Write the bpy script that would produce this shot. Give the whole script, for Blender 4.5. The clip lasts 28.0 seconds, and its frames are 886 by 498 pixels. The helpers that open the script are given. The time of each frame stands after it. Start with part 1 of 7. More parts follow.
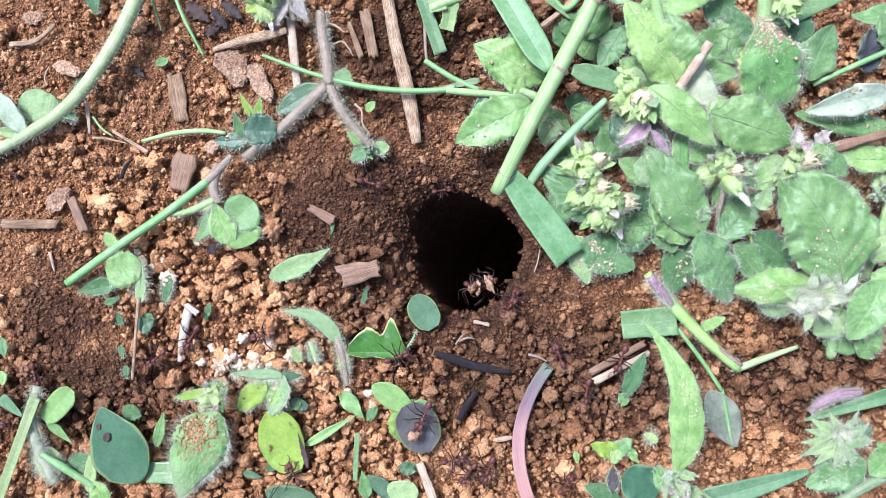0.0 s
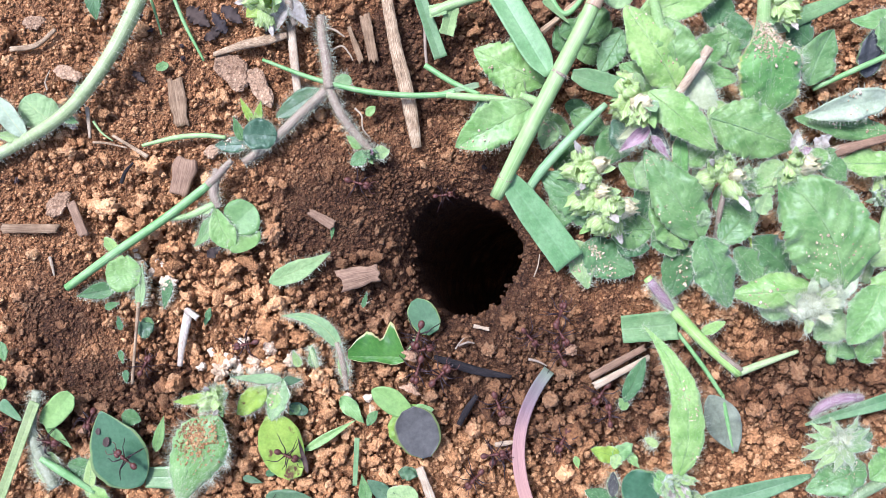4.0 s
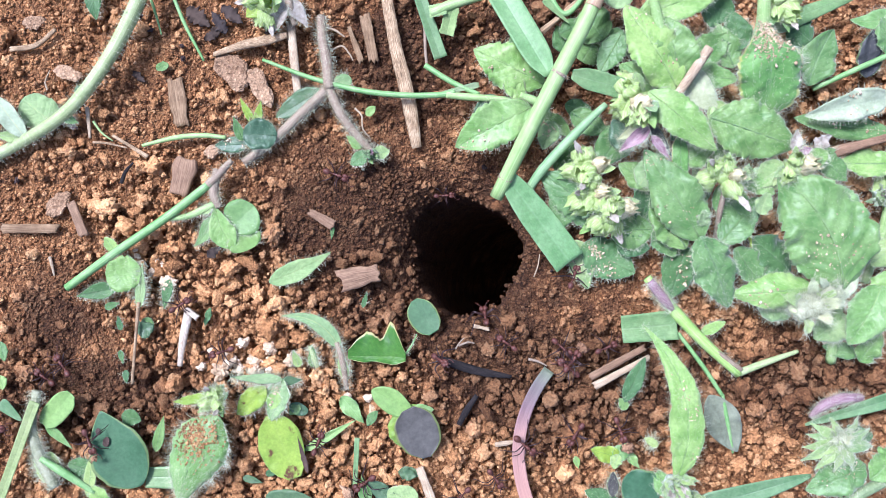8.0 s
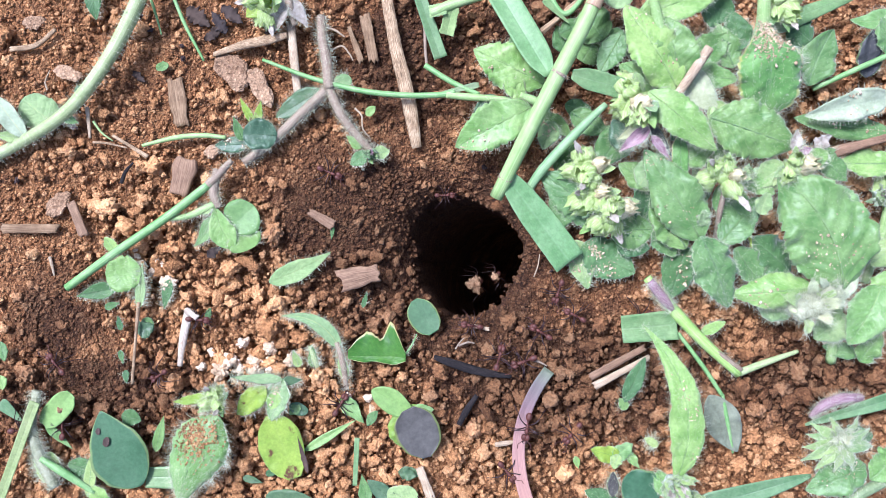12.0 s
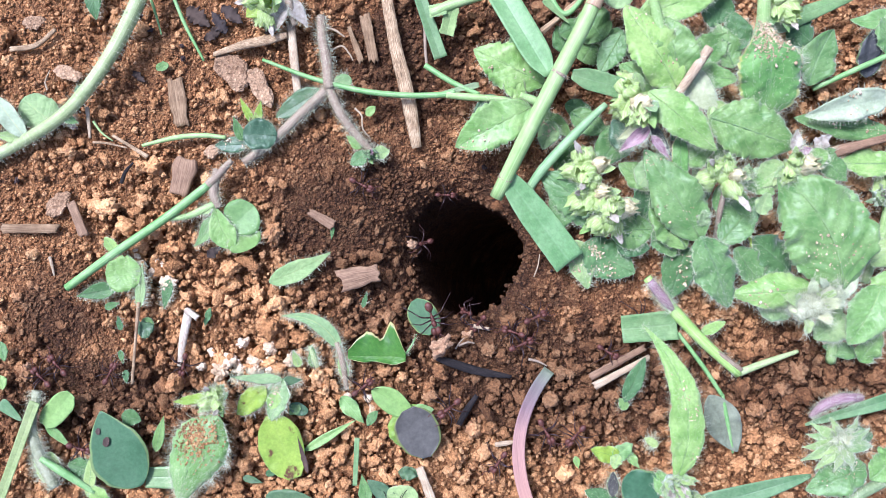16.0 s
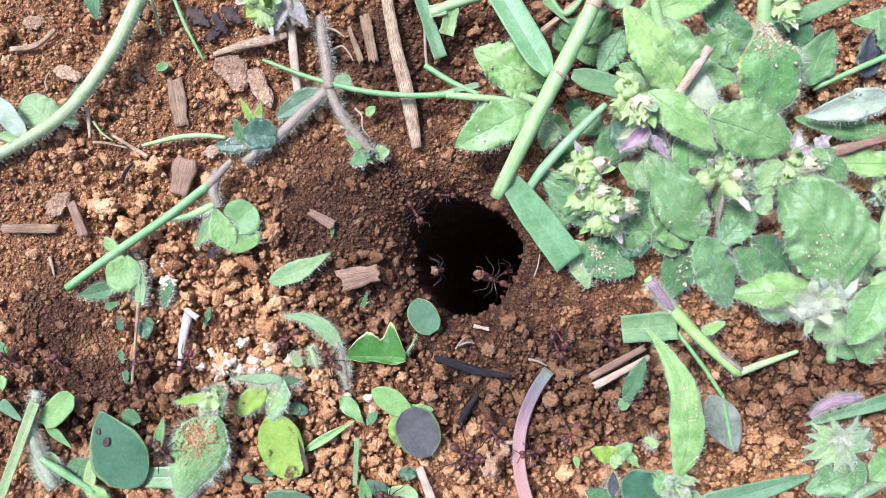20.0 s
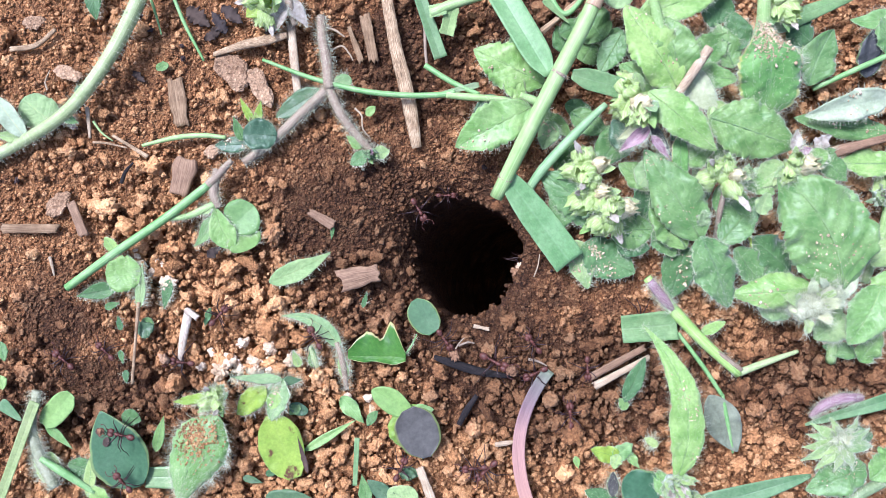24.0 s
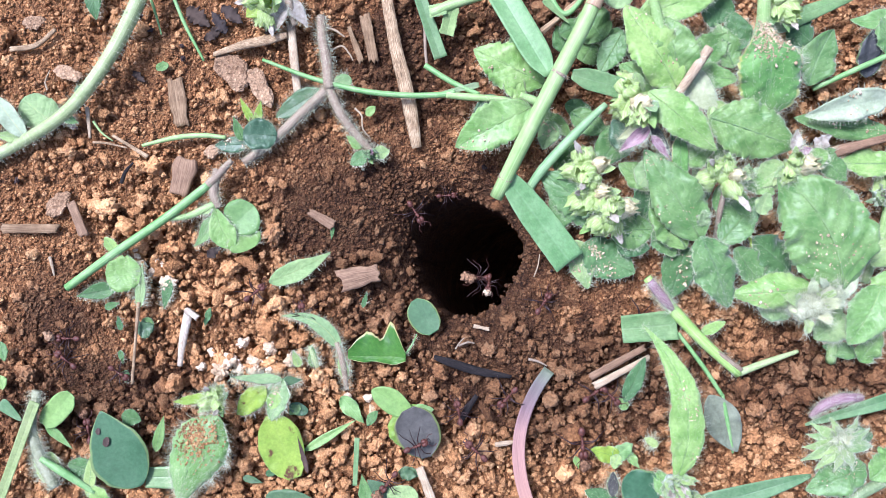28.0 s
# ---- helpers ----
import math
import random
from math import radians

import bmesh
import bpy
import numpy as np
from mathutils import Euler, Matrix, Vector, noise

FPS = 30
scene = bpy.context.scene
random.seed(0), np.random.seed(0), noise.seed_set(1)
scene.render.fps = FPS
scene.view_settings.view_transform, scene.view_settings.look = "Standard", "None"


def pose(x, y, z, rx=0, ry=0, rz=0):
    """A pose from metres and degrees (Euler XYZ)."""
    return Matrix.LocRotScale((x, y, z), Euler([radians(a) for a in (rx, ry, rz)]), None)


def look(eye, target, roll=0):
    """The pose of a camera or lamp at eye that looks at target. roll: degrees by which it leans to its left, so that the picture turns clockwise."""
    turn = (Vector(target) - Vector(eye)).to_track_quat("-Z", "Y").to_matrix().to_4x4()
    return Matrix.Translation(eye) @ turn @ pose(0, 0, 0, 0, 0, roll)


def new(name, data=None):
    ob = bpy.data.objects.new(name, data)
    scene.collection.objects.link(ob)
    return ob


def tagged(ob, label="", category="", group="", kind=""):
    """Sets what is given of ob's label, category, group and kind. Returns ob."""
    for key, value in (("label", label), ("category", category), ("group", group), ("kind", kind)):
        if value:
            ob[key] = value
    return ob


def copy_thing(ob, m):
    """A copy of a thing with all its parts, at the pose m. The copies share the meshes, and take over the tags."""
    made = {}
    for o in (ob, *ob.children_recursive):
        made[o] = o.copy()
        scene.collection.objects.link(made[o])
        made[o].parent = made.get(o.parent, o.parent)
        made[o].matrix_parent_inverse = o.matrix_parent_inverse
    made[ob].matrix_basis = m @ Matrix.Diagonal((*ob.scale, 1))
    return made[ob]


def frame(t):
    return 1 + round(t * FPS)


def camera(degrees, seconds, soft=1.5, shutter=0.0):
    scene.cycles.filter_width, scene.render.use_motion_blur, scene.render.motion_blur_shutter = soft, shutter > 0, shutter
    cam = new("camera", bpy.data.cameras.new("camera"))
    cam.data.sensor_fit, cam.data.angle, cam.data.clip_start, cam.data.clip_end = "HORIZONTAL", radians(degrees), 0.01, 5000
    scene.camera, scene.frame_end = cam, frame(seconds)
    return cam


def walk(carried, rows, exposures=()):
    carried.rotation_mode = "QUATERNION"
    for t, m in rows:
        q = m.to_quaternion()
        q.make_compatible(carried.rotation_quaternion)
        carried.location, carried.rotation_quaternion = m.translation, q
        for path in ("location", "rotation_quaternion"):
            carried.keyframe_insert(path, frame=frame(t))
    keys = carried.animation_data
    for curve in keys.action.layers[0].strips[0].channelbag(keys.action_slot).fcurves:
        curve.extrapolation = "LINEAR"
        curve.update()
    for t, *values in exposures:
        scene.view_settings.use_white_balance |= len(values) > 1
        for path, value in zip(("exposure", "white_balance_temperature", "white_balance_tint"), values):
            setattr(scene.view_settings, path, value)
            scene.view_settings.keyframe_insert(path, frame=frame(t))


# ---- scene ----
MM = 0.001
HIGH = 150.6            # camera height over the soil, mm
cam = camera(55, 28.0, soft=0.75, shutter=0.4)
walk(cam, [(0.0, pose(0, 0, HIGH * MM, -0.300)), (0.5, pose(0, 0, HIGH * MM, -0.240)),
           (1.0, pose(0, 0, HIGH * MM, -0.170)), (1.5, pose(0, 0, HIGH * MM, -0.065)),
           (2.0, pose(0, 0, HIGH * MM, 0.0)), (28.0, pose(0, 0, HIGH * MM, 0.0))],
     exposures=[(0.0, 1.02, 5230, 21), (28.0, 1.02, 5230, 21)])

# ---- light: bright overcast sky with a soft sun ----
SUN_UP, SUN_ROUND = 60, -48      # degrees over the horizon, and round from +y towards +x
sky_world = bpy.data.worlds.new("sky")
scene.world = sky_world
sky_world.use_nodes = True
wn = sky_world.node_tree.nodes
sky = wn.new("ShaderNodeTexSky")
sky.sky_type, sky.sun_disc = "NISHITA", False
sky.sun_elevation, sky.sun_rotation = radians(SUN_UP), radians(SUN_ROUND)
sky.dust_density, sky.ozone_density = 4.0, 0.6
back = wn["Background"]
back.inputs["Strength"].default_value = 0.108
sky_world.node_tree.links.new(sky.outputs[0], back.inputs[0])
sun_data = bpy.data.lights.new("sun", "SUN")
sun_data.energy, sun_data.angle, sun_data.color = 3.5, radians(17), (1.0, 0.96, 0.9)
sun = new("sun", sun_data)
a, e = radians(SUN_ROUND), radians(SUN_UP)
sun.matrix_world = look((math.sin(a) * math.cos(e), math.cos(a) * math.cos(e), math.sin(e)), (0, 0, 0))


# ---- materials ----
def material(name, rough=0.7, coat=0.0):
    m = bpy.data.materials.new(name)
    m.use_nodes = True
    t = m.node_tree
    b = t.nodes["Principled BSDF"]
    b.inputs["Roughness"].default_value = rough
    b.inputs["Specular IOR Level"].default_value = 0.35
    return m, t, b


def ramp(t, stops):
    r = t.nodes.new("ShaderNodeValToRGB")
    while len(r.color_ramp.elements) < len(stops):
        r.color_ramp.elements.new(0.5)
    for el, (p, c) in zip(r.color_ramp.elements, stops):
        el.position, el.color = p, (*c, 1)
    return r


def noise_node(t, scale, detail=4.0, rough=0.6, where="Object"):
    tc = t.nodes.new("ShaderNodeTexCoord")
    n = t.nodes.new("ShaderNodeTexNoise")
    n.inputs["Scale"].default_value, n.inputs["Detail"].default_value = scale, detail
    n.inputs["Roughness"].default_value = rough
    t.links.new(tc.outputs[where], n.inputs["Vector"])
    return n


def mixed(t, kind, fac, one, two):
    m = t.nodes.new("ShaderNodeMix")
    m.data_type, m.blend_type = "RGBA", kind
    for sock, v in ((m.inputs["Factor"], fac), (m.inputs["A"], one), (m.inputs["B"], two)):
        if isinstance(v, (int, float)):
            sock.default_value = v
        elif isinstance(v, tuple):
            sock.default_value = (*v, 1)
        else:
            t.links.new(v, sock)
    return m.outputs["Result"]


def bumped(t, b, height, strength, distance):
    bp = t.nodes.new("ShaderNodeBump")
    bp.inputs["Strength"].default_value, bp.inputs["Distance"].default_value = strength, distance
    t.links.new(height, bp.inputs["Height"])
    t.links.new(bp.outputs[0], b.inputs["Normal"])


# damp soil, plus shade by the hole and between herbs put into the colour
DAMP_SHADE = ((0, -2, 40, 30), (-15, 4, 26, 24), (-3, 0, 22, 20), (6, -14, 24, 14), (22, -23, 46, 19), (-69, -14, 11, 16), (-6, 34, 20, 22), (64, -24, 26, 14), (-62, -26, 30, 14), (22, 40, 26, 18))     # middle and half sizes, mm


def soil_material(name, dark, mid, light, island=True, rough=0.9, grain=1300, relief_mm=0.9, damp_shade=False, specks=0.5):
    """Crumbly red-brown soil: knobbly grain, blotches, mineral specks with glints and pits painted in, and a tone for
    each crumb.
    """
    m, t, b = material(name, rough)
    b.inputs["Specular IOR Level"].default_value = 0.25
    tc = t.nodes.new("ShaderNodeTexCoord")
    fine = noise_node(t, grain, 6.0, 0.72)
    wide = noise_node(t, 120, 4.0, 0.6)
    knob = t.nodes.new("ShaderNodeTexVoronoi")
    knob.inputs["Scale"].default_value = grain * 1.7
    t.links.new(tc.outputs["Object"], knob.inputs["Vector"])
    r = ramp(t, [(0.36, dark), (0.50, mid), (0.66, light)])
    sep = t.nodes.new("ShaderNodeSeparateColor")
    t.links.new(knob.outputs["Color"], sep.inputs[0])
    v = mixed(t, "MIX", 0.22, fine.outputs["Fac"], sep.outputs[1])
    if island:
        g = t.nodes.new("ShaderNodeNewGeometry")
        o = t.nodes.new("ShaderNodeObjectInfo")
        add = t.nodes.new("ShaderNodeMath")
        add.operation = "ADD"
        t.links.new(g.outputs["Random Per Island"], add.inputs[0])
        t.links.new(o.outputs["Random"], add.inputs[1])
        fr = t.nodes.new("ShaderNodeMath")
        fr.operation = "FRACT"
        t.links.new(add.outputs[0], fr.inputs[0])
        v = mixed(t, "MIX", 0.28, v, fr.outputs[0])
    v = mixed(t, "MIX", 0.28, v, wide.outputs["Fac"])
    if not island:
        v = mixed(t, "MIX", 0.30, v, noise_node(t, 420, 3.0, 0.6).outputs["Fac"])
    t.links.new(v, r.inputs[0])
    # specks by colour: mineral tones, with dark pits and bright glints painted in
    sp = ramp(t, [(0.0, (0.16, 0.15, 0.17)), (0.10, (0.5, 0.5, 0.5)), (0.94, (0.5, 0.5, 0.5)), (1.0, (0.92, 0.90, 0.88))])
    t.links.new(sep.outputs[0], sp.inputs[0])
    col = mixed(t, "OVERLAY", specks, r.outputs[0], sp.outputs[0])
    if damp_shade:
        # damp, freshly dug or trodden soil in uneven patches, plus painted-in shade
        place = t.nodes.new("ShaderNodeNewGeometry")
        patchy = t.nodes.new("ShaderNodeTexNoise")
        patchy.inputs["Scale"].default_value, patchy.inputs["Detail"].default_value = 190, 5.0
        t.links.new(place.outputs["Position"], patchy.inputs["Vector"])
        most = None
        for x, y, wide, high in DAMP_SHADE:
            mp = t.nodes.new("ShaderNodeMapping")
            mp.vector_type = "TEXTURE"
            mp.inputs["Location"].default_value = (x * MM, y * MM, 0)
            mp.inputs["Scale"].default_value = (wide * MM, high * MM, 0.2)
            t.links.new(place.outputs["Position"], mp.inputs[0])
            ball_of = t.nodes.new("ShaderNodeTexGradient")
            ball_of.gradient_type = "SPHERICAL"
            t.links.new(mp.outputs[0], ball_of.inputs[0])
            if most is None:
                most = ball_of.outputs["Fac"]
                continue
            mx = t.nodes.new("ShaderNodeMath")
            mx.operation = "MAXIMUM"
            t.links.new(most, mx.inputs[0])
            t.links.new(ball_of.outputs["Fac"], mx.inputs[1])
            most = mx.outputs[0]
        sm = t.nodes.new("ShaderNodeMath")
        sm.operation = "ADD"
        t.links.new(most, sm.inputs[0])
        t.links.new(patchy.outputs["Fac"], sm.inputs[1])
        wet_shade = ramp(t, [(0.60, (1, 1, 1)), (0.92, damp_shade), (1.0, tuple(0.72 * q for q in damp_shade))])
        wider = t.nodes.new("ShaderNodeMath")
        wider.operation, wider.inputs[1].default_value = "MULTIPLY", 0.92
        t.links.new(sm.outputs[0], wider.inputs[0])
        t.links.new(wider.outputs[0], wet_shade.inputs[0])
        col = mixed(t, "MULTIPLY", 1.0, col, wet_shade.outputs[0])
    t.links.new(col, b.inputs["Base Color"])
    bumped(t, b, mixed(t, "MIX", 0.45, fine.outputs["Fac"], knob.outputs["Distance"]), 1.0, relief_mm * MM)
    return m


def leaf_material(name, dark, light, vein, veins=9, rough=0.5, spots=None, fuzz=0.35, veining=0.3, margin=None):
    """A leaf blade: pale side veins along its own map, mottling, and light through it."""
    m, t, b = material(name, rough)
    uv = t.nodes.new("ShaderNodeUVMap")
    sx = t.nodes.new("ShaderNodeSeparateXYZ")
    t.links.new(uv.outputs[0], sx.inputs[0])

    def math_node(op, p, q=None):
        n = t.nodes.new("ShaderNodeMath")
        n.operation = op
        for s, v in ((n.inputs[0], p), (n.inputs[1], q)):
            if v is None:
                continue
            if isinstance(v, (int, float)):
                s.default_value = v
            else:
                t.links.new(v, s)
        return n.outputs[0]
    across = math_node("ABSOLUTE", math_node("SUBTRACT", sx.outputs[1], 0.5))
    stray = noise_node(t, 150, 2.0, 0.5)
    phase = math_node("MULTIPLY", across, 15.0) if veins < 1 else math_node("SUBTRACT", math_node("MULTIPLY", sx.outputs[0], veins), math_node("MULTIPLY", across, veins * 0.55))
    if veins >= 1:
        phase = math_node("ADD", phase, math_node("MULTIPLY", stray.outputs["Fac"], 3.4))
    saw = math_node("ABSOLUTE", math_node("SUBTRACT", math_node("FRACT", phase), 0.5))
    line = math_node("SUBTRACT", 1.0, math_node("MINIMUM", math_node("MULTIPLY", saw, 9.0), 1.0))
    rib = math_node("SUBTRACT", 1.0, math_node("MINIMUM", math_node("MULTIPLY", across, 22.0), 1.0))
    rim_line = math_node("MULTIPLY", math_node("MAXIMUM", math_node("SUBTRACT", across, 0.44 if margin else 0.455), 0.0), 30.0 if margin else 18.0)
    lines = math_node("MAXIMUM", math_node("MULTIPLY", line, 0.55), rib)
    if margin is None:
        lines = math_node("MAXIMUM", lines, rim_line)
    n1 = noise_node(t, 260, 5.0, 0.65)
    n2 = noise_node(t, 1800, 3.0, 0.6)
    r = ramp(t, [(0.32, dark), (0.66, light)])
    t.links.new(n1.outputs["Fac"], r.inputs[0])
    col = mixed(t, "MIX", math_node("MULTIPLY", lines, veining), r.outputs[0], vein)
    if margin:
        wander = math_node("MULTIPLY", rim_line, math_node("MULTIPLY", n1.outputs["Fac"], 2.2))
        col = mixed(t, "MIX", math_node("MINIMUM", wander, 1.0), col, margin)
    fine = ramp(t, [(0.35, (0.38, 0.38, 0.38)), (0.7, (0.6, 0.6, 0.6))])
    t.links.new(n2.outputs["Fac"], fine.inputs[0])
    col = mixed(t, "OVERLAY", 0.5, col, fine.outputs[0])
    tone = ramp(t, [(0.0, (0.36, 0.42, 0.45)), (1.0, (0.67, 0.62, 0.45))])
    info = t.nodes.new("ShaderNodeObjectInfo")
    t.links.new(info.outputs["Random"], tone.inputs[0])
    col = mixed(t, "OVERLAY", 0.6, col, tone.outputs[0])
    if spots:
        n3 = noise_node(t, 210, 3.0, 0.55, "Generated")
        n3.inputs["Scale"].default_value = 3.0
        rs = ramp(t, [(0.60, (0, 0, 0)), (0.68, (1, 1, 1))])
        t.links.new(n3.outputs["Fac"], rs.inputs[0])
        col = mixed(t, "MIX", rs.outputs[0], col, spots)
    t.links.new(col, b.inputs["Base Color"])
    b.inputs["Sheen Weight"].default_value = fuzz
    b.inputs["Sheen Roughness"].default_value = 0.5
    # the blade bulges between its sunken veins
    quilt = math_node("MULTIPLY", math_node("POWER", math_node("MULTIPLY", saw, 2.0), 0.5), min(1.0, 4 * veining) * (0.45 if veins >= 1 else 0.12))
    hgt = math_node("ADD", math_node("MULTIPLY", n2.outputs["Fac"], 0.35), math_node("SUBTRACT", quilt, math_node("MULTIPLY", rib, min(1.0, 4 * veining))))
    hgt = math_node("ADD", hgt, math_node("MULTIPLY", n1.outputs["Fac"], 0.8))
    bumped(t, b, hgt, 0.25 + 0.9 * veining, 0.00017)
    b.inputs["Specular IOR Level"].default_value = 0.4
    tr = t.nodes.new("ShaderNodeBsdfTranslucent")
    t.links.new(col, tr.inputs[0])
    mx = t.nodes.new("ShaderNodeMixShader")
    mx.inputs[0].default_value = 0.32
    t.links.new(b.outputs[0], mx.inputs[1])
    t.links.new(tr.outputs[0], mx.inputs[2])
    t.links.new(mx.outputs[0], t.nodes["Material Output"].inputs[0])
    return m


def fibre_material(name, dark, mid, light, rough=0.75, bump=0.5, through_light=0.0):
    """Wood, straw and stalks: streaks along the piece's own map."""
    m, t, b = material(name, rough)
    uv = t.nodes.new("ShaderNodeUVMap")
    mp = t.nodes.new("ShaderNodeMapping")
    mp.inputs["Scale"].default_value = (1.6, 14.0, 1.0)
    o = t.nodes.new("ShaderNodeObjectInfo")
    t.links.new(o.outputs["Random"], mp.inputs["Location"])
    n = t.nodes.new("ShaderNodeTexNoise")
    n.inputs["Scale"].default_value, n.inputs["Detail"].default_value = 2.2, 6.0
    t.links.new(uv.outputs[0], mp.inputs[0])
    t.links.new(mp.outputs[0], n.inputs["Vector"])
    n2 = noise_node(t, 500, 4.0)
    v = mixed(t, "MIX", 0.35, n.outputs["Fac"], n2.outputs["Fac"])
    r = ramp(t, [(0.34, dark), (0.50, mid), (0.66, light)])
    t.links.new(v, r.inputs[0])
    t.links.new(r.outputs[0], b.inputs["Base Color"])
    bumped(t, b, v, bump, 0.0003)
    if through_light:
        tr = t.nodes.new("ShaderNodeBsdfTranslucent")
        t.links.new(r.outputs[0], tr.inputs[0])
        mx = t.nodes.new("ShaderNodeMixShader")
        mx.inputs[0].default_value = through_light
        t.links.new(b.outputs[0], mx.inputs[1])
        t.links.new(tr.outputs[0], mx.inputs[2])
        t.links.new(mx.outputs[0], t.nodes["Material Output"].inputs[0])
    return m


def plain_material(name, dark, light, rough=0.5, scale=900, through_light=0.0):
    m, t, b = material(name, rough)
    n = noise_node(t, scale, 4.0)
    r = ramp(t, [(0.35, dark), (0.65, light)])
    t.links.new(n.outputs["Fac"], r.inputs[0])
    t.links.new(r.outputs[0], b.inputs["Base Color"])
    bumped(t, b, n.outputs["Fac"], 0.3, 0.0002)
    if through_light:
        tr = t.nodes.new("ShaderNodeBsdfTranslucent")
        t.links.new(r.outputs[0], tr.inputs[0])
        mx = t.nodes.new("ShaderNodeMixShader")
        mx.inputs[0].default_value = through_light
        t.links.new(b.outputs[0], mx.inputs[1])
        t.links.new(tr.outputs[0], mx.inputs[2])
        t.links.new(mx.outputs[0], t.nodes["Material Output"].inputs[0])
    return m


SOIL = soil_material("soil", (0.075, 0.031, 0.012), (0.325, 0.147, 0.055), (0.600, 0.335, 0.145), island=False, grain=1700, relief_mm=2.4, damp_shade=(0.45, 0.43, 0.44), specks=0.85)
CRUMB = soil_material("soil_crumb", (0.225, 0.104, 0.038), (0.500, 0.255, 0.102), (0.690, 0.415, 0.195), grain=2600, relief_mm=0.65, damp_shade=(0.53, 0.50, 0.51), specks=0.45)
GRAIN = soil_material("soil_grain", (0.110, 0.046, 0.018), (0.390, 0.182, 0.070), (0.630, 0.365, 0.168), grain=2600, relief_mm=0.7, damp_shade=(0.45, 0.43, 0.44), specks=0.85)
CRUST = soil_material("soil_crust", (0.150, 0.085, 0.046), (0.35, 0.225, 0.130), (0.54, 0.375, 0.230), grain=1500, relief_mm=0.7)
PALE_CRUMB = soil_material("pale_soil_crumb", (0.36, 0.245, 0.140), (0.60, 0.450, 0.290), (0.74, 0.630, 0.470), grain=2400, relief_mm=0.4)
DARK_CRUMB = soil_material("dark_humus", (0.0324, 0.0216, 0.0202), (0.072, 0.0475, 0.0418), (0.144, 0.0972, 0.0792))
PELLET = soil_material("soil_pellet", (0.109, 0.0555, 0.0296), (0.257, 0.144, 0.0777), (0.421, 0.274, 0.159), grain=2200, relief_mm=0.4)
LEAF = leaf_material("leaf_green", (0.085, 0.200, 0.050), (0.215, 0.350, 0.130), (0.32, 0.43, 0.22), rough=0.43, fuzz=0.35)
LEAF_BRIGHT = leaf_material("leaf_bright_green", (0.145, 0.300, 0.062), (0.325, 0.480, 0.180), (0.44, 0.57, 0.30), rough=0.42, fuzz=0.35)
LEAF_RIM = leaf_material("leaf_yellow_rimmed", (0.085, 0.230, 0.048), (0.180, 0.370, 0.105), (0.24, 0.40, 0.17), rough=0.50, fuzz=0.5, margin=(0.42, 0.46, 0.14))
LEAF_DARK = leaf_material("leaf_dark_green", (0.045, 0.130, 0.034), (0.110, 0.225, 0.072), (0.19, 0.29, 0.12), rough=0.50, fuzz=0.5)
LEAF_WHITE = leaf_material("leaf_white_felted", (0.40, 0.46, 0.28), (0.59, 0.63, 0.43), (0.64, 0.67, 0.50), rough=0.7, fuzz=0.5, veining=0.15)
LEAF_BLUE = leaf_material("leaf_blue_green", (0.0659, 0.133, 0.0684), (0.119, 0.198, 0.104), (0.184, 0.252, 0.158), rough=0.38, fuzz=0.1, veining=0.12)
LEAF_PALE = leaf_material("leaf_pale_downy", (0.200, 0.32, 0.11), (0.37, 0.49, 0.205), (0.48, 0.57, 0.31), rough=0.65, fuzz=0.7, veining=0.25)
LEAF_YELLOW = leaf_material("leaf_yellow_green", (0.190, 0.310, 0.036), (0.31, 0.43, 0.065), (0.38, 0.46, 0.14), spots=(0.115, 0.0504, 0.0173), veining=0.12)
LEAF_GREY = leaf_material("leaf_grey_withered", (0.17, 0.18, 0.105), (0.32, 0.33, 0.215), (0.194, 0.187, 0.137), rough=0.6, veining=0.15)
LEAF_PURPLE = leaf_material("leaf_purple_grey", (0.052, 0.050, 0.050), (0.098, 0.096, 0.096), (0.11, 0.105, 0.105), rough=0.5, fuzz=0.05, veining=0.03, margin=(0.16, 0.20, 0.07))
LEAF_SMOOTH = leaf_material("leaf_smooth_blue_green", (0.0528, 0.134, 0.0574), (0.0864, 0.182, 0.088), (0.115, 0.21, 0.114), rough=0.48, fuzz=0.1, veining=0.03, margin=(0.211, 0.287, 0.105))
LEAF_LIME = leaf_material("leaf_smooth_lime", (0.16, 0.29, 0.085), (0.24, 0.39, 0.13), (0.30, 0.45, 0.19), rough=0.5, fuzz=0.2, veining=0.06)
LEAF_TORN = leaf_material("leaf_torn", (0.034, 0.125, 0.018), (0.085, 0.215, 0.038), (0.17, 0.30, 0.085), rough=0.35, fuzz=0.05, veining=0.2, margin=(0.40, 0.40, 0.19))
LEAF_LITTER = leaf_material("leaf_litter", (0.034, 0.023, 0.020), (0.085, 0.060, 0.052), (0.10, 0.075, 0.065), rough=0.8, fuzz=0.0, veining=0.05)
LEAF_BROWN = leaf_material("leaf_brown", (0.055, 0.030, 0.022), (0.12, 0.070, 0.050), (0.13, 0.08, 0.06), rough=0.6, fuzz=0.05, veining=0.03)
GRASS = leaf_material("grass_blade", (0.124, 0.245, 0.098), (0.228, 0.346, 0.170), (0.331, 0.418, 0.288), veins=0.01, rough=0.38, fuzz=0.1, veining=0.2)
GRASS_LIGHT = leaf_material("grass_light", (0.17, 0.33, 0.115), (0.29, 0.455, 0.20), (0.42, 0.55, 0.32), veins=0.01, rough=0.36, fuzz=0.1, veining=0.2)
GRASS_PALE = leaf_material("grass_pale", (0.23, 0.317, 0.127), (0.323, 0.392, 0.196), (0.38, 0.438, 0.265), veins=0.01, rough=0.45, fuzz=0.1)
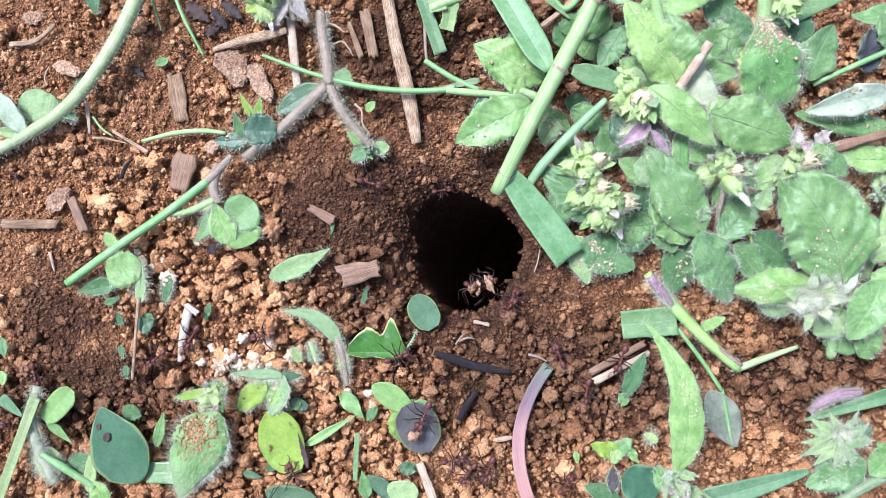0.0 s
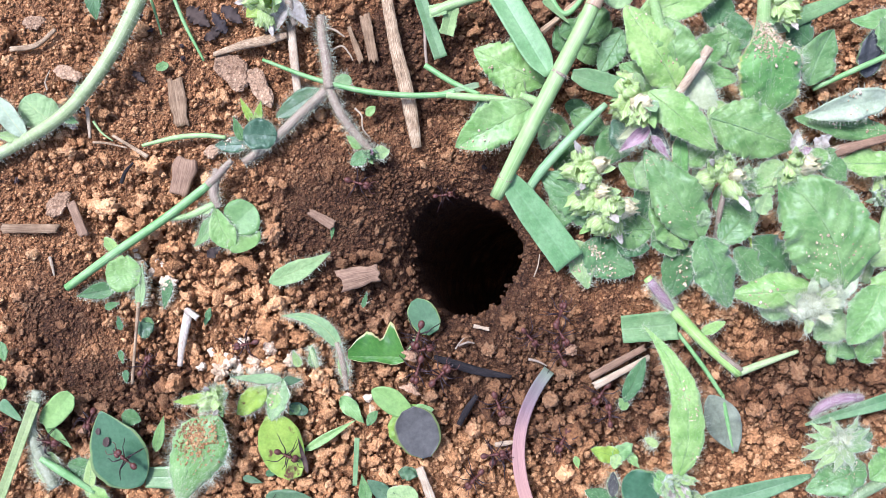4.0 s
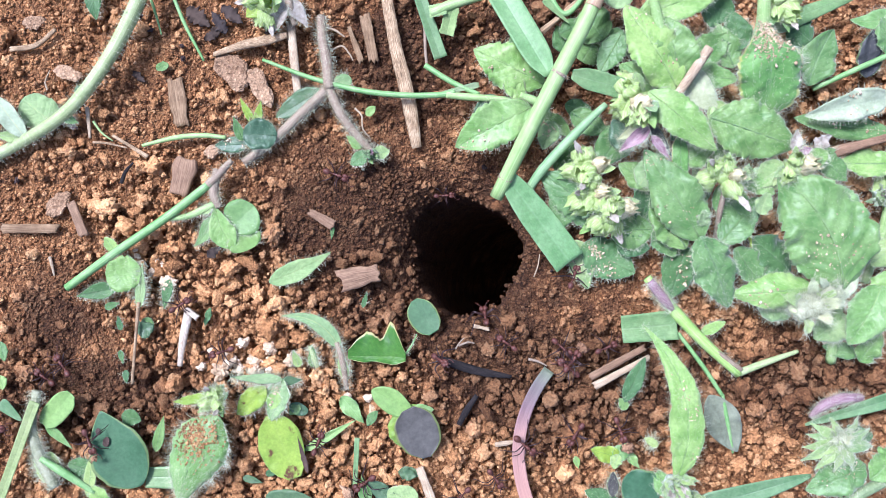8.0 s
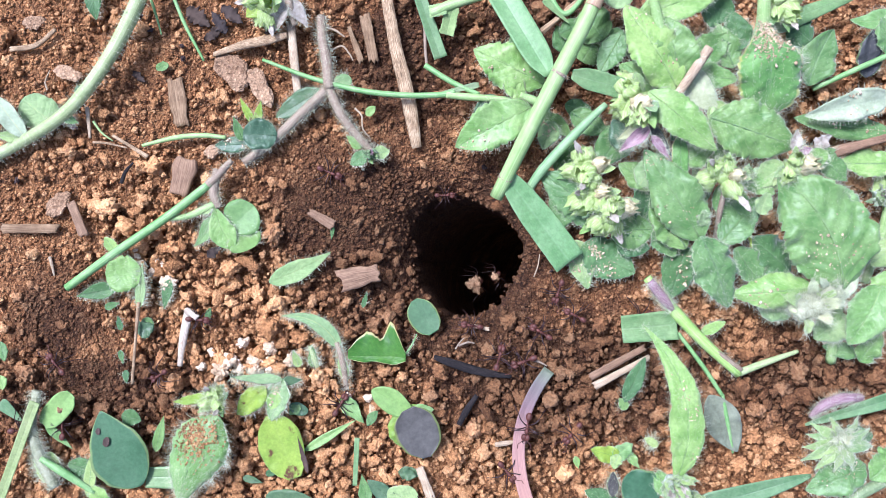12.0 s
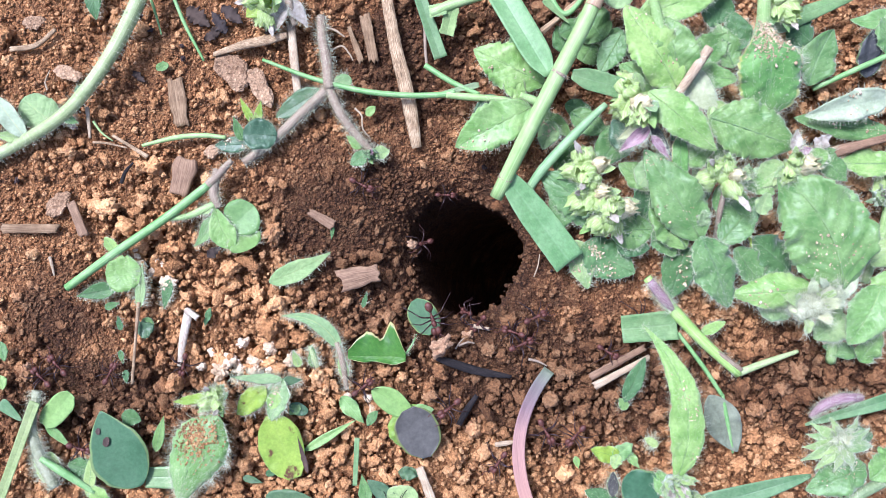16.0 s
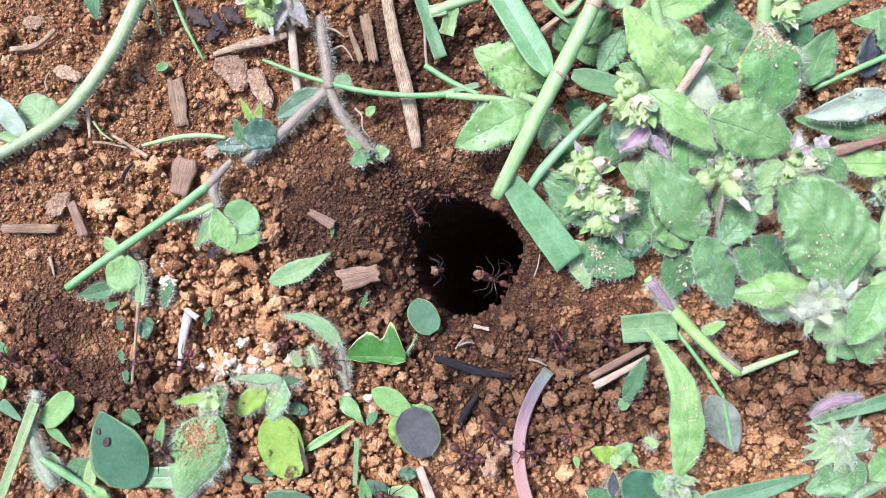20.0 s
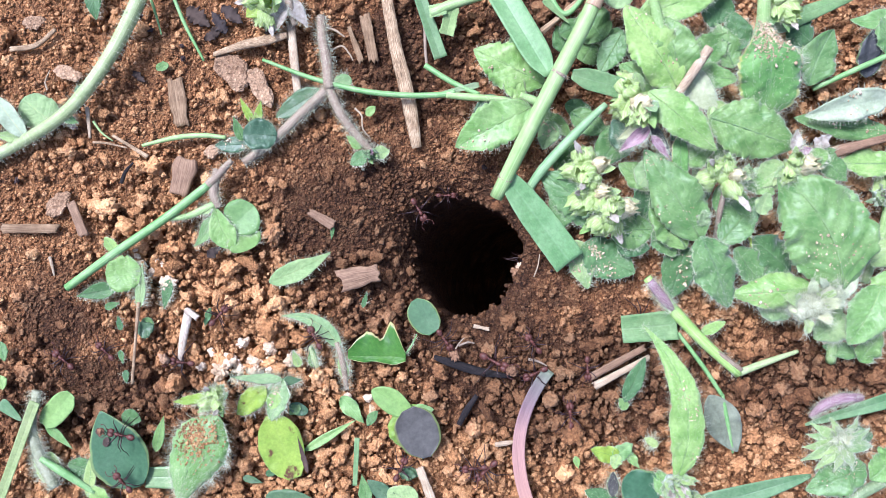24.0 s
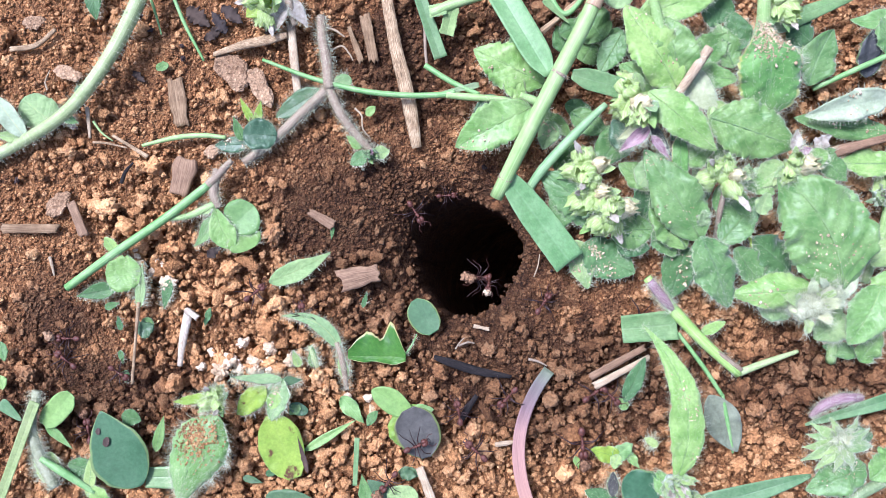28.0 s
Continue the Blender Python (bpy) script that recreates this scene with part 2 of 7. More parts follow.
def fading_blade(name):
    """Dry grass: grey-green at its tip, then purple, then pink."""
    m, t, b = material(name, 0.5)
    uv = t.nodes.new("ShaderNodeUVMap")
    sx = t.nodes.new("ShaderNodeSeparateXYZ")
    t.links.new(uv.outputs[0], sx.inputs[0])
    r = ramp(t, [(0.02, (0.12, 0.14, 0.09)), (0.12, (0.12, 0.105, 0.095)), (0.30, (0.165, 0.105, 0.110)), (0.50, (0.30, 0.175, 0.150)), (1.0, (0.35, 0.195, 0.150))])
    t.links.new(sx.outputs[0], r.inputs[0])
    mp = t.nodes.new("ShaderNodeMapping")
    mp.inputs["Scale"].default_value = (3.0, 16.0, 1.0)
    t.links.new(uv.outputs[0], mp.inputs[0])
    n = t.nodes.new("ShaderNodeTexNoise")
    n.inputs["Scale"].default_value = 1.6
    t.links.new(mp.outputs[0], n.inputs["Vector"])
    g = ramp(t, [(0.3, (0.36, 0.36, 0.36)), (0.7, (0.62, 0.62, 0.62))])
    t.links.new(n.outputs["Fac"], g.inputs[0])
    t.links.new(mixed(t, "OVERLAY", 0.7, r.outputs[0], g.outputs[0]), b.inputs["Base Color"])
    bumped(t, b, n.outputs["Fac"], 0.4, 0.0003)
    return m


GRASS_PINK = fading_blade("grass_dry_pink")
STEM = fibre_material("stem_green", (0.173, 0.288, 0.0864), (0.259, 0.374, 0.137), (0.36, 0.461, 0.223), 0.5, 0.25)
STEM_VIVID = fibre_material("stem_vivid_green", (0.0842, 0.223, 0.0576), (0.159, 0.302, 0.101), (0.299, 0.403, 0.194), 0.45, bump=0.2)
STEM_BLUE = fibre_material("stem_blue_green", (0.13, 0.24, 0.10), (0.20, 0.32, 0.15), (0.30, 0.42, 0.23), 0.45, 0.2)
STEM_RED = fibre_material("stem_reddish", (0.24, 0.13, 0.08), (0.34, 0.23, 0.14), (0.42, 0.36, 0.20), 0.5, 0.2)
STEM_PURPLE = fibre_material("stem_purple", (0.150, 0.108, 0.075), (0.240, 0.185, 0.128), (0.35, 0.300, 0.21), 0.6, bump=0.3)
STEM_LIME = fibre_material("stem_lime", (0.19, 0.34, 0.07), (0.30, 0.46, 0.12), (0.43, 0.57, 0.23), 0.45, bump=0.2)
STEM_PALE = fibre_material("stem_pale_green", (0.20, 0.27, 0.10), (0.30, 0.36, 0.165), (0.40, 0.45, 0.26), 0.5, bump=0.2)
WOOD = fibre_material("dead_wood", (0.055, 0.032, 0.016), (0.29, 0.195, 0.105), (0.56, 0.45, 0.29))
CHIP = fibre_material("wood_chip", (0.095, 0.055, 0.030), (0.190, 0.115, 0.066), (0.30, 0.195, 0.115))
BARK = fibre_material("grey_bark", (0.070, 0.040, 0.019), (0.180, 0.112, 0.056), (0.33, 0.230, 0.130))
STRAW_PALE = fibre_material("straw_bleached", (0.246, 0.18, 0.119), (0.426, 0.361, 0.271), (0.541, 0.492, 0.41), 0.6)
STRAW = fibre_material("straw", (0.17, 0.115, 0.065), (0.36, 0.275, 0.175), (0.52, 0.44, 0.31), 0.65)
CHAR = fibre_material("dark_stick", (0.004, 0.003, 0.003), (0.010, 0.008, 0.008), (0.035, 0.027, 0.024), 0.95)
HAIR = plain_material("plant_hair", (0.58, 0.61, 0.42), (0.74, 0.76, 0.58), 0.4, through_light=0.4)
BRACT = fibre_material("calyx_pale_green", (0.28, 0.43, 0.10), (0.50, 0.64, 0.23), (0.71, 0.79, 0.46), 0.6, 0.25, 0.45)
TIP = fibre_material("calyx_withered_tip", (0.30, 0.24, 0.11), (0.62, 0.55, 0.32), (0.80, 0.76, 0.54), 0.7, 0.3, 0.3)
FELT = plain_material("white_felt", (0.26, 0.28, 0.17), (0.47, 0.48, 0.33), 0.8, 700, 0.2)
PETAL = plain_material("withered_petal", (0.32, 0.28, 0.22), (0.56, 0.51, 0.43), 0.7, 900, 0.3)
MAUVE = fibre_material("mauve_petal", (0.150, 0.075, 0.095), (0.300, 0.190, 0.220), (0.52, 0.40, 0.42), 0.6, 0.3, 0.2)
ANT_RED = plain_material("ant_red_brown", (0.048, 0.016, 0.011), (0.10, 0.034, 0.024), 0.55, 1500)
ANT_DARK = plain_material("ant_dark_brown", (0.014, 0.00702, 0.00702), (0.0351, 0.0156, 0.014), 0.4, 1500)


# ---- building blocks (lengths in mm) ----
rng = np.random.default_rng(7)


def lattice(x, y, seed):
    """A value in 0..1 for each whole-number place."""
    n = (x.astype(np.int64) * 374761393 + y.astype(np.int64) * 668265263 + seed * 974634541) & 0x7FFFFFFF
    n = ((n ^ (n >> 13)) * 1274126177) & 0x7FFFFFFF
    return ((n ^ (n >> 16)) & 0xFFFF) / 65535.0


def ripple(x, y, size, seed):
    """Smooth value noise in -1..1 with features of that size."""
    x, y = np.asarray(x, float) / size, np.asarray(y, float) / size
    x0, y0 = np.floor(x), np.floor(y)
    fx, fy = x - x0, y - y0
    fx, fy = fx * fx * (3 - 2 * fx), fy * fy * (3 - 2 * fy)
    top = lattice(x0, y0, seed) * (1 - fx) + lattice(x0 + 1, y0, seed) * fx
    low = lattice(x0, y0 + 1, seed) * (1 - fx) + lattice(x0 + 1, y0 + 1, seed) * fx
    return 2 * (top * (1 - fy) + low * fy) - 1


HOLE_X, HOLE_Y, HOLE_RX, HOLE_RY = 3.9, -0.9, 10.0, 11.4


def mound(x, y, cx, cy, rx, ry, high):
    return high * np.exp(-(((x - cx) / rx) ** 2 + ((y - cy) / ry) ** 2))


def looseness(x, y):
    """0: trodden fine soil, 1: loose crumbs."""
    v = 0.40 + mound(x, y, -38, -12, 27, 14, 0.9) + mound(x, y, -55, 8, 10, 8, 0.8) + mound(x, y, -15, -32, 30, 13, 0.9)
    v = v + mound(x, y, 22, -36, 22, 16, 0.7) + mound(x, y, 55, -28, 26, 16, 0.9) + mound(x, y, -62, 30, 24, 16, 0.14)
    v = v + mound(x, y, -73, -22, 8, 9, 0.6) + mound(x, y, -30, 35, 12, 10, 0.3) + mound(x, y, 65, 20, 20, 25, 0.5)
    v = v + mound(x, y, -48, -38, 30, 12, 0.6) - mound(x, y, -70, -6, 9, 14, 0.9) - mound(x, y, -4, 8, 20, 12, 0.9) - mound(x, y, -62, -20, 8, 8, 0.7)
    v = v - mound(x, y, 18, -10, 11, 12, 0.15) + 0.22 * ripple(x, y, 9, 5)
    return np.clip(v, 0, 1)


def domes(x, y, size, seed):
    """Rounded lumps packed side by side, 0..1, about that far apart."""
    x, y = np.asarray(x, float) / size, np.asarray(y, float) / size
    x0, y0 = np.floor(x), np.floor(y)
    best = np.zeros(np.broadcast(x, y).shape)
    for a in (-1, 0, 1):
        for b in (-1, 0, 1):
            px = x0 + a + 0.1 + 0.8 * lattice(x0 + a, y0 + b, seed)
            py = y0 + b + 0.1 + 0.8 * lattice(x0 + a, y0 + b, seed + 1)
            wide = 0.50 + 0.42 * lattice(x0 + a, y0 + b, seed + 2)
            best = np.maximum(best, wide * np.sqrt(np.clip(1 - ((x - px) ** 2 + (y - py) ** 2) / wide ** 2, 0, 1)))
    return best


def relief(x, y):
    """The soil's height without the shaft."""
    x, y = np.asarray(x, float), np.asarray(y, float)
    z = 0.7 * ripple(x, y, 34, 1) + 0.45 * ripple(x, y, 13, 2) + 0.40 * ripple(x, y, 5.5, 3) - 0.4
    lo = looseness(x, y)
    z = z + (0.45 + 0.8 * lo) * (0.45 * ripple(x, y, 2.4, 4) + 0.25 * ripple(x, y, 1.2, 6))
    some = 0.5 + 0.5 * ripple(x, y, 4.0, 13)
    z = z + (0.40 + 0.75 * lo + 0.5 * some) * (domes(x, y, 2.3, 71) - 0.6) + (0.15 + 0.25 * lo + 0.35 * (1 - some)) * (domes(x, y, 1.1, 75) - 0.6)
    z = z - 1.9 * lo
    # the bowl round the shaft, gentler to its west and north
    dx, dy = x - HOLE_X, y - HOLE_Y
    far = np.hypot(dx / HOLE_RX, dy / HOLE_RY)
    wide = 0.55 + 0.45 * np.clip(-dx / (np.hypot(dx, dy) + 0.01), -0.6, 1)
    z = z - 9.0 * wide * np.exp(-np.clip(far - 1, 0, None) / (0.42 * wide)) - mound(x, y, -4, 6, 16, 12, 1.2)
    away = np.clip((np.hypot(x, y) - 150) / 400, 0, 1)
    return z * (1 - away) + 8 * away * ripple(x, y, 400, 9)


def rim(ang):
    """Roughness of the shaft's edge with the angle."""
    return 1 + 0.045 * np.sin(3 * ang + 0.6) + 0.03 * np.sin(7 * ang + 2) + 0.05 * ripple(8 * np.cos(ang), 8 * np.sin(ang), 1.0, 11) \
        + 0.045 * ripple(22 * np.cos(ang), 22 * np.sin(ang), 1.0, 12) - 0.13 * np.exp(-((ang - 0.80) / 0.38) ** 2)


def ground_z(x, y):
    return float(relief(np.array([x]), np.array([y]))[0])


COVER = np.full((240, 150), 99.0)      # lowest leaf or sliver over each square millimetre


def cover(points):
    i = np.clip((points[:, 0] + 120).astype(int), 0, 239)
    j = np.clip((points[:, 1] + 75).astype(int), 0, 149)
    np.minimum.at(COVER, (i, j), points[:, 2])


def free_height(x, y):
    """How high a crumb may reach at these places."""
    wide = COVER.copy()
    for a in (-1, 0, 1):
        for b in (-1, 0, 1):
            wide = np.minimum(wide, np.roll(COVER, (a, b), (0, 1)))
    return wide[np.clip((np.asarray(x) + 120).astype(int), 0, 239), np.clip((np.asarray(y) + 75).astype(int), 0, 149)]


def raised(points, slack=0.15):
    """Lifts a thing's points so that they lie on the soil and not in it."""
    points = np.asarray(points, float).copy()
    gap = relief(points[:, 0], points[:, 1]) + slack - points[:, 2]
    points[:, 2] += np.clip(np.percentile(gap, 80), 0, 3.0)
    cover(points)
    return points


def shell(verts, faces, uvs=None, smooth=True):
    """A mesh from points in mm; uvs: one pair for each point."""
    me = bpy.data.meshes.new("mesh")
    verts = np.asarray(verts, float) * MM
    me.from_pydata(verts.tolist() if len(verts) < 20000 else verts, [], faces)
    if smooth:
        me.polygons.foreach_set("use_smooth", np.ones(len(me.polygons), bool))
    if uvs is not None:
        layer = me.uv_layers.new(name="UVMap")
        idx = np.empty(len(me.loops), np.int32)
        me.loops.foreach_get("vertex_index", idx)
        layer.data.foreach_set("uv", np.asarray(uvs, np.float32)[idx].ravel())
    me.update()
    return me


def thing(name, at, label, category, group="", kind=""):
    """An empty at its base, to carry parts."""
    ob = new(name)
    ob.empty_display_size = 0.002
    ob.location = Vector(at) * MM
    ob["base"] = list(at)
    return tagged(ob, label, category, group, kind)


def part(name, data, mat, parent, label=""):
    """One mesh under a thing or a part; data's points are world mm taken from the thing's base."""
    ob = new(name, data)
    ob.data.name = name
    if not data.materials:
        data.materials.append(mat)
    ob.parent = parent
    return tagged(ob, label)


def solid(name, verts, faces, uvs, mat, label, category, group="", kind="", smooth=True):
    """A thing of one mesh, with its origin at its lowest middle."""
    v = np.asarray(verts, float)
    at = np.array([v[:, 0].mean(), v[:, 1].mean(), v[:, 2].min()])
    ob = new(name, shell(v - at, faces, uvs, smooth))
    ob.data.name = name
    ob.data.materials.append(mat)
    ob.location = Vector(at) * MM
    return tagged(ob, label, category, group, kind)


def spline(points, n):
    """n places along a smooth line through the points."""
    p = np.asarray(points, float)
    if len(p) == 2:
        return p[0] + np.linspace(0, 1, n)[:, None] * (p[1] - p[0])
    p = np.vstack([2 * p[0] - p[1], p, 2 * p[-1] - p[-2]])
    s = np.linspace(0, len(p) - 3 - 1e-6, n)
    i = s.astype(int)
    t = (s - i)[:, None]
    a0, a1, a2, a3 = p[i], p[i + 1], p[i + 2], p[i + 3]
    return 0.5 * (2 * a1 + (a2 - a0) * t + (2 * a0 - 5 * a1 + 4 * a2 - a3) * t ** 2 + (3 * a1 - a0 - 3 * a2 + a3) * t ** 3)


def frames_along(line):
    """Tangent, side and up along a line."""
    tan = np.gradient(line, axis=0)
    tan /= np.linalg.norm(tan, axis=1)[:, None] + 1e-9
    up = np.tile([0.0, 0.0, 1.0], (len(line), 1))
    up[np.abs(tan[:, 2]) > 0.95] = (0.0, 1.0, 0.0)
    side = np.cross(tan, up)
    side /= np.linalg.norm(side, axis=1)[:, None] + 1e-9
    return tan, side, np.cross(side, tan)


def tube(points, radii, n=16, sides=8, rough=0.0, flat=1.0, caps=True):
    """A tapered tube along the points; flat squashes it."""
    line = spline(points, n)
    rad = np.interp(np.linspace(0, 1, n), np.linspace(0, 1, len(radii)), radii)
    _, side, up = frames_along(line)
    ang = np.linspace(0, 2 * math.pi, sides, endpoint=False)
    r = rad[:, None] * (1 + rough * (0.7 * rng.uniform(-1, 1, (1, sides)) + 0.3 * rng.uniform(-1, 1, (n, sides))))
    v = line[:, None, :] + (np.cos(ang) * r)[..., None] * side[:, None, :] + flat * (np.sin(ang) * r)[..., None] * up[:, None, :]
    uv = np.stack(np.broadcast_arrays(np.linspace(0, 1, n)[:, None], np.abs(np.linspace(-1, 1, sides))[None, :]), -1)
    f = [(i * sides + j, i * sides + (j + 1) % sides, (i + 1) * sides + (j + 1) % sides, (i + 1) * sides + j)
         for i in range(n - 1) for j in range(sides)]
    if caps:
        f += [tuple(range(sides))[::-1], tuple((n - 1) * sides + j for j in range(sides))]
    return v.reshape(-1, 3), f, uv.reshape(-1, 2)


def ball(level):
    bm = bmesh.new()
    bmesh.ops.create_icosphere(bm, subdivisions=level, radius=1)
    v = np.array([p.co[:] for p in bm.verts])
    f = np.array([[p.index for p in q.verts] for q in bm.faces])
    bm.free()
    return v, f


def lumps(centres, sizes, level=1, jag=0.22, squash=0.8):
    """Many rough crumbs as one set of points and triangles."""
    bv, bf = ball(level)
    n, k = len(centres), len(bv)
    q = rng.normal(size=(n, 4))
    q /= np.linalg.norm(q, axis=1)[:, None]
    w, i, j, l = q.T
    rot = np.stack([1 - 2 * (j * j + l * l), 2 * (i * j - l * w), 2 * (i * l + j * w), 2 * (i * j + l * w), 1 - 2 * (i * i + l * l),
                    2 * (j * l - i * w), 2 * (i * l - j * w), 2 * (j * l + i * w), 1 - 2 * (i * i + j * j)], -1).reshape(n, 3, 3)
    pts = bv[None] * (1 + jag * rng.uniform(-1, 1, (n, k, 1))) * rng.uniform(0.7, 1.15, (n, 1, 3))
    pts = np.einsum("nij,nkj->nki", rot, pts) * np.asarray(sizes)[:, None, None]
    pts[..., 2] *= squash
    pts = pts + np.asarray(centres)[:, None, :]
    fs = bf[None] + (np.arange(n) * k)[:, None, None]
    return pts.reshape(-1, 3), fs.reshape(-1, 3)


def clod_points(level, lobes):
    """A clod of small rounded lumps baked together, about 1 mm in radius: points and triangles."""
    d, f = ball(level)
    # a few larger lumps, each crusted with nodules
    core = rng.normal(size=(4, 3)) * 0.30
    c = rng.normal(size=(lobes, 3))
    c = core[rng.integers(0, 4, lobes)] + c * (rng.uniform(0.38, 0.58, lobes) / np.linalg.norm(c, axis=1))[:, None]
    r = rng.uniform(1.1, 1.8, lobes) / math.sqrt(lobes)
    along = d @ c.T
    under = r ** 2 - (c ** 2).sum(axis=1) + along ** 2
    far = np.where(under > 0, along + np.sqrt(np.clip(under, 0, None)), 0.30)
    v = d * np.maximum(far.max(axis=1), 0.46 + 0.5 * np.clip(d @ core.T, 0, 1).max(axis=1))[:, None]
    return v * (1 + 0.06 * rng.uniform(-1, 1, (len(v), 1))), f


def spikes(roots, ways, length, thick=0.014):
    """Fine hairs: slim three-sided cones with a slight bend."""
    v, f = [], []
    for p, w in zip(roots, ways):
        w = w / (np.linalg.norm(w) + 1e-9)
        ln = length * rng.uniform(0.4, 1.45)
        s = np.cross(w, (0.3, 0.5, 0.8))
        s /= np.linalg.norm(s) + 1e-9
        q = np.cross(w, s)
        k = len(v)
        for j in range(3):
            an = j * 2.094
            v.append(p + thick * (math.cos(an) * s + math.sin(an) * q) - 0.1 * w)
        v.append(p + ln * w + s * ln * rng.uniform(-0.4, 0.4) + q * ln * rng.uniform(-0.3, 0.3))
        f += [(k, k + 1, k + 3), (k + 1, k + 2, k + 3), (k + 2, k, k + 3)]
    return v, f


def outline(kind, u):
    """Half width, 0..1, along the blade."""
    if kind == "strip":
        return np.clip(np.minimum(1, 0.90 + 0.1 * u), 0, 1)
    if kind == "taper":
        return np.clip(1.02 - u, 0, 1) ** 0.55 * np.clip(0.6 + 4 * u, 0, 1)
    if kind == "round":
        return np.sqrt(np.clip(1 - (2 * u - 1) ** 2, 0, 1)) ** 0.92
    if kind == "lance":
        return np.sin(math.pi * np.clip(u, 0, 1) ** 0.62) ** 1.05
    if kind == "obovate":
        return np.sin(math.pi * np.clip(u, 0, 1) ** 1.35) ** 0.75
    return np.sin(math.pi * np.clip(u, 0, 1) ** 0.80) ** 0.78       # ovate


def blade(base, tip, width, kind="ovate", arch=0.0, bow=0.0, roll=0.0, fold=0.12, teeth=0, wave=0.0, curl=0.0, thick=0.16,
          nu=26, nv=10, ragged=0.0, crinkle=1.0, sides=None):
    """A leaf blade as a closed shell. Gives its points, faces, map, and its top grid for hairs."""
    base, tip = np.asarray(base, float), np.asarray(tip, float)
    d = tip - base
    flat = np.array([-d[1], d[0], 0.0])
    flat /= np.linalg.norm(flat) + 1e-9
    teeth = int(teeth * 1.4)
    nu = max(nu, 5 * teeth + 1)
    u = np.linspace(0, 1, nu)
    hump = 4 * u * (1 - u)
    line = base + u[:, None] * d + hump[:, None] * (flat * bow + np.array([0, 0, arch]))
    tan, side, up = frames_along(line)
    c, s = math.cos(radians(roll)), math.sin(radians(roll))
    side, up = c * side + s * up, c * up - s * side
    w = outline(kind, np.clip(u, 0.004, 0.996)) * width / 2
    v = np.linspace(-1, 1, nv)
    deep = 0.13 * rng.uniform(0.3, 1.2, max(int(teeth), 1) + 2)
    saw = 1 - deep[(u * teeth).astype(int)] * ((u * teeth) % 1.0) ** 1.6 if teeth else np.ones(nu)
    rag = 1 + ragged * rng.uniform(-1, 1, (nu, 2))
    if kind not in ("strip", "taper"):
        swell = rng.uniform(0, 50, 2)
        rag = rag * (1 + 0.09 * np.stack([ripple(u * 4 + q, 0 * u, 1.0, 33) + 0.4 * ripple(u * 13 + q, 0 * u, 1.0, 34) for q in swell], -1))
    if sides:
        w = np.full(nu, width / 2)
        rag = np.stack([np.convolve(np.pad(np.interp(u, *zip(*q)), 2, "edge"), np.full(5, 0.2), "valid") for q in sides], -1) * (1 + ragged * rng.uniform(-1, 1, (nu, 2)))
    half = w[:, None] * np.where(np.abs(v) > 0.99, saw[:, None], 1.0) * np.where(v < 0, rag[:, :1], rag[:, 1:])
    lift = fold * np.abs(v) * w[:, None] + curl * (v ** 2) * w[:, None]
    ph = rng.uniform(0, 6)
    lift = lift + wave * np.abs(v) ** 2 * np.sin((u * 15 + ph)[:, None] + 2.2 * np.sign(v))
    if kind not in ("strip", "taper"):
        lift = lift - 0.055 * crinkle * np.clip(np.abs(v) * 2.5, 0, 1) * w[:, None] * np.cos(2 * math.pi * (u[:, None] * 8 - np.abs(v) * 2.4)) * (1 - 0.5 * np.abs(v))
        lift = lift + 0.15 * crinkle * w[:, None] * np.abs(v) * ripple(u[:, None] * 9 + ph, v * 3, 1.0, 31)
    top = line[:, None, :] + (half * v)[..., None] * side[:, None, :] + lift[..., None] * up[:, None, :]
    low = top - thick * up[:, None, :]
    uv = np.stack(np.broadcast_arrays(u[:, None], (v / 2 + 0.5)[None, :]), -1).reshape(-1, 2)
    pts = np.vstack([top.reshape(-1, 3), low.reshape(-1, 3)])
    n = nu * nv
    f = []
    for i in range(nu - 1):
        for j in range(nv - 1):
            q = i * nv + j
            f.append((q, q + 1, q + nv + 1, q + nv))
            f.append((n + q, n + q + nv, n + q + nv + 1, n + q + 1))
        f.append((i * nv, (i + 1) * nv, n + (i + 1) * nv, n + i * nv))
        q = i * nv + nv - 1
        f.append((q, n + q, n + q + nv, q + nv))
    for j in range(nv - 1):
        f.append((j, n + j, n + j + 1, j + 1))
        q = (nu - 1) * nv + j
        f.append((q, q + 1, n + q + 1, n + q))
    return pts, f, np.vstack([uv, uv]), top, up, tan, side


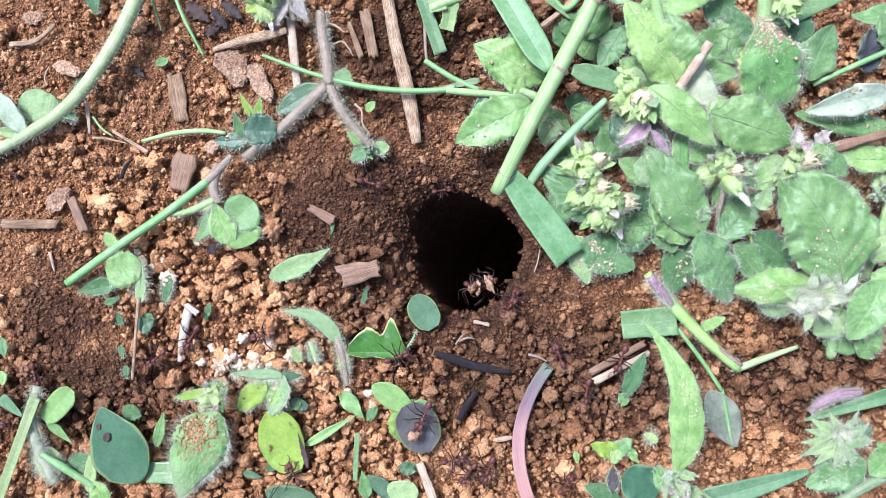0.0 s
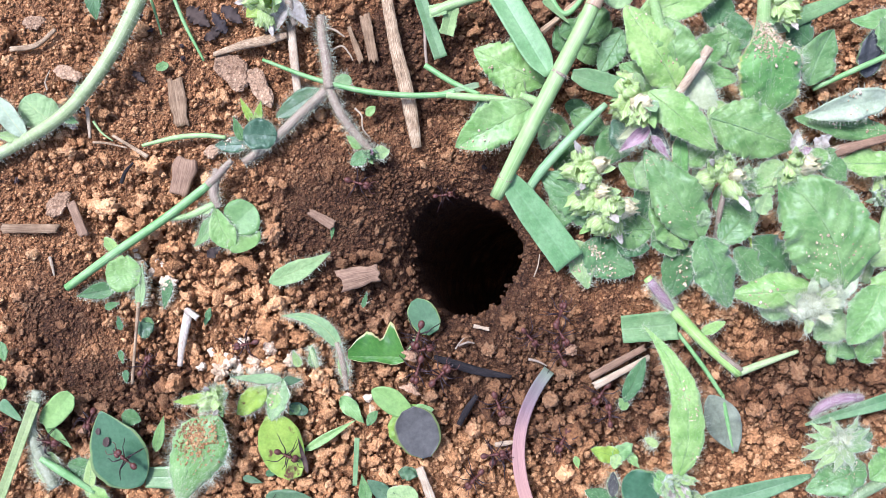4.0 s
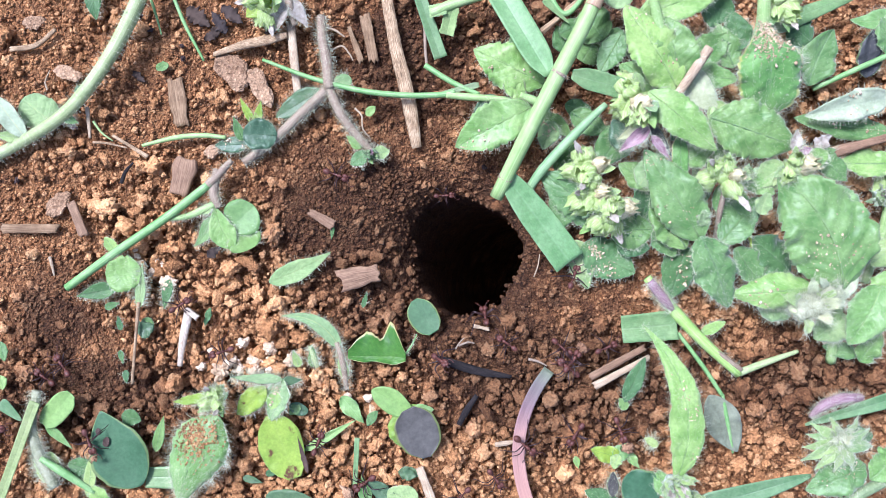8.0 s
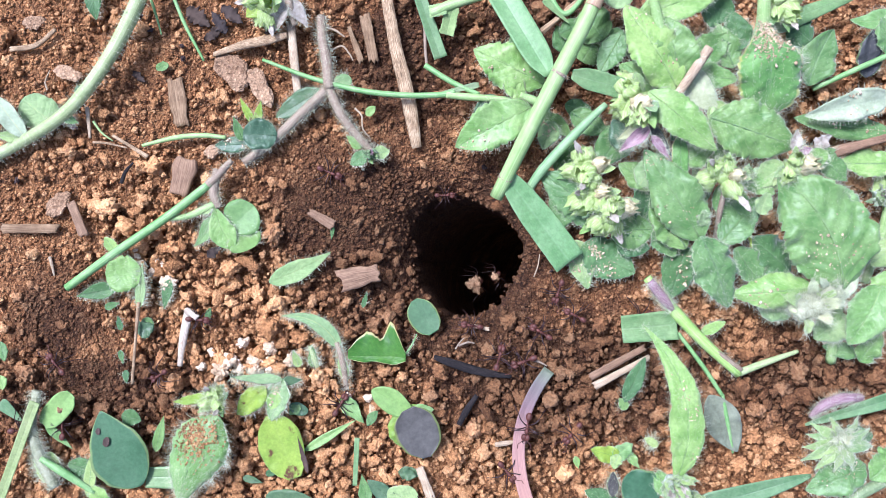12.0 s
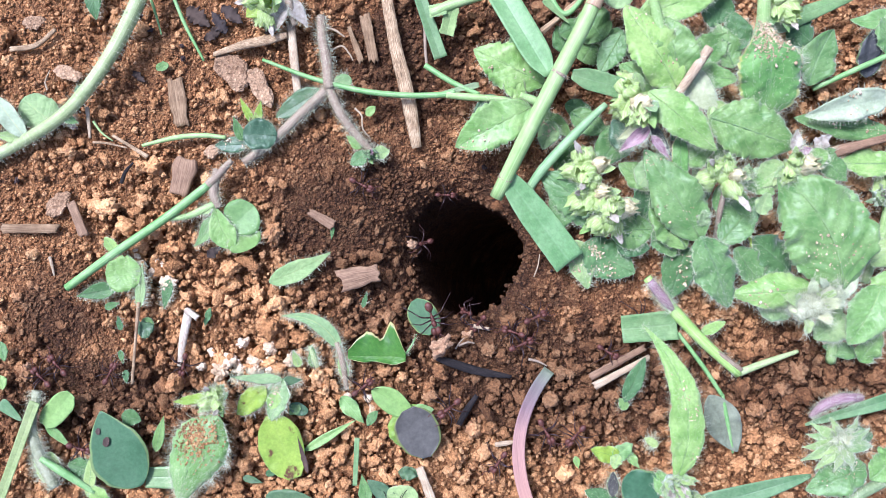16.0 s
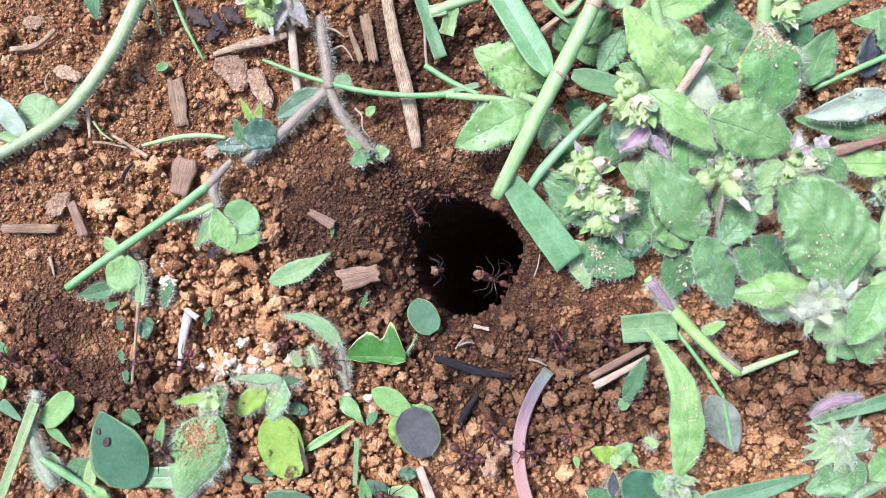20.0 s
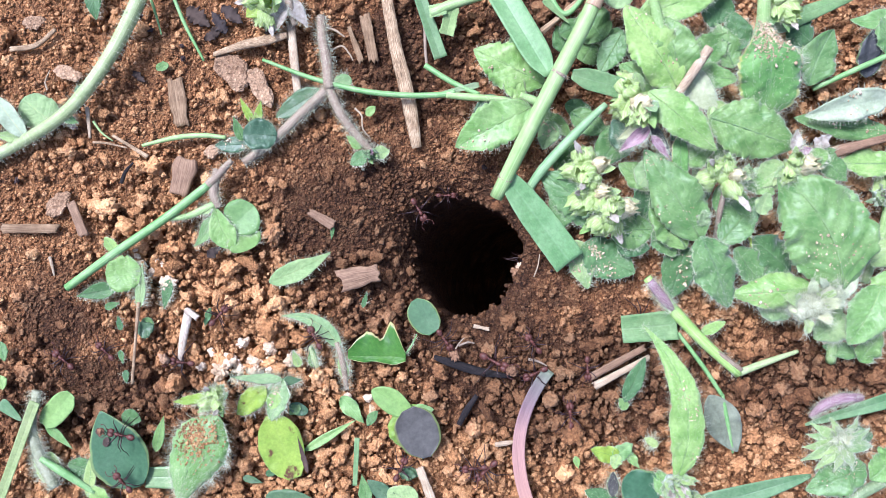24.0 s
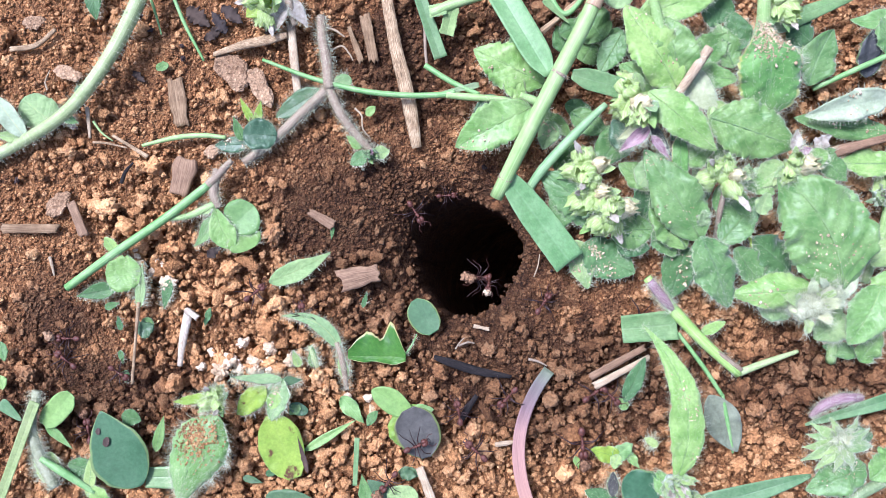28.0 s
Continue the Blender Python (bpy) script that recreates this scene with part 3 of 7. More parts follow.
def leaf(parent, base, tip, width, mat, kind="ovate", hair=0, edge=0, rib=True, name="leaf", label="", hair_long=1.0, dust=0, heap=None, **shape):
    """A leaf under its plant: the blade, its midrib and its hairs."""
    root = np.array(parent["base"])
    if parent.name.startswith("downy_herb"):
        shape = {"roll": rng.normal(0, 9), "curl": rng.uniform(-0.32, 0.12), "wave": 0.05 * width * rng.random(), "crinkle": rng.uniform(1.2, 2.0), **shape}
    pts, f, uv, top, up, tan, side = blade(np.asarray(base, float), tip, width, kind, **shape)
    up_by = raised(pts)[0, 2] - pts[0, 2]
    pts[:, 2] += up_by
    top = top + np.array([0, 0, up_by])
    ob = part(name, shell(pts - root, f, uv), mat, parent, label)
    nu, nv = top.shape[:2]
    if rib and kind not in ("strip", "taper"):
        mid = top[1:-2:3, nv // 2 - 1:nv // 2 + 1].mean(axis=1) + 0.02 * up[1:-2:3] - root
        rv, rf, ruv = tube(mid - 0.03 * up[1:-2:3], [width * 0.012 + 0.05, 0.05], 12, 6)
        part("midrib", shell(rv, rf, ruv), mat, ob)
    roots, ways = [], []
    for _ in range(int(hair * 2.2)):
        i, j = rng.integers(1, nu - 1), rng.integers(0, nv)
        roots.append(top[i, j] + rng.normal(0, 0.12, 3) * (1, 1, 0) - root)
        ways.append(up[i] + rng.normal(0, 0.45, 3) + 0.3 * tan[i])
    short = len(roots)
    for _ in range(int(edge * 3.8)):
        i = rng.integers(1, nu - 1)
        j, sg = (0, -1) if rng.random() < 0.5 else (nv - 1, 1)
        roots.append(top[i, j] - root)
        ways.append(sg * side[i] + rng.normal(0, 0.35, 3) + 0.35 * up[i] + 0.3 * tan[i])
    if roots:
        v1, f1 = spikes(roots[:short], ways[:short], 0.65 * hair_long, 0.012)
        v2, f2 = spikes(roots[short:], ways[short:], hair_long)
        part("hairs", shell(v1 + v2, f1 + [tuple(i + len(v1) for i in q) for q in f2], None, False), HAIR, ob)
    if dust:
        spot = top[rng.integers(4, nu - 4, 3), rng.integers(1, nv - 1, 3)]
        if heap:
            spot = top[int(heap[0] * nu), int(heap[1] * nv)][None]
        c = []
        while len(c) < 1.1 * abs(dust):
            q = top[rng.integers(2, nu - 2), rng.integers(1, nv - 1)] + rng.normal(0, 0.1, 3) * (1, 1, 0)
            if rng.random() < 0.006 + 0.95 * math.exp(-np.linalg.norm(spot - q, axis=1).min() ** 2 / (width * (0.26 if heap else 0.16)) ** 2):
                c.append(q + np.array([0, 0, 0.05]) + rng.normal(0, 0.25, 3) * (1, 1, 0.1) - root)
        dv, df = lumps(np.array(c), 0.05 + 0.10 * rng.random(len(c)) + 0.22 * rng.random(len(c)) ** 6, jag=0.4)
        tagged(part("soil_dust", shell(dv, df), PALE_CRUMB if dust > 0 else CRUMB, ob, "soil grains stuck to the leaf"), kind="stuff")
    return ob


def stem(parent, points, radii, mat, hair=0, hair_long=0.9, name="stem", sides=10, label="", rough=0.03, n=22):
    """A stalk under its plant with a coat of hairs."""
    root = np.array(parent["base"])
    points = raised(points, max(radii) * 0.6)
    v, f, uv = tube(points - root, radii, n, sides, rough)
    ob = part(name, shell(v, f, uv), mat, parent, label)
    if hair:
        line = spline(np.asarray(points, float) - root, 60)
        rad = np.interp(np.linspace(0, 1, 60), np.linspace(0, 1, len(radii)), radii)
        tan, side, up = frames_along(line)
        roots, ways = [], []
        for _ in range(int(hair * 2.6)):
            i, an = rng.integers(0, 60), rng.uniform(-0.6, 3.74)
            w = math.cos(an) * side[i] + math.sin(an) * up[i]
            roots.append(line[i] + w * rad[i] * 0.95)
            ways.append(w + rng.normal(0, 0.25, 3))
        hv, hf = spikes(roots, ways, hair_long)
        part("hairs", shell(hv, hf, None, False), HAIR, ob)
    return ob


def bud_head(parent, at, way, size, mat=None, count=14, hair=90, petals=4, hair_long=1.3, mauve=False):
    """A downy flower head: pointed bracts round an axis, hairs, a few withered petals."""
    root = np.array(parent["base"])
    at, way = np.asarray(at, float), np.asarray(way, float)
    way = way / np.linalg.norm(way)
    s = np.cross(way, (0.2, 0.9, 0.4))
    s /= np.linalg.norm(s)
    q = np.cross(way, s)
    core_v, core_f, core_uv = tube([at - root - 0.35 * size * way, at - root, at - root + 0.3 * size * way],
                                   [0.12 * size, 0.30 * size, 0.10 * size], 9, 9, 0.08)
    head = part("flower_head", shell(core_v, core_f, core_uv), mat or BRACT, parent)
    roots, ways = [], []
    downy = mat in (LEAF_PALE, PETAL)
    slim = (0.11, 0.20) if downy else (0.20, 0.34)
    count = count * 2 if downy else int(count * 1.4)
    for k in range(count):
        an, tilt = k * 2.4 + rng.normal(0, 0.25), 0.2 + 0.8 * (k / count) + rng.normal(0, 0.15)
        out = math.cos(an) * s + math.sin(an) * q
        w = way * math.cos(tilt) + out * math.sin(tilt)
        b0 = at + out * 0.16 * size - way * 0.25 * size
        b1 = at + w * size * rng.uniform(0.42, 0.72)
        pts, f, uv, top, up, tan, side = blade(b0, b1, size * rng.uniform(*slim), "lance" if downy or k % 2 else "ovate", arch=0.10 * size, fold=0.0, curl=-0.35,
                                               nu=11, nv=7, thick=0.14, wave=0.03 * size, ragged=0.12)
        part("bract", shell(pts - root, f, uv), mat or BRACT, head)
        for _ in range(int((2.6 if downy else 5.0) * hair) // count):
            i, j = rng.integers(1, 10), rng.integers(0, 7)
            roots.append(top[i, j] - root)
            ways.append(w + rng.normal(0, 0.6, 3) + up[i] * 0.5)
    for k in range(petals):
        an = rng.uniform(0, 6.28)
        w = way + (math.cos(an) * s + math.sin(an) * q) * rng.uniform(0.3, 1.0)
        pts, f, uv, *_ = blade(at, at + w / np.linalg.norm(w) * size * rng.uniform(0.4, 0.62), size * 0.24, "ovate",
                               arch=0.1 * size, fold=0.3, nu=10, nv=6, wave=0.25, ragged=0.2)
        part("petal", shell(pts - root, f, uv), MAUVE if mauve else PETAL, head)
    if roots:
        hv, hf = spikes(roots, ways, hair_long)
        part("hairs", shell(hv, hf, None, False), HAIR, head)
    return head


def pod_head(parent, at, way, size, mat=None, count=6, hair=160, petals=2, hair_long=1.1):
    """A head of blown-up downy calyces, each ribbed and drawn out into five pointed teeth, some withered, some with a pale petal."""
    root = np.array(parent["base"])
    at, way = np.asarray(at, float), np.asarray(way, float)
    way = way / np.linalg.norm(way)
    s = np.cross(way, (0.2, 0.9, 0.4))
    s /= np.linalg.norm(s)
    q = np.cross(way, s)
    core = tube([at - root - 0.4 * size * way, at - root, at - root + 0.15 * size * way], [0.10 * size, 0.20 * size, 0.08 * size], 8, 8, 0.1)
    head = part("flower_head", shell(*core), mat or BRACT, parent)
    roots, ways = [], []
    sides, rings = 20, 13
    around = np.arange(sides)
    for k in range(count):
        an, tilt = k * 2.4 + rng.normal(0, 0.3), (0.25 if k == 0 else 0.70 + 0.5 * (k % 2)) + rng.normal(0, 0.15)
        out = math.cos(an) * s + math.sin(an) * q
        w = way * math.cos(tilt) + out * math.sin(tilt)
        fat = size * rng.uniform(0.13, 0.20)
        a0 = at + out * 0.10 * size - way * 0.15 * size - root
        a1 = a0 + w * size * rng.uniform(0.38, 0.52)
        v, f, uv = tube([a0, 0.5 * (a0 + a1) + way * 0.05 * size, a1], [0.35 * fat, 0.95 * fat, 1.1 * fat, 1.0 * fat, 0.75 * fat], rings, sides, 0.05, caps=False)
        ring = v.reshape(rings, sides, 3)
        side = ring - ring.mean(axis=1)[:, None, :]
        u = np.linspace(0, 1, rings)[:, None, None]
        ring = ring + side * (0.13 * np.cos(around * math.pi)[None, :, None] * np.sin(math.pi * u))
        ring = ring + side * 0.40 * ripple(np.arange(rings)[:, None] * 0.4 + 9 * k, np.abs(around - 10)[None, :] * 0.4, 1.0, 61)[..., None]
        # the mouth's teeth
        tooth = 1 - np.abs((around % 4) / 2.0 - 1)
        reach = fat * (0.75 * tooth * rng.uniform(0.5, 1.3, sides // 4).repeat(4) - 0.3)
        for row, share in ((-1, 1.0), (-2, 0.6), (-3, 0.25)):
            ring[row] += w * (share * reach)[:, None] - side[row] * (share * (0.25 * tooth + rng.uniform(-0.1, 0.25, sides)))[:, None]
        part("calyx", shell(ring.reshape(-1, 3), f, uv), TIP if mat is None and k % 5 == 4 else mat or BRACT, head)
        for _ in range(int(6.0 * hair) // count):
            i, j = rng.integers(0, rings), rng.integers(0, sides)
            roots.append(ring[i, j])
            ways.append(side[i, j] / (np.linalg.norm(side[i, j]) + 1e-6) + 0.5 * w + rng.normal(0, 0.3, 3))
        pts, bf, buv, *_ = blade(a0 + root - 0.1 * fat * w, a1 + root + out * fat * 1.2 - way * fat, fat * 1.4, "ovate", arch=0.06 * size, fold=0.2, nu=14, nv=6, wave=0.1, teeth=3)
        part("bract", shell(pts - root, bf, buv), LEAF_LIME if k % 2 else LEAF_PALE, head)
        if k < petals and k < 2:
            pts, bf, buv, *_ = blade(a1 + root - 0.3 * fat * w, a1 + root + w * fat * rng.uniform(1.2, 2.2) + rng.normal(0, 0.2, 3), fat * 0.9, "ovate", arch=0.2, fold=0.3, nu=9, nv=6, wave=0.15, ragged=0.15)
            part("petal", shell(pts - root, bf, buv), PETAL, head)
    hv, hf = spikes(roots, ways, hair_long)
    part("hairs", shell(hv, hf, None, False), HAIR, head)
    return head


def felt_head(parent, at, size, hair=900, hair_long=1.4):
    """A young head wrapped in white felt: a lumpy bud, small folded leaflets and a dense coat of wool."""
    root = np.array(parent["base"])
    at = np.asarray(at, float)
    v, f = clod_points(4, 16)
    v = v * (0.46 * size, 0.42 * size, 0.32 * size)
    head = part("flower_head", shell(v + at - root, f), FELT, parent)
    pick = rng.integers(0, len(v), hair)
    roots, ways = list(v[pick] + at - root), list(v[pick] / np.linalg.norm(v[pick], axis=1)[:, None] + rng.normal(0, 0.55, (hair, 3)))
    for k in range(7):
        an = k * 0.9 + rng.normal(0, 0.2)
        out = np.array([math.cos(an), math.sin(an), rng.uniform(0.1, 0.5)])
        pts, bf, buv, top, up, *_ = blade(at + 0.25 * size * out, at + size * rng.uniform(0.5, 0.75) * out, size * rng.uniform(0.20, 0.32), "ovate", arch=0.14 * size, fold=0.25, nu=14, nv=7, wave=0.1, teeth=4)
        part("bract", shell(pts - root, bf, buv), (LEAF_WHITE, LEAF_PALE)[k % 2], head)
        for _ in range(140):
            i, j = rng.integers(1, len(top) - 1), rng.integers(0, 7)
            roots.append(top[i, j] - root)
            ways.append(out + up[i] + rng.normal(0, 0.6, 3))
    hv, hf = spikes(roots, ways, hair_long)
    part("hairs", shell(hv, hf, None, False), HAIR, head)
    return head


def chip(name, a, b, width, thick, mat, label, category, split=0.25, bend=0.0, group=""):
    """A split sliver of wood or straw: ridged along its length, with broken ends."""
    a, b = np.asarray(a, float), np.asarray(b, float)
    d = b - a
    ln = np.linalg.norm(d)
    fl = np.array([-d[1], d[0], 0]) / (np.hypot(d[0], d[1]) + 1e-9)
    line = spline([a, (a + b) / 2 + fl * bend, b], 14)
    tan, side, up = frames_along(line)
    nv = 9
    v = np.linspace(-1, 1, nv)
    ridge = thick * (0.5 + 0.5 * np.sqrt(np.clip(1 - 0.85 * v ** 2, 0, 1))) + thick * 0.08 * rng.uniform(-1, 1, nv)
    ends = np.stack([np.interp(v, np.linspace(-1, 1, 8), rng.uniform(-0.55 * split, 0.55 * split, 8)) for _ in range(2)]) * width
    s14 = np.linspace(0, 1, 14)
    wid = width / 2 * (1 + 0.05 * rng.uniform(-1, 1, 14) + 0.16 * ripple(s14 * 3 + a[0], s14 * 0, 1.0, 51)) * (1 - rng.uniform(0, 0.35) * (s14 if rng.random() < 0.5 else 1 - s14))
    top = line[:, None, :] + (wid[:, None] * v)[..., None] * side[:, None, :] + (ridge + 0.10 * thick * rng.uniform(-1, 1, (14, nv)))[..., None] * up[:, None, :]
    low = line[:, None, :] + (wid[:, None] * v * 0.92)[..., None] * side[:, None, :] - 0.1 * thick * up[:, None, :]
    for g in (top, low):
        g[0] += ends[0][:, None] * tan[0]
        g[-1] += ends[1][:, None] * tan[-1]
    n = 14 * nv
    f = []
    for i in range(13):
        for j in range(nv - 1):
            q = i * nv + j
            f += [(q, q + 1, q + nv + 1, q + nv), (n + q, n + q + nv, n + q + nv + 1, n + q + 1)]
        q, r = i * nv, i * nv + nv - 1
        f += [(q, q + nv, n + q + nv, n + q), (r, n + r, n + r + nv, r + nv)]
    for j in range(nv - 1):
        q = 13 * nv + j
        f += [(j, n + j, n + j + 1, j + 1), (q, q + 1, n + q + 1, n + q)]
    uv = np.stack(np.broadcast_arrays(np.linspace(0, max(0.3, ln / 12), 14)[:, None], (v / 2 + 0.5)[None, :]), -1).reshape(-1, 2)
    return solid(name, raised(np.vstack([top.reshape(-1, 3), low.reshape(-1, 3)]), 0.1), f, np.vstack([uv, uv]), mat, label, category, group)


def stick(name, points, radii, mat, label, category, flat=0.75, rough=0.10, n=26, group=""):
    """A round or flattened stalk, rough along its length."""
    v, f, uv = tube(points, radii, n, 12, rough, flat)
    uv[:, 0] *= 4
    return solid(name, raised(v, 0.1), f, uv, mat, label, category, group)


def flake(points, mat, label, category, group="", name="soil_flake", high=0.35):
    """A flat crust of soil: middle, and its half length and half width with the heading."""
    at, length, width, head = points
    v, f = lumps(np.zeros((1, 3)), np.array([1.0]), level=4, jag=0.05, squash=1.0)
    v = v * (1 + 0.22 * ripple(v[:, 0] * 3 + at[0], v[:, 1] * 3 + at[1], 1.0, 41))[:, None]
    v[:, 2] = np.clip(v[:, 2] * 1.6, -1, 1) * high + 0.08 * ripple(v[:, 0] * 9, v[:, 1] * 9, 1.0, 42)
    c, q = math.cos(radians(head)), math.sin(radians(head))
    x, y = v[:, 0] * length, v[:, 1] * width
    v = np.stack([c * x - q * y + at[0], q * x + c * y + at[1], v[:, 2] + at[2]], -1)
    return solid(name, raised(v, 0.0), [tuple(int(i) for i in t) for t in f], None, mat, label, category, group)


# ---- the soil: one sheet to the horizon, with the nest shaft going down in it ----
def build_ground():
    out = np.cumsum(0.30 * 1.57 ** np.arange(1, 29))
    xs = np.concatenate([-84 - out[::-1], np.arange(-84, 84.01, 0.38), 84 + out])
    ys = np.concatenate([-50 - out[::-1], np.arange(-50, 50.01, 0.38), 50 + out])
    x, y = np.meshgrid(xs, ys)
    z = relief(x, y)
    dx, dy = x - HOLE_X, y - HOLE_Y
    ang = np.arctan2(dy / HOLE_RY, dx / HOLE_RX)
    far = np.hypot(dx / HOLE_RX, dy / HOLE_RY) / rim(ang)
    inside = far < 1
    s = np.clip(far, 0, 1)
    # from the rim inwards: wall down to 138 mm, then the floor
    down = np.where(s > 0.3, (1 - s) / 0.7, 1.0)
    # the west side is a slope, the rest a steep wall
    west = np.clip(-np.cos(ang + 0.5), 0, 1) ** 1.3
    depth = np.where(inside, 8.0 * (1 - 0.6 * west) + 130 * down ** 1.1, 0.0)
    bell = 1 + (0.22 + 0.55 * (0.5 + 0.5 * np.cos(ang + 0.5))) * down
    fit_r = np.where(s > 0.3, bell, bell * s / 0.3) * (1 - 0.34 * west * np.clip(depth / 34, 0, 1))
    fit_r = fit_r * (1 + 0.06 * ripple(ang * 9 + 40, depth, 6.0, 21))
    edge = 1 + (rim(ang) - 1) * np.clip(1 - (depth - 8) / 3, 0, 1) + 0.04 * np.sin(3 * ang + 0.6)
    # the shaft leans away under the herbs
    lean = 0.13 * depth + 0.0022 * np.clip(depth - 25, 0, None) ** 2
    x = np.where(inside, HOLE_X + np.cos(ang) * HOLE_RX * fit_r * edge + lean, x)
    y = np.where(inside, HOLE_Y + np.sin(ang) * HOLE_RY * fit_r * edge - 0.09 * depth, y)
    z = np.where(inside, z - depth, z)
    h, w = x.shape
    idx = np.arange(h * w).reshape(h, w)
    f = np.stack([idx[:-1, :-1], idx[:-1, 1:], idx[1:, 1:], idx[1:, :-1]], -1).reshape(-1, 4)
    me = shell(np.stack([x, y, z], -1).reshape(-1, 3), f)
    ob = new("ground", me)
    me.materials.append(SOIL)
    return tagged(ob, "red-brown crumbly soil with a deep round ant nest hole", "soil", kind="structure")


ground = build_ground()


def clear_of_hole(x, y, gap=1.02):
    dx, dy = x - HOLE_X, y - HOLE_Y
    return np.hypot(dx / HOLE_RX, dy / HOLE_RY) / rim(np.arctan2(dy / HOLE_RY, dx / HOLE_RX)) > gap



# ---- slivers, straws and sticks on the soil ----
stick("dead_twig", [(-9.97, 44.99, 2), (-8.31, 35.72, 1.6), (-6.15, 26.88, 1.2), (-4.59, 17.88, 0.2)], [1.0, 1.1, 1.25, 1.3, 0.9], WOOD, "weathered dead twig with pale split bark lying on soil", "twig", 0.6, 0.14, 40)
stick("straw", [(-26.73, 39.9, 1.5), (-26.19, 33.83, 1.2), (-25.56, 27.35, 0.8)], [0.75, 0.8, 0.7], STRAW, "dry pale brown straw lying on soil", "straw", 0.5, 0.05)
stick("dry_stalk", [(-40.44, 34.26, 0.6), (-35.12, 35.81, 1.2), (-31.07, 36.51, 1.6), (-27.23, 37.4, 2)], [0.4, 0.8, 0.9, 0.6], WOOD, "dry tan stalk lying on soil", "stalk", 0.6)
chip("wood_chip", (-47.43, 30.12, -0.1), (-46.23, 21.91, -0.1), 3.0, 0.6, BARK, "grey-brown fibrous wood chip half sunk in soil", "wood chip", 0.35, group="wood chips")
chip("wood_chip", (-44.8, 15.79, 1), (-46.29, 9.54, 1), 4.0, 1.2, CHIP, "tan wood chip standing in soil crumbs", "wood chip", 0.15, group="wood chips")
chip("wood_chip", (-18.18, -5.69, 0.2), (-11.19, -4.09, 0.2), 3.8, 0.9, CHIP, "flat pinkish-brown wood chip with a splintered end", "wood chip", 0.3, group="wood chips")
chip("wood_chip", (-23.6, 6.6, 0), (-19.2, 4.1, 0), 2.0, 0.8, CHIP, "small tan wood chip on trodden soil", "wood chip", 0.3, group="wood chips")
chip("wood_chip", (-77.74, 3.59, 0.3), (-67.76, 3.59, 0.3), 1.9, 0.8, BARK, "brown wood sliver half buried in soil", "wood chip", 0.4, group="wood chips")
chip("wood_chip", (-65.47, 8.08, 0.3), (-63.27, 2.3, 0.3), 1.8, 0.7, CHIP, "thin tan wood sliver in soil", "wood chip", 0.4, group="wood chips")
chip("bark_strip", (-13.88, 41.54, 0.2), (-12.19, 33.08, 0.1), 2.2, 0.6, BARK, "dark fibrous bark strip half buried in soil", "bark", 0.5, group="bark strips")
chip("bark_strip", (-16.59, 39.07, 0.1), (-14.39, 33.08, 0.1), 1.2, 0.5, BARK, "narrow dark bark strip half buried in soil", "bark", 0.5, group="bark strips")
stick("straw", [(-46.1, -20.48, 1.6), (-45.33, -15.67, 2.2), (-44.12, -10.52, 2.6)], [0.45, 0.75, 0.85], STRAW_PALE, "broken whitish straw sticking out of soil crumbs", "straw", 0.7, 0.05)
chip("straw_tip", (-44.56, -10.5, 2.8), (-42.65, -11.89, 2.6), 1.2, 0.8, STRAW_PALE, "frayed white straw end", "straw", 0.5)
stick("dark_stick", [(-1.59, -19, 0.8), (1.59, -20.08, 0.9), (6.56, -21.58, 0.8), (12.07, -22.54, 0.4)], [0.4, 0.7, 0.8, 0.7, 0.3], CHAR, "blackish charred stick half sunk in soil", "stick", 0.8)
# added black sliver: its colour stands in for a crevice's shade
stick("dark_stick", [(2.8, -31.06, 0.2), (4.09, -28.64, 0.3), (6, -25.88, 0.1)], [0.45, 0.6, 0.4], CHAR, "black sliver standing in for the shade in a soil crevice", "stick", 0.8)
chip("straw", (25.69, -22.52, 1.2), (35.17, -17.19, 1.8), 1.3, 0.6, CHIP, "split tan straw lying on soil crumbs", "straw")
chip("straw", (26.62, -24.04, 1), (36.06, -18.92, 1.4), 1.4, 0.7, STRAW, "split grey-tan straw lying on soil crumbs", "straw", 0.4)
chip("straw", (-4.18, -38.3, 0.8), (-1.59, -45.16, 0.8), 1.5, 0.6, STRAW, "pinkish dry straw lying on soil", "straw")
chip("straw_tip", (9.15, -34.39, 0.9), (12.33, -33.9, 0.9), 0.9, 0.5, STRAW, "short pale straw bit", "straw")
chip("straw_tip", (5.45, -13.74, -1.5), (8.28, -14.34, -1.5), 0.7, 0.4, STRAW, "short whitish straw bit beside the hole", "straw")
chip("dry_stalk", (66.52, 16.53, 5), (76.64, 19.23, 6.5), 1.9, 1.2, CHIP, "brown woody stalk lying among leaves", "stalk")
stick("dry_stalk", [(37.69, 23.58, 8), (40.88, 28.41, 9.4), (43.91, 33.21, 10.5)], [0.75, 0.8, 0.8], STRAW, "cut pale brown dry stalk standing among leaves", "stalk", 0.9, 0.03)
chip("dry_stalk", (17, 37.41, 3.5), (25.72, 44.57, 5), 1.1, 0.8, WOOD, "grey dry stalk among leaves", "stalk")
chip("rootlet", (-76.15, 35.18, 0.5), (-68.17, 38.77, 0.5), 0.9, 0.5, WOOD, "dark brown rootlet on soil", "root", 0.5, bend=-1.2)
chip("rootlet", (-62.52, 24.95, 0.9), (-62.19, 19.53, 0.5), 0.7, 0.4, STRAW, "thin pale rootlet on soil", "root", 0.3)
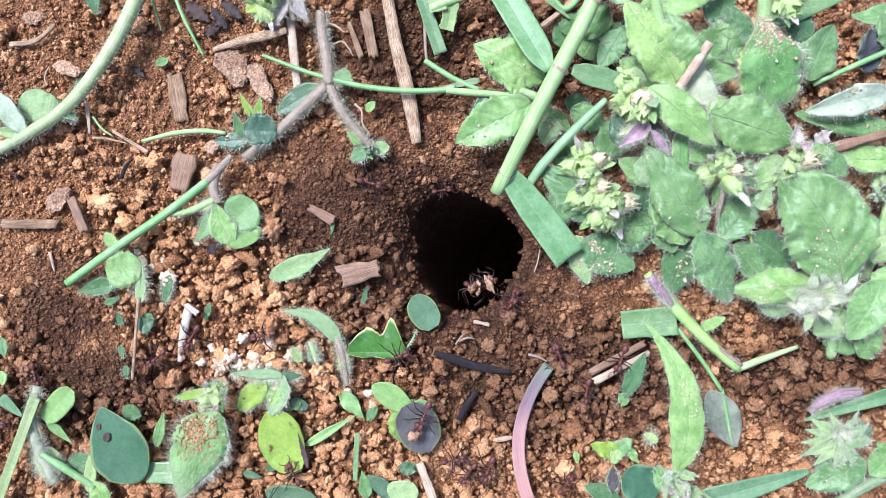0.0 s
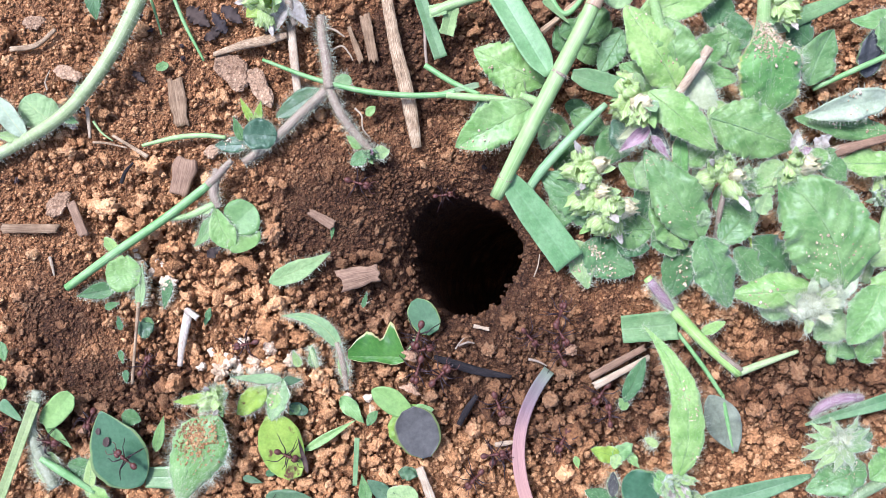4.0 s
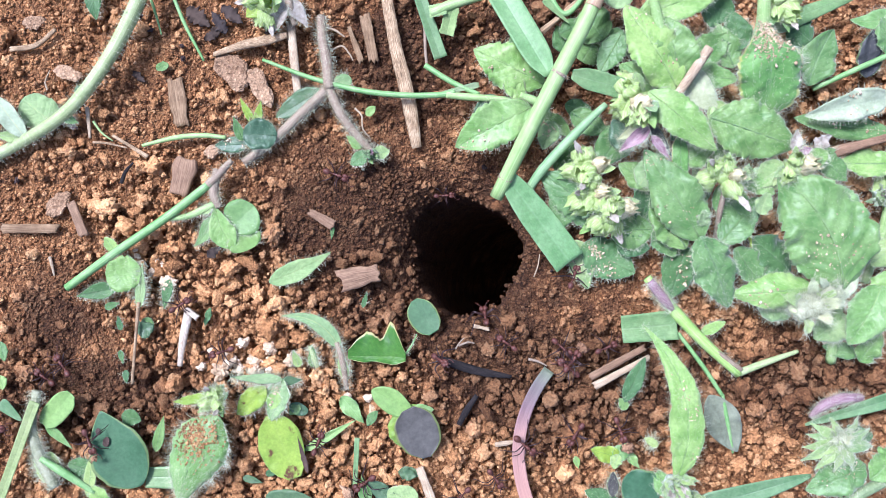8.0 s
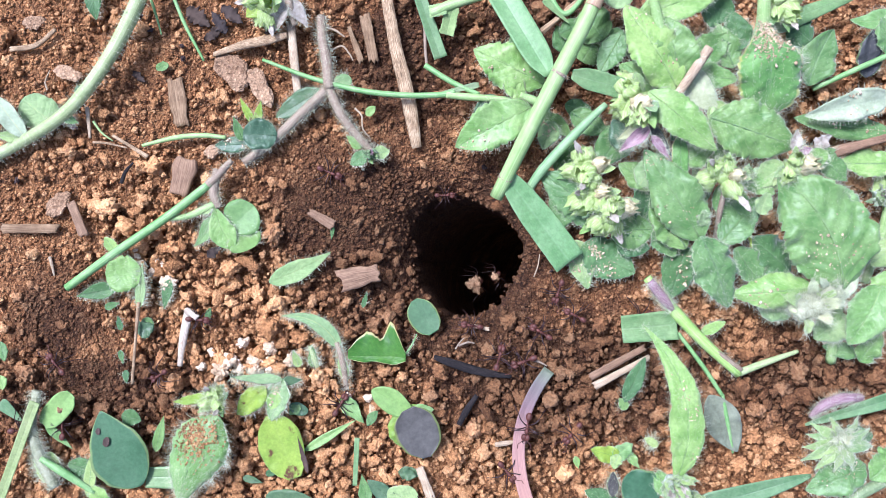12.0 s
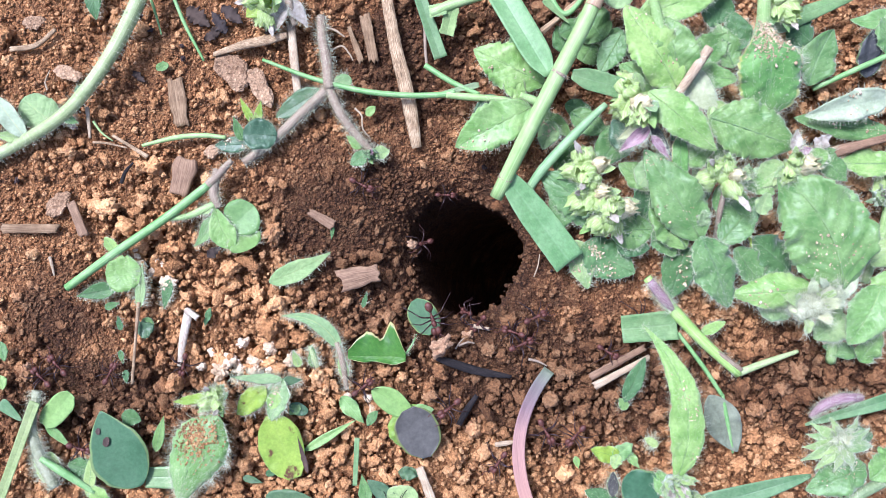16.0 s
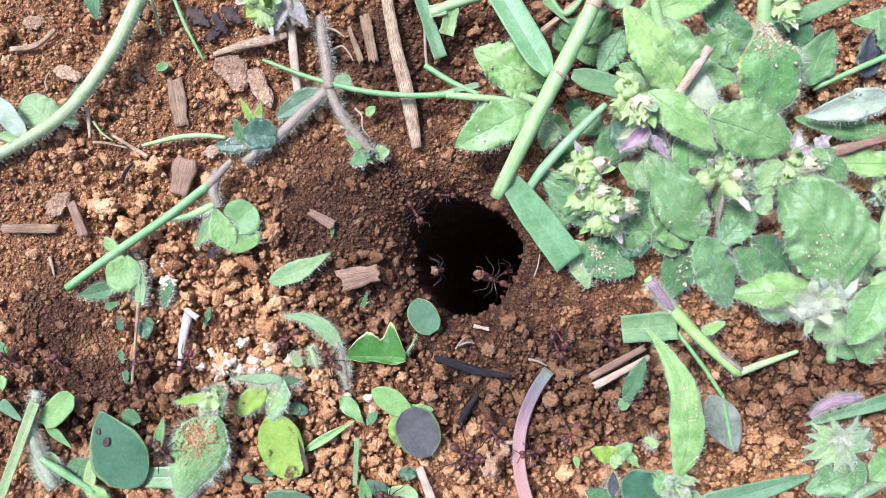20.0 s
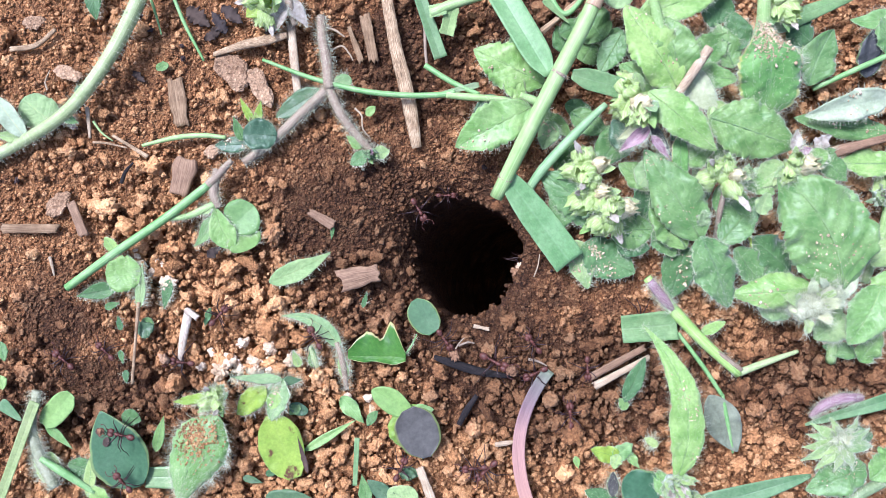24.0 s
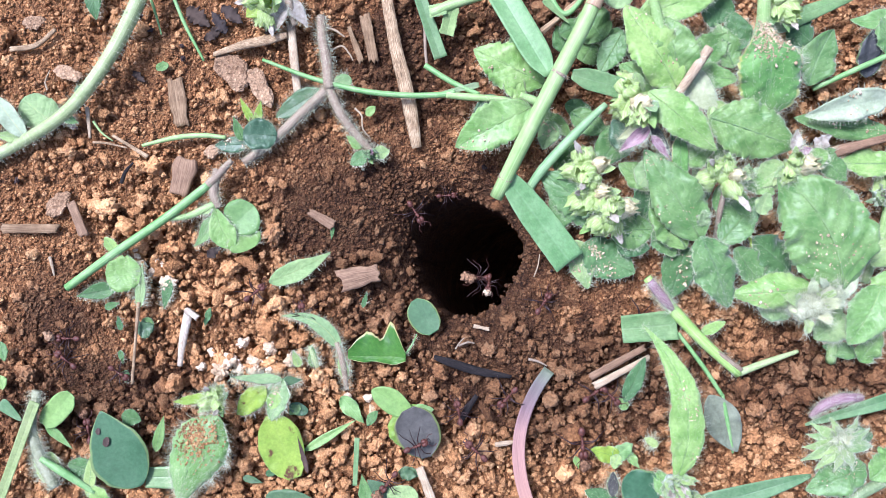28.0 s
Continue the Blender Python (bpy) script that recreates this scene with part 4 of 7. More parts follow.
chip("rootlet", (-58.21, 20.03, 0.5), (-52.06, 16.26, 0.4), 0.8, 0.4, WOOD, "thin brown rootlet on soil", "root", 0.3)

def rootlet(points, r, mat, label):
    stick("rootlet", points, [r, r * 0.9, r * 0.5], mat, label, "root", 1.0, 0.12, 18, "rootlets")


rootlet([(-19.82, 34.96, 0.6), (-17.8, 35.71, 0.8), (-16.53, 34.46, 0.6), (-15.87, 33.23, 0.3)], 0.18, STRAW, "thin curled tan rootlet on soil")
rootlet([(-15.55, 24.82, 0.5), (-14.33, 23.49, 0.7), (-14.14, 21.22, 0.6), (-12.87, 19.55, 0.4)], 0.2, STRAW, "thin curled tan rootlet on soil")
rootlet([(-20.29, 38.89, 0.8), (-18.79, 38.37, 0.9), (-17.34, 37.38, 0.5)], 0.25, STRAW, "short tan rootlet on soil")
rootlet([(-61.57, 22.48, 0.8), (-60.12, 20.5, 0.7), (-58.24, 19.05, 0.4)], 0.22, STEM, "thin yellow-green root on soil")
rootlet([(-61.65, 18.82, 0.6), (-59.12, 18.61, 0.7), (-55.75, 17.85, 0.4)], 0.25, WOOD, "thin brown root on soil")
rootlet([(-69.72, 27.99, 0.6), (-70.07, 29.46, 0.7), (-69.42, 31.52, 0.4)], 0.16, STRAW, "fine tan rootlet on soil")
rootlet([(2.8, -17.08, 0.2), (4.39, -16.46, 0.4), (5.59, -16.68, 0.2)], 0.22, STEM_PURPLE, "tiny greenish stalk bit on soil")
rootlet([(2.2, -17.68, 0.2), (3.09, -16.37, 0.3), (3.79, -15.68, 0.2)], 0.16, STEM_PURPLE, "tiny greenish stalk bit on soil")
rootlet([(15.06, -19.45, 0.4), (16.73, -19.82, 0.6), (18.35, -20.65, 0.4)], 0.25, STEM_PURPLE, "small yellowish stalk bit on soil")
rootlet([(16.12, -4.91, -0.2), (16.78, -2.9, 0.2), (17.08, -0.9, 0.2)], 0.12, STRAW, "fine pale root fibre beside the hole")
rootlet([(-69.46, -1.4, 0.3), (-68.97, -2.89, 0.5), (-68.66, -4.69, 0.3)], 0.3, STRAW, "small whitish straw bit on soil")
rootlet([(-56.6, 11.54, 0.8), (-55.83, 13.51, 1), (-54.55, 15.23, 0.7)], 0.35, CHAR, "short black rootlet between crumbs")
flake(((-37.0, 31.6, 0), 4.6, 2.9, -60), CRUST, "flat grey-brown crust of soil", "soil crust", "soil crusts")
flake(((-32.4, 28.6, 0), 4.2, 2.0, -65), CRUST, "flat grey-brown crust of soil", "soil crust", "soil crusts")
flake(((-40.9, 17.1, 0), 1.8, 1.5, 20), CRUST, "flat tan crust of soil", "soil crust", "soil crusts", high=0.6)
flake(((-67.9, 8.1, 0), 2.6, 1.6, 40), CRUST, "flat tan crust of soil", "soil crust", "soil crusts")
flake(((-72.4, 40.1, 0), 2.0, 1.2, 10), CRUST, "flat brown crust of soil", "soil crust", "soil crusts")
flake(((-66.4, 31.1, 0), 2.4, 1.3, -20), CRUST, "flat greyish crust of soil", "soil crust", "soil crusts")
for at, tip, wide in (((-45.22, 42.43, 0.6), (-41.06, 39.17, 0.5), 3.2), ((-42.03, 36.75, 0.6), (-38.05, 39.94, 0.6), 2.0), ((-39.02, 42.7, 0.7), (-35.26, 39.74, 0.6), 2.8), ((-38.25, 37.95, 0.6), (-40.68, 41.88, 0.8), 2.4),
                      ((-54.79, 31.24, 0.3), (-52.5, 29.44, 0.3), 1.4), ((-41.52, -1.39, 1), (-39.09, 0.3, 1.2), 2.0), ((-14.32, -18, 0.8), (-12.14, -17.01, 0.8), 0.9)):
    litter = thing("leaf_litter", at, "dark purplish rotten leaf scrap on soil", "leaf litter", "leaf litter")
    leaf(litter, at, tip, wide * 0.85, LEAF_LITTER, "ovate", rib=False, ragged=0.35, wave=0.4, fold=0.1)

# ---- hairy creeping stem ----
pl = thing("creeping_herb", (-73.4, 19.6, 0), "thick pale green hairy creeping stem with small leaves", "herb")
stem(pl, [(-80.36, 15.5, 1), (-72.52, 19.22, 2.2), (-65.77, 23.29, 3.2), (-60.66, 28.29, 4.2), (-55.78, 35.09, 5), (-52.09, 41.98, 5.6), (-50.12, 46.66, 6)], [1.05, 1.05, 1.15, 1.2, 1.3, 1.25], STEM_PALE, 900, 0.9)
leaf(pl, (-67.76, 21.4, 1.4), (-73.61, 26.32, 1.6), 6.4, LEAF_PALE, "round", hair=60, edge=20, fold=-0.1)
leaf(pl, (-72.62, 19.36, 2.6), (-77.78, 26.87, 4), 3.6, LEAF_WHITE, "ovate", hair=60, edge=40, fold=0.4)
leaf(pl, (-72.72, 19.19, 2.4), (-78.23, 19.95, 2.6), 2.4, LEAF_PALE, "lance", hair=30, edge=30, fold=0.3)
leaf(pl, (-65.68, 22.77, 3.4), (-63.46, 21.97, 2.2), 1.6, LEAF_BRIGHT, "lance", edge=20)
leaf(pl, (-61.97, 26.98, 3.4), (-64.07, 27.81, 2.6), 1.8, LEAF_BLUE, "round", edge=12)
bud_head(pl, (-65, 21.67, 1.6), (0.6, -0.5, 0.5), 1.8, PETAL, 8, 20, 2, 0.6, True)

pl = thing("herb_tip", (-61.49, 45.79, 1), "small green hairy leaf tip over soil", "herb")
leaf(pl, (-61.28, 46.47, 2), (-60.65, 40.07, 1.6), 2.9, LEAF_DARK, "ovate", hair=20, edge=30, arch=0.6, teeth=6)

pl = thing("grass_sprig", (-47.28, 43.81, 1), "two thin green grass stalks lying on soil", "grass")
stem(pl, [(-47.46, 44.99, 2), (-45.12, 39.18, 1.6), (-42.08, 33.12, 0.8)], [0.32, 0.34, 0.22], STEM_VIVID, name="stalk")
stem(pl, [(-51.51, 44.99, 2), (-50.46, 41.65, 1.6), (-49.47, 37.65, 1)], [0.24, 0.26, 0.12], STEM_VIVID, name="stalk")
leaf(pl, (-50.46, 31.69, 1), (-48.21, 32.44, 1.2), 1.6, LEAF, "round", name="seed_leaf")

# ---- purple-stemmed herb above the hole ----
pl = thing("purple_stemmed_herb", (-20.9, 28.1, 0), "hairy purple-stemmed herb with small blue-green leaves", "herb")
stem(pl, [(-35.11, 15.26, 0.4), (-29.13, 19.72, 1.4), (-24.01, 24.21, 2.4), (-20.13, 27.47, 3.4)], [0.8, 0.85, 0.85, 0.9], STEM_PURPLE, 420, 1.1)
stem(pl, [(-19.74, 27.66, 3.4), (-20.13, 32.35, 3.4), (-21, 36.61, 2.8), (-21.37, 40.66, 1.6)], [0.95, 0.95, 0.85, 0.8], STEM_PURPLE, 360, 1.1)
stem(pl, [(-20.16, 28.48, 3.2), (-17.54, 23.13, 3), (-14.94, 19.75, 2.6), (-12.25, 16.9, 1.8)], [0.9, 0.85, 0.75, 0.6], STEM_PURPLE, 360, 1.1)
bud_head(pl, (-12.73, 16.68, 2), (0.4, -0.5, 0.8), 3.2, LEAF, 10, 50, 2, 0.9, True)
leaf(pl, (-14.19, 17.64, 2.2), (-16.83, 19.67, 3.2), 2.0, LEAF_BRIGHT, "lance", edge=16, hair=10)
leaf(pl, (-13.2, 16.85, 2.2), (-16.23, 14.74, 1.6), 2.6, LEAF, "ovate", edge=26, hair=10)
leaf(pl, (-12.22, 16.65, 2.2), (-9.29, 17.09, 1.8), 2.4, LEAF_PALE, "ovate", edge=30, hair=10)
leaf(pl, (-21.23, 27.61, 2.6), (-29.36, 23.11, 1.2), 4.2, LEAF_BLUE, "ovate", hair=70, edge=60)
leaf(pl, (-18.99, 28.48, 3.2), (-15.88, 29.5, 3), 2.6, LEAF_PALE, "round", hair=20, edge=30)
stem(pl, [(-52.92, 18.2, 0.8), (-46.9, 19.49, 1.6), (-41.84, 19.83, 2), (-37.89, 19.44, 2)], [0.3, 0.45, 0.45, 0.35], STEM, 40, 0.6, name="leaf_stalk")
leaf(pl, (-28.93, 19.78, 2.4), (-34.69, 19.9, 3), 5.4, LEAF_BLUE, "round", hair=50, edge=50, fold=0.25)
leaf(pl, (-33.94, 18.35, 2), (-40.08, 18.15, 1.2), 3.0, LEAF_BLUE, "ovate", hair=50, edge=50, dust=50)
leaf(pl, (-33.02, 21.92, 2.6), (-35.14, 26.26, 3.6), 1.4, LEAF_YELLOW, "lance", edge=14)
leaf(pl, (-32.33, 21.92, 2.6), (-31.43, 25.67, 3.6), 1.5, LEAF_YELLOW, "lance", edge=14)
leaf(pl, (-34.88, 18.82, 2.2), (-36.46, 23.13, 3), 1.8, LEAF_DARK, "lance", edge=24, hair=10)
leaf(pl, (-13.51, 23.44, 1), (-11.9, 25.1, 1.2), 1.6, LEAF_BRIGHT, "ovate", name="seed_leaf")

# withered flower head lying at the top edge
pl = thing("withered_flower", (-30.4, 42.1, 0), "yellow-green downy flower head with withered mauve petals", "flower")
pod_head(pl, (-31.05, 42.15, 4), (-0.6, -0.4, 0.6), 7.5, BRACT, 7, 240, 3)
leaf(pl, (-29.01, 43.27, 4.5), (-33.97, 40.01, 4), 4.0, LEAF_YELLOW, "ovate", teeth=6, edge=20)
leaf(pl, (-26.97, 42.64, 5), (-29.7, 37.27, 2.5), 3.0, PETAL, "lance", name="petal", hair=30, edge=30, fold=0.5)
leaf(pl, (-26.01, 42.64, 5), (-23.33, 38.32, 3), 2.6, PETAL, "lance", name="petal", hair=20, edge=30, fold=0.5)
stem(pl, [(-26.49, 45.54, 5), (-26.37, 42.27, 4.6), (-25.68, 38.81, 3)], [0.8, 0.8, 0.5], STEM_PURPLE, 60)

# ---- grass above the hole ----
pl = thing("grass_stalk", (1.6, 27.6, 0), "thin blue-green grass stalk lying across the soil", "grass")
stem(pl, [(-31.35, 32.92, 2.6), (-22.9, 29.66, 3.2), (-14.06, 27.33, 3.6), (-6.24, 26.51, 3.8), (-0.39, 26.57, 4), (2.14, 26.93, 4.2)], [0.28, 0.42, 0.5, 0.52, 0.52, 0.6], STEM_VIVID, 60, 0.5, name="stalk")
stem(pl, [(-3.13, 31.77, 3.4), (1.56, 28.76, 3.8), (6.22, 26.54, 4.2)], [0.5, 0.5, 0.45], STEM_VIVID, name="stalk")
stem(pl, [(0.58, 26.54, 4.2), (4.47, 26.11, 4.4), (11.7, 25.52, 5)], [0.6, 0.65, 0.5], STEM, name="sheath")
leaf(pl, (6.21, 28.25, 4.4), (-1.56, 26.54, 4.2), 1.2, GRASS_PALE, "taper", rib=False)
pl = thing("grass_plant", (-2.4, 39.1, 0), "dark green grass blade on soil", "grass")
leaf(pl, (-4.51, 45.18, 3), (-0.4, 33.49, 1.4), 2.4, GRASS, "strip", fold=0.3, rib=False)
stem(pl, [(-3.18, 40.83, 1), (-3.08, 34.91, 0.8), (-2.69, 31.47, 0.6)], [0.3, 0.3, 0.2], STEM_PURPLE, name="stalk")
pl = thing("grass_tuft", (1.6, 42.1, 0), "clipped pale grass stalk with a bleached blade", "grass")
stem(pl, [(-2.15, 40.73, 3.5), (1.56, 42.09, 4.2), (8.31, 43.99, 5)], [0.8, 0.9, 0.9], STEM, name="stalk")
leaf(pl, (1.75, 41.7, 4.2), (0.59, 37.25, 2.6), 2.6, LEAF_PALE, "strip", fold=0.3, rib=False, ragged=0.1)
leaf(pl, (0.58, 41.26, 4.4), (-2.34, 40.9, 3.6), 2.2, LEAF_PALE, "strip", fold=0.3, rib=False, ragged=0.1)

# ---- big cut grass over the hole ----
pl = thing("cut_grass", (20.1, 31.1, 0), "cut pale green grass stem with broad blue-green blades", "grass")
stem(pl, [(25.4, 43.03, 13), (23.48, 37.69, 12.5), (18.84, 28.54, 11.5), (14.15, 19.3, 9.5), (9.03, 8.74, 6)], [1.0, 1.3, 1.35, 1.3, 1.15], STEM, name="stalk", sides=12)
stem(pl, [(25.56, 42.27, 13.1), (24.86, 40.67, 12.95), (24.26, 39.27, 12.75)], [1.1, 1.25, 1.33], STEM_RED, name="red_sheath")
stem(pl, [(19.11, 28.89, 11.6), (18.84, 28.45, 11.5)], [1.42, 1.42], STEM_PURPLE, 20, 0.6, name="node", n=5)
stem(pl, [(10.66, 12.19, 7.2), (10.5, 11.83, 6.9)], [1.28, 1.27], STEM_PURPLE, 10, 0.5, name="node", n=5)
leaf(pl, (8.68, 43.51, 10), (17.48, 28.54, 10.6), 4.7, GRASS_LIGHT, fold=0.22, rib=False, curl=0.1, crinkle=0.1,
     sides=(((0, 1), (0.75, 1), (0.92, 0.75), (1, 0.25)), ((0, 1), (0.75, 1), (0.92, 0.75), (1, 0.25))))
leaf(pl, (21.16, 28.68, 10.8), (32.34, 25.95, 9), 3.7, GRASS, rib=False, fold=0.15,
     sides=(((0, 0.3), (0.1, 0.8), (0.3, 1), (1, 0.9)), ((0, 0.3), (0.1, 0.8), (0.3, 1), (1, 0.9))))
leaf(pl, (10.44, 12.6, 6.4), (21.66, -2.22, 5), 5.6, GRASS_LIGHT, fold=0.30, rib=False, nu=28, ragged=0.01, crinkle=0.1,
     sides=(((0, 0.45), (0.15, 0.72), (0.4, 0.92), (0.8, 1.0), (1, 0.97)), ((0, 0.45), (0.15, 0.75), (0.4, 0.95), (0.8, 1.0), (1, 1.02))))
stem(pl, [(27.27, 24.24, 8), (22.35, 19.51, 8), (16.84, 13.49, 6.5), (14.12, 9.28, 5)], [0.55, 0.8, 0.85, 0.7], STEM_BLUE, 40, 0.6, name="stalk")
stem(pl, [(25.72, 45.54, 5), (20.88, 40.22, 5), (17.02, 45.54, 5)], [0.5, 0.5, 0.5], STEM_VIVID, name="stalk")
leaf(pl, (17.09, 42.34, 6), (21.66, 38.58, 5), 1.2, GRASS, "taper", rib=False)

# ---- downy herb: the tall group of leaves beside the hole ----
HERB = "bright green downy herb with toothed leaves"
pl = thing("downy_herb", (14.6, 25.1, 0), HERB + " beside the hole", "herb", "downy herbs")
leaf(pl, (17.09, 27.94, 6), (5.13, 33.54, 7.5), 8.2, LEAF_BRIGHT, hair=60, edge=60, teeth=8, arch=1.0, fold=0.15, dust=25)
leaf(pl, (14.93, 24.02, 6.5), (2.12, 17.25, 5.5), 7.8, LEAF_BRIGHT, hair=60, edge=60, teeth=8, arch=1.2, fold=0.2, dust=25)
leaf(pl, (16.24, 28.13, 5), (11.58, 36.46, 6.5), 6.0, LEAF, hair=40, edge=30, teeth=6)
leaf(pl, (13.92, 26.32, 7), (10.07, 27.82, 7.6), 3.6, LEAF_BRIGHT, hair=40, edge=40, teeth=5)
stem(pl, [(18.85, 22.3, 2), (16.42, 24.58, 6), (12.97, 26.03, 7)], [0.8, 0.9, 0.6], STEM, 90, 1.2)
leaf(pl, (9.32, 26.31, 4.4), (5.28, 22.77, 3.4), 3.0, LEAF_BLUE, fold=0.3, edge=20)
leaf(pl, (17.62, 22.97, 4), (22.15, 19.7, 3), 3.2, LEAF, hair=30, edge=30)
leaf(pl, (18.88, 21.77, 5.5), (17.13, 17.13, 4), 3.6, LEAF_PALE, hair=30, edge=40, fold=0.4, dust=30)

pl = thing("downy_herb", (27.6, 37.1, 0), HERB + " with round lower leaves", "herb", "downy herbs")
stem(pl, [(27.6, 30.1, 0), (27.83, 34.89, 3), (26.88, 40.7, 5)], [0.6, 0.7, 0.6], STEM, 40)
leaf(pl, (27.46, 35.87, 5), (23.7, 40.56, 5.5), 6.4, LEAF, "round", edge=30)
leaf(pl, (26.87, 37.09, 4), (24.01, 32.31, 3.6), 6.4, LEAF, "round", edge=30)
leaf(pl, (27.24, 36.16, 4.6), (33.19, 34.17, 4), 5.2, LEAF, edge=30, hair=20)
leaf(pl, (20.05, 37.09, 4), (25.3, 38.88, 4.6), 3.8, LEAF_DARK, edge=30)
leaf(pl, (21.24, 34.03, 2.5), (19.7, 38.81, 3), 3.0, LEAF_DARK)
leaf(pl, (21.17, 25.09, 3), (26.14, 23.68, 2.6), 3.4, LEAF_DARK, edge=10)

pl = thing("downy_herb", (41.1, 27.1, 0), HERB + " overlapping others", "herb", "downy herbs")
stem(pl, [(43.1, 21.1, 0), (39.94, 25.06, 6), (36.29, 35.82, 9), (33.93, 43.66, 11)], [0.9, 1.1, 1.0, 0.8], STEM, 150, 1.2)
leaf(pl, (39.39, 26.61, 8), (30.08, 40.38, 9.5), 8.4, LEAF_BRIGHT, hair=120, edge=60, teeth=9, arch=1.5, dust=40)
leaf(pl, (39.56, 27.67, 7.4), (37.05, 38.64, 9), 8.0, LEAF, hair=120, edge=60, teeth=9, arch=1.4)
leaf(pl, (39.19, 26.32, 7), (29.76, 31.19, 6.5), 6.4, LEAF_BRIGHT, hair=80, edge=50, teeth=8, fold=0.2)
leaf(pl, (32.53, 38.64, 9), (47.74, 44.44, 8.5), 6.0, LEAF_BRIGHT, hair=90, edge=60, teeth=9)
leaf(pl, (31.59, 41.46, 9), (25.01, 43.35, 9), 4.6, LEAF_PALE, hair=60, edge=50)
leaf(pl, (39.48, 30.80, 7), (47.05, 22.95, 6), 5.2, LEAF_WHITE, hair=150, edge=130, hair_long=1.4, arch=1.0, fold=-0.2)
leaf(pl, (42.52, 29.98, 5.4), (50.33, 28.83, 5.4), 4.4, LEAF_BRIGHT, hair=60, edge=40, teeth=6)
leaf(pl, (42.81, 32.13, 4.4), (48.85, 36.78, 5.2), 5.4, LEAF, hair=60, edge=40, teeth=6)
leaf(pl, (33.98, 26.05, 10), (45.51, 16.27, 9), 6.2, LEAF_BRIGHT, hair=150, edge=90, teeth=10, arch=1.2, fold=0.1)
pod_head(pl, (31.67, 24.45, 9.5), (-0.9, -0.25, 0.35), 9.5, None, 7, 260, 0)
leaf(pl, (34.41, 20.22, 9), (29.35, 16.19, 8), 2.4, MAUVE, "lance", name="petal", hair=50, edge=90, hair_long=1.5, fold=0.6, rib=False)
leaf(pl, (34.60, 18.90, 9), (38.06, 14.96, 8), 1.5, MAUVE, "lance", name="petal", hair=30, edge=40, hair_long=1.3, fold=0.6, rib=False)
leaf(pl, (34.47, 20.74, 8), (29.18, 18.40, 7), 2.2, LEAF_WHITE, "lance", name="petal", hair=50, edge=90, hair_long=1.5, fold=0.4, rib=False)
leaf(pl, (34.78, 21, 7.5), (39.25, 15.57, 5), 2.0, LEAF_PURPLE, "lance", hair=30, edge=40, fold=0.4)

pl = thing("downy_herb", (56.1, 38.1, 0), HERB + " with a broad curled leaf", "herb", "downy herbs")
stem(pl, [(55.6, 18.1, 0), (53.51, 31.46, 3), (53.59, 37.97, 8), (53.03, 43.97, 10)], [0.8, 1.0, 1.2, 1.0], STEM, 150, 1.3)
leaf(pl, (52.99, 38.19, 8.6), (54.87, 22.20, 4.6), 11.6, LEAF_RIM, "obovate", hair=600, edge=160, hair_long=1.3, teeth=9, arch=2.4, fold=0.42, bow=0.6, dust=520, heap=(0.22, 0.3), roll=0, curl=-0.55, crinkle=1.6)
leaf(pl, (50.85, 33.93, 5), (49.36, 40.59, 5.4), 5.0, LEAF_DARK, hair=60, edge=60)
leaf(pl, (44.39, 41.96, 4), (50.02, 40.81, 4.6), 7.0, LEAF_DARK, hair=60, edge=90, fold=0.5)
pod_head(pl, (56.91, 41.28, 8), (0.3, 0.2, 0.8), 7.5, BRACT, 7, 180, 3)
leaf(pl, (62.8, 28.09, 4.2), (67.18, 37.76, 4.4), 6.4, LEAF, edge=20, hair=20, bow=0.5)
leaf(pl, (62.94, 35.38, 5), (58.91, 38.66, 5.4), 5.6, LEAF_DARK, edge=20, hair=20)
leaf(pl, (55.79, 37.73, 6), (72.76, 44.27, 6.6), 3.6, GRASS, "taper", rib=False, name="grass_blade")
stem(pl, [(64.31, 27.83, 2.5), (69.7, 30.27, 4), (76.18, 33.16, 5)], [0.45, 0.5, 0.5], STEM_VIVID, name="grass_stalk")

pl = thing("downy_herb", (71.6, 23.1, 0), HERB + " with a pale folded leaf", "herb", "downy herbs")
leaf(pl, (75.84, 25.79, 6.2), (61.62, 22.63, 5.6), 5.0, LEAF_WHITE, hair=100, edge=90, arch=1.2, fold=0.3, roll=18, dust=25)
leaf(pl, (77, 20.05, 4), (60.7, 22.77, 3.4), 5.0, LEAF, hair=80, edge=60, fold=0.1, dust=40)
leaf(pl, (78.46, 40.98, 4), (70.57, 39.74, 3.2), 3.4, LEAF_BRIGHT, hair=20, edge=40, bow=1.0)
leaf(pl, (73.31, 29.70, 3), (74.08, 37.87, 4), 4.6, LEAF_PURPLE, hair=20, edge=60, fold=0.4)
leaf(pl, (77.76, 33.1, 4.4), (75.23, 39.84, 4.6), 5.0, LEAF, hair=30, edge=40)
leaf(pl, (77.66, 14.55, 5.5), (67.29, 14.6, 5), 5.0, LEAF_BRIGHT, hair=90, edge=70, teeth=8)
leaf(pl, (77.44, 12.67, 5), (73.88, 9.32, 4.4), 3.6, LEAF_PALE, hair=50, edge=60)
bud_head(pl, (75.02, 8.8, 5), (-0.4, 0.1, 0.8), 5.0, LEAF_PALE, 9, 90, 3, 1.4)
stem(pl, [(74.6, -5.9, 0), (76.51, 5.94, 4), (76.43, 20.26, 6)], [0.8, 0.9, 0.8], STEM, 90, 1.2)

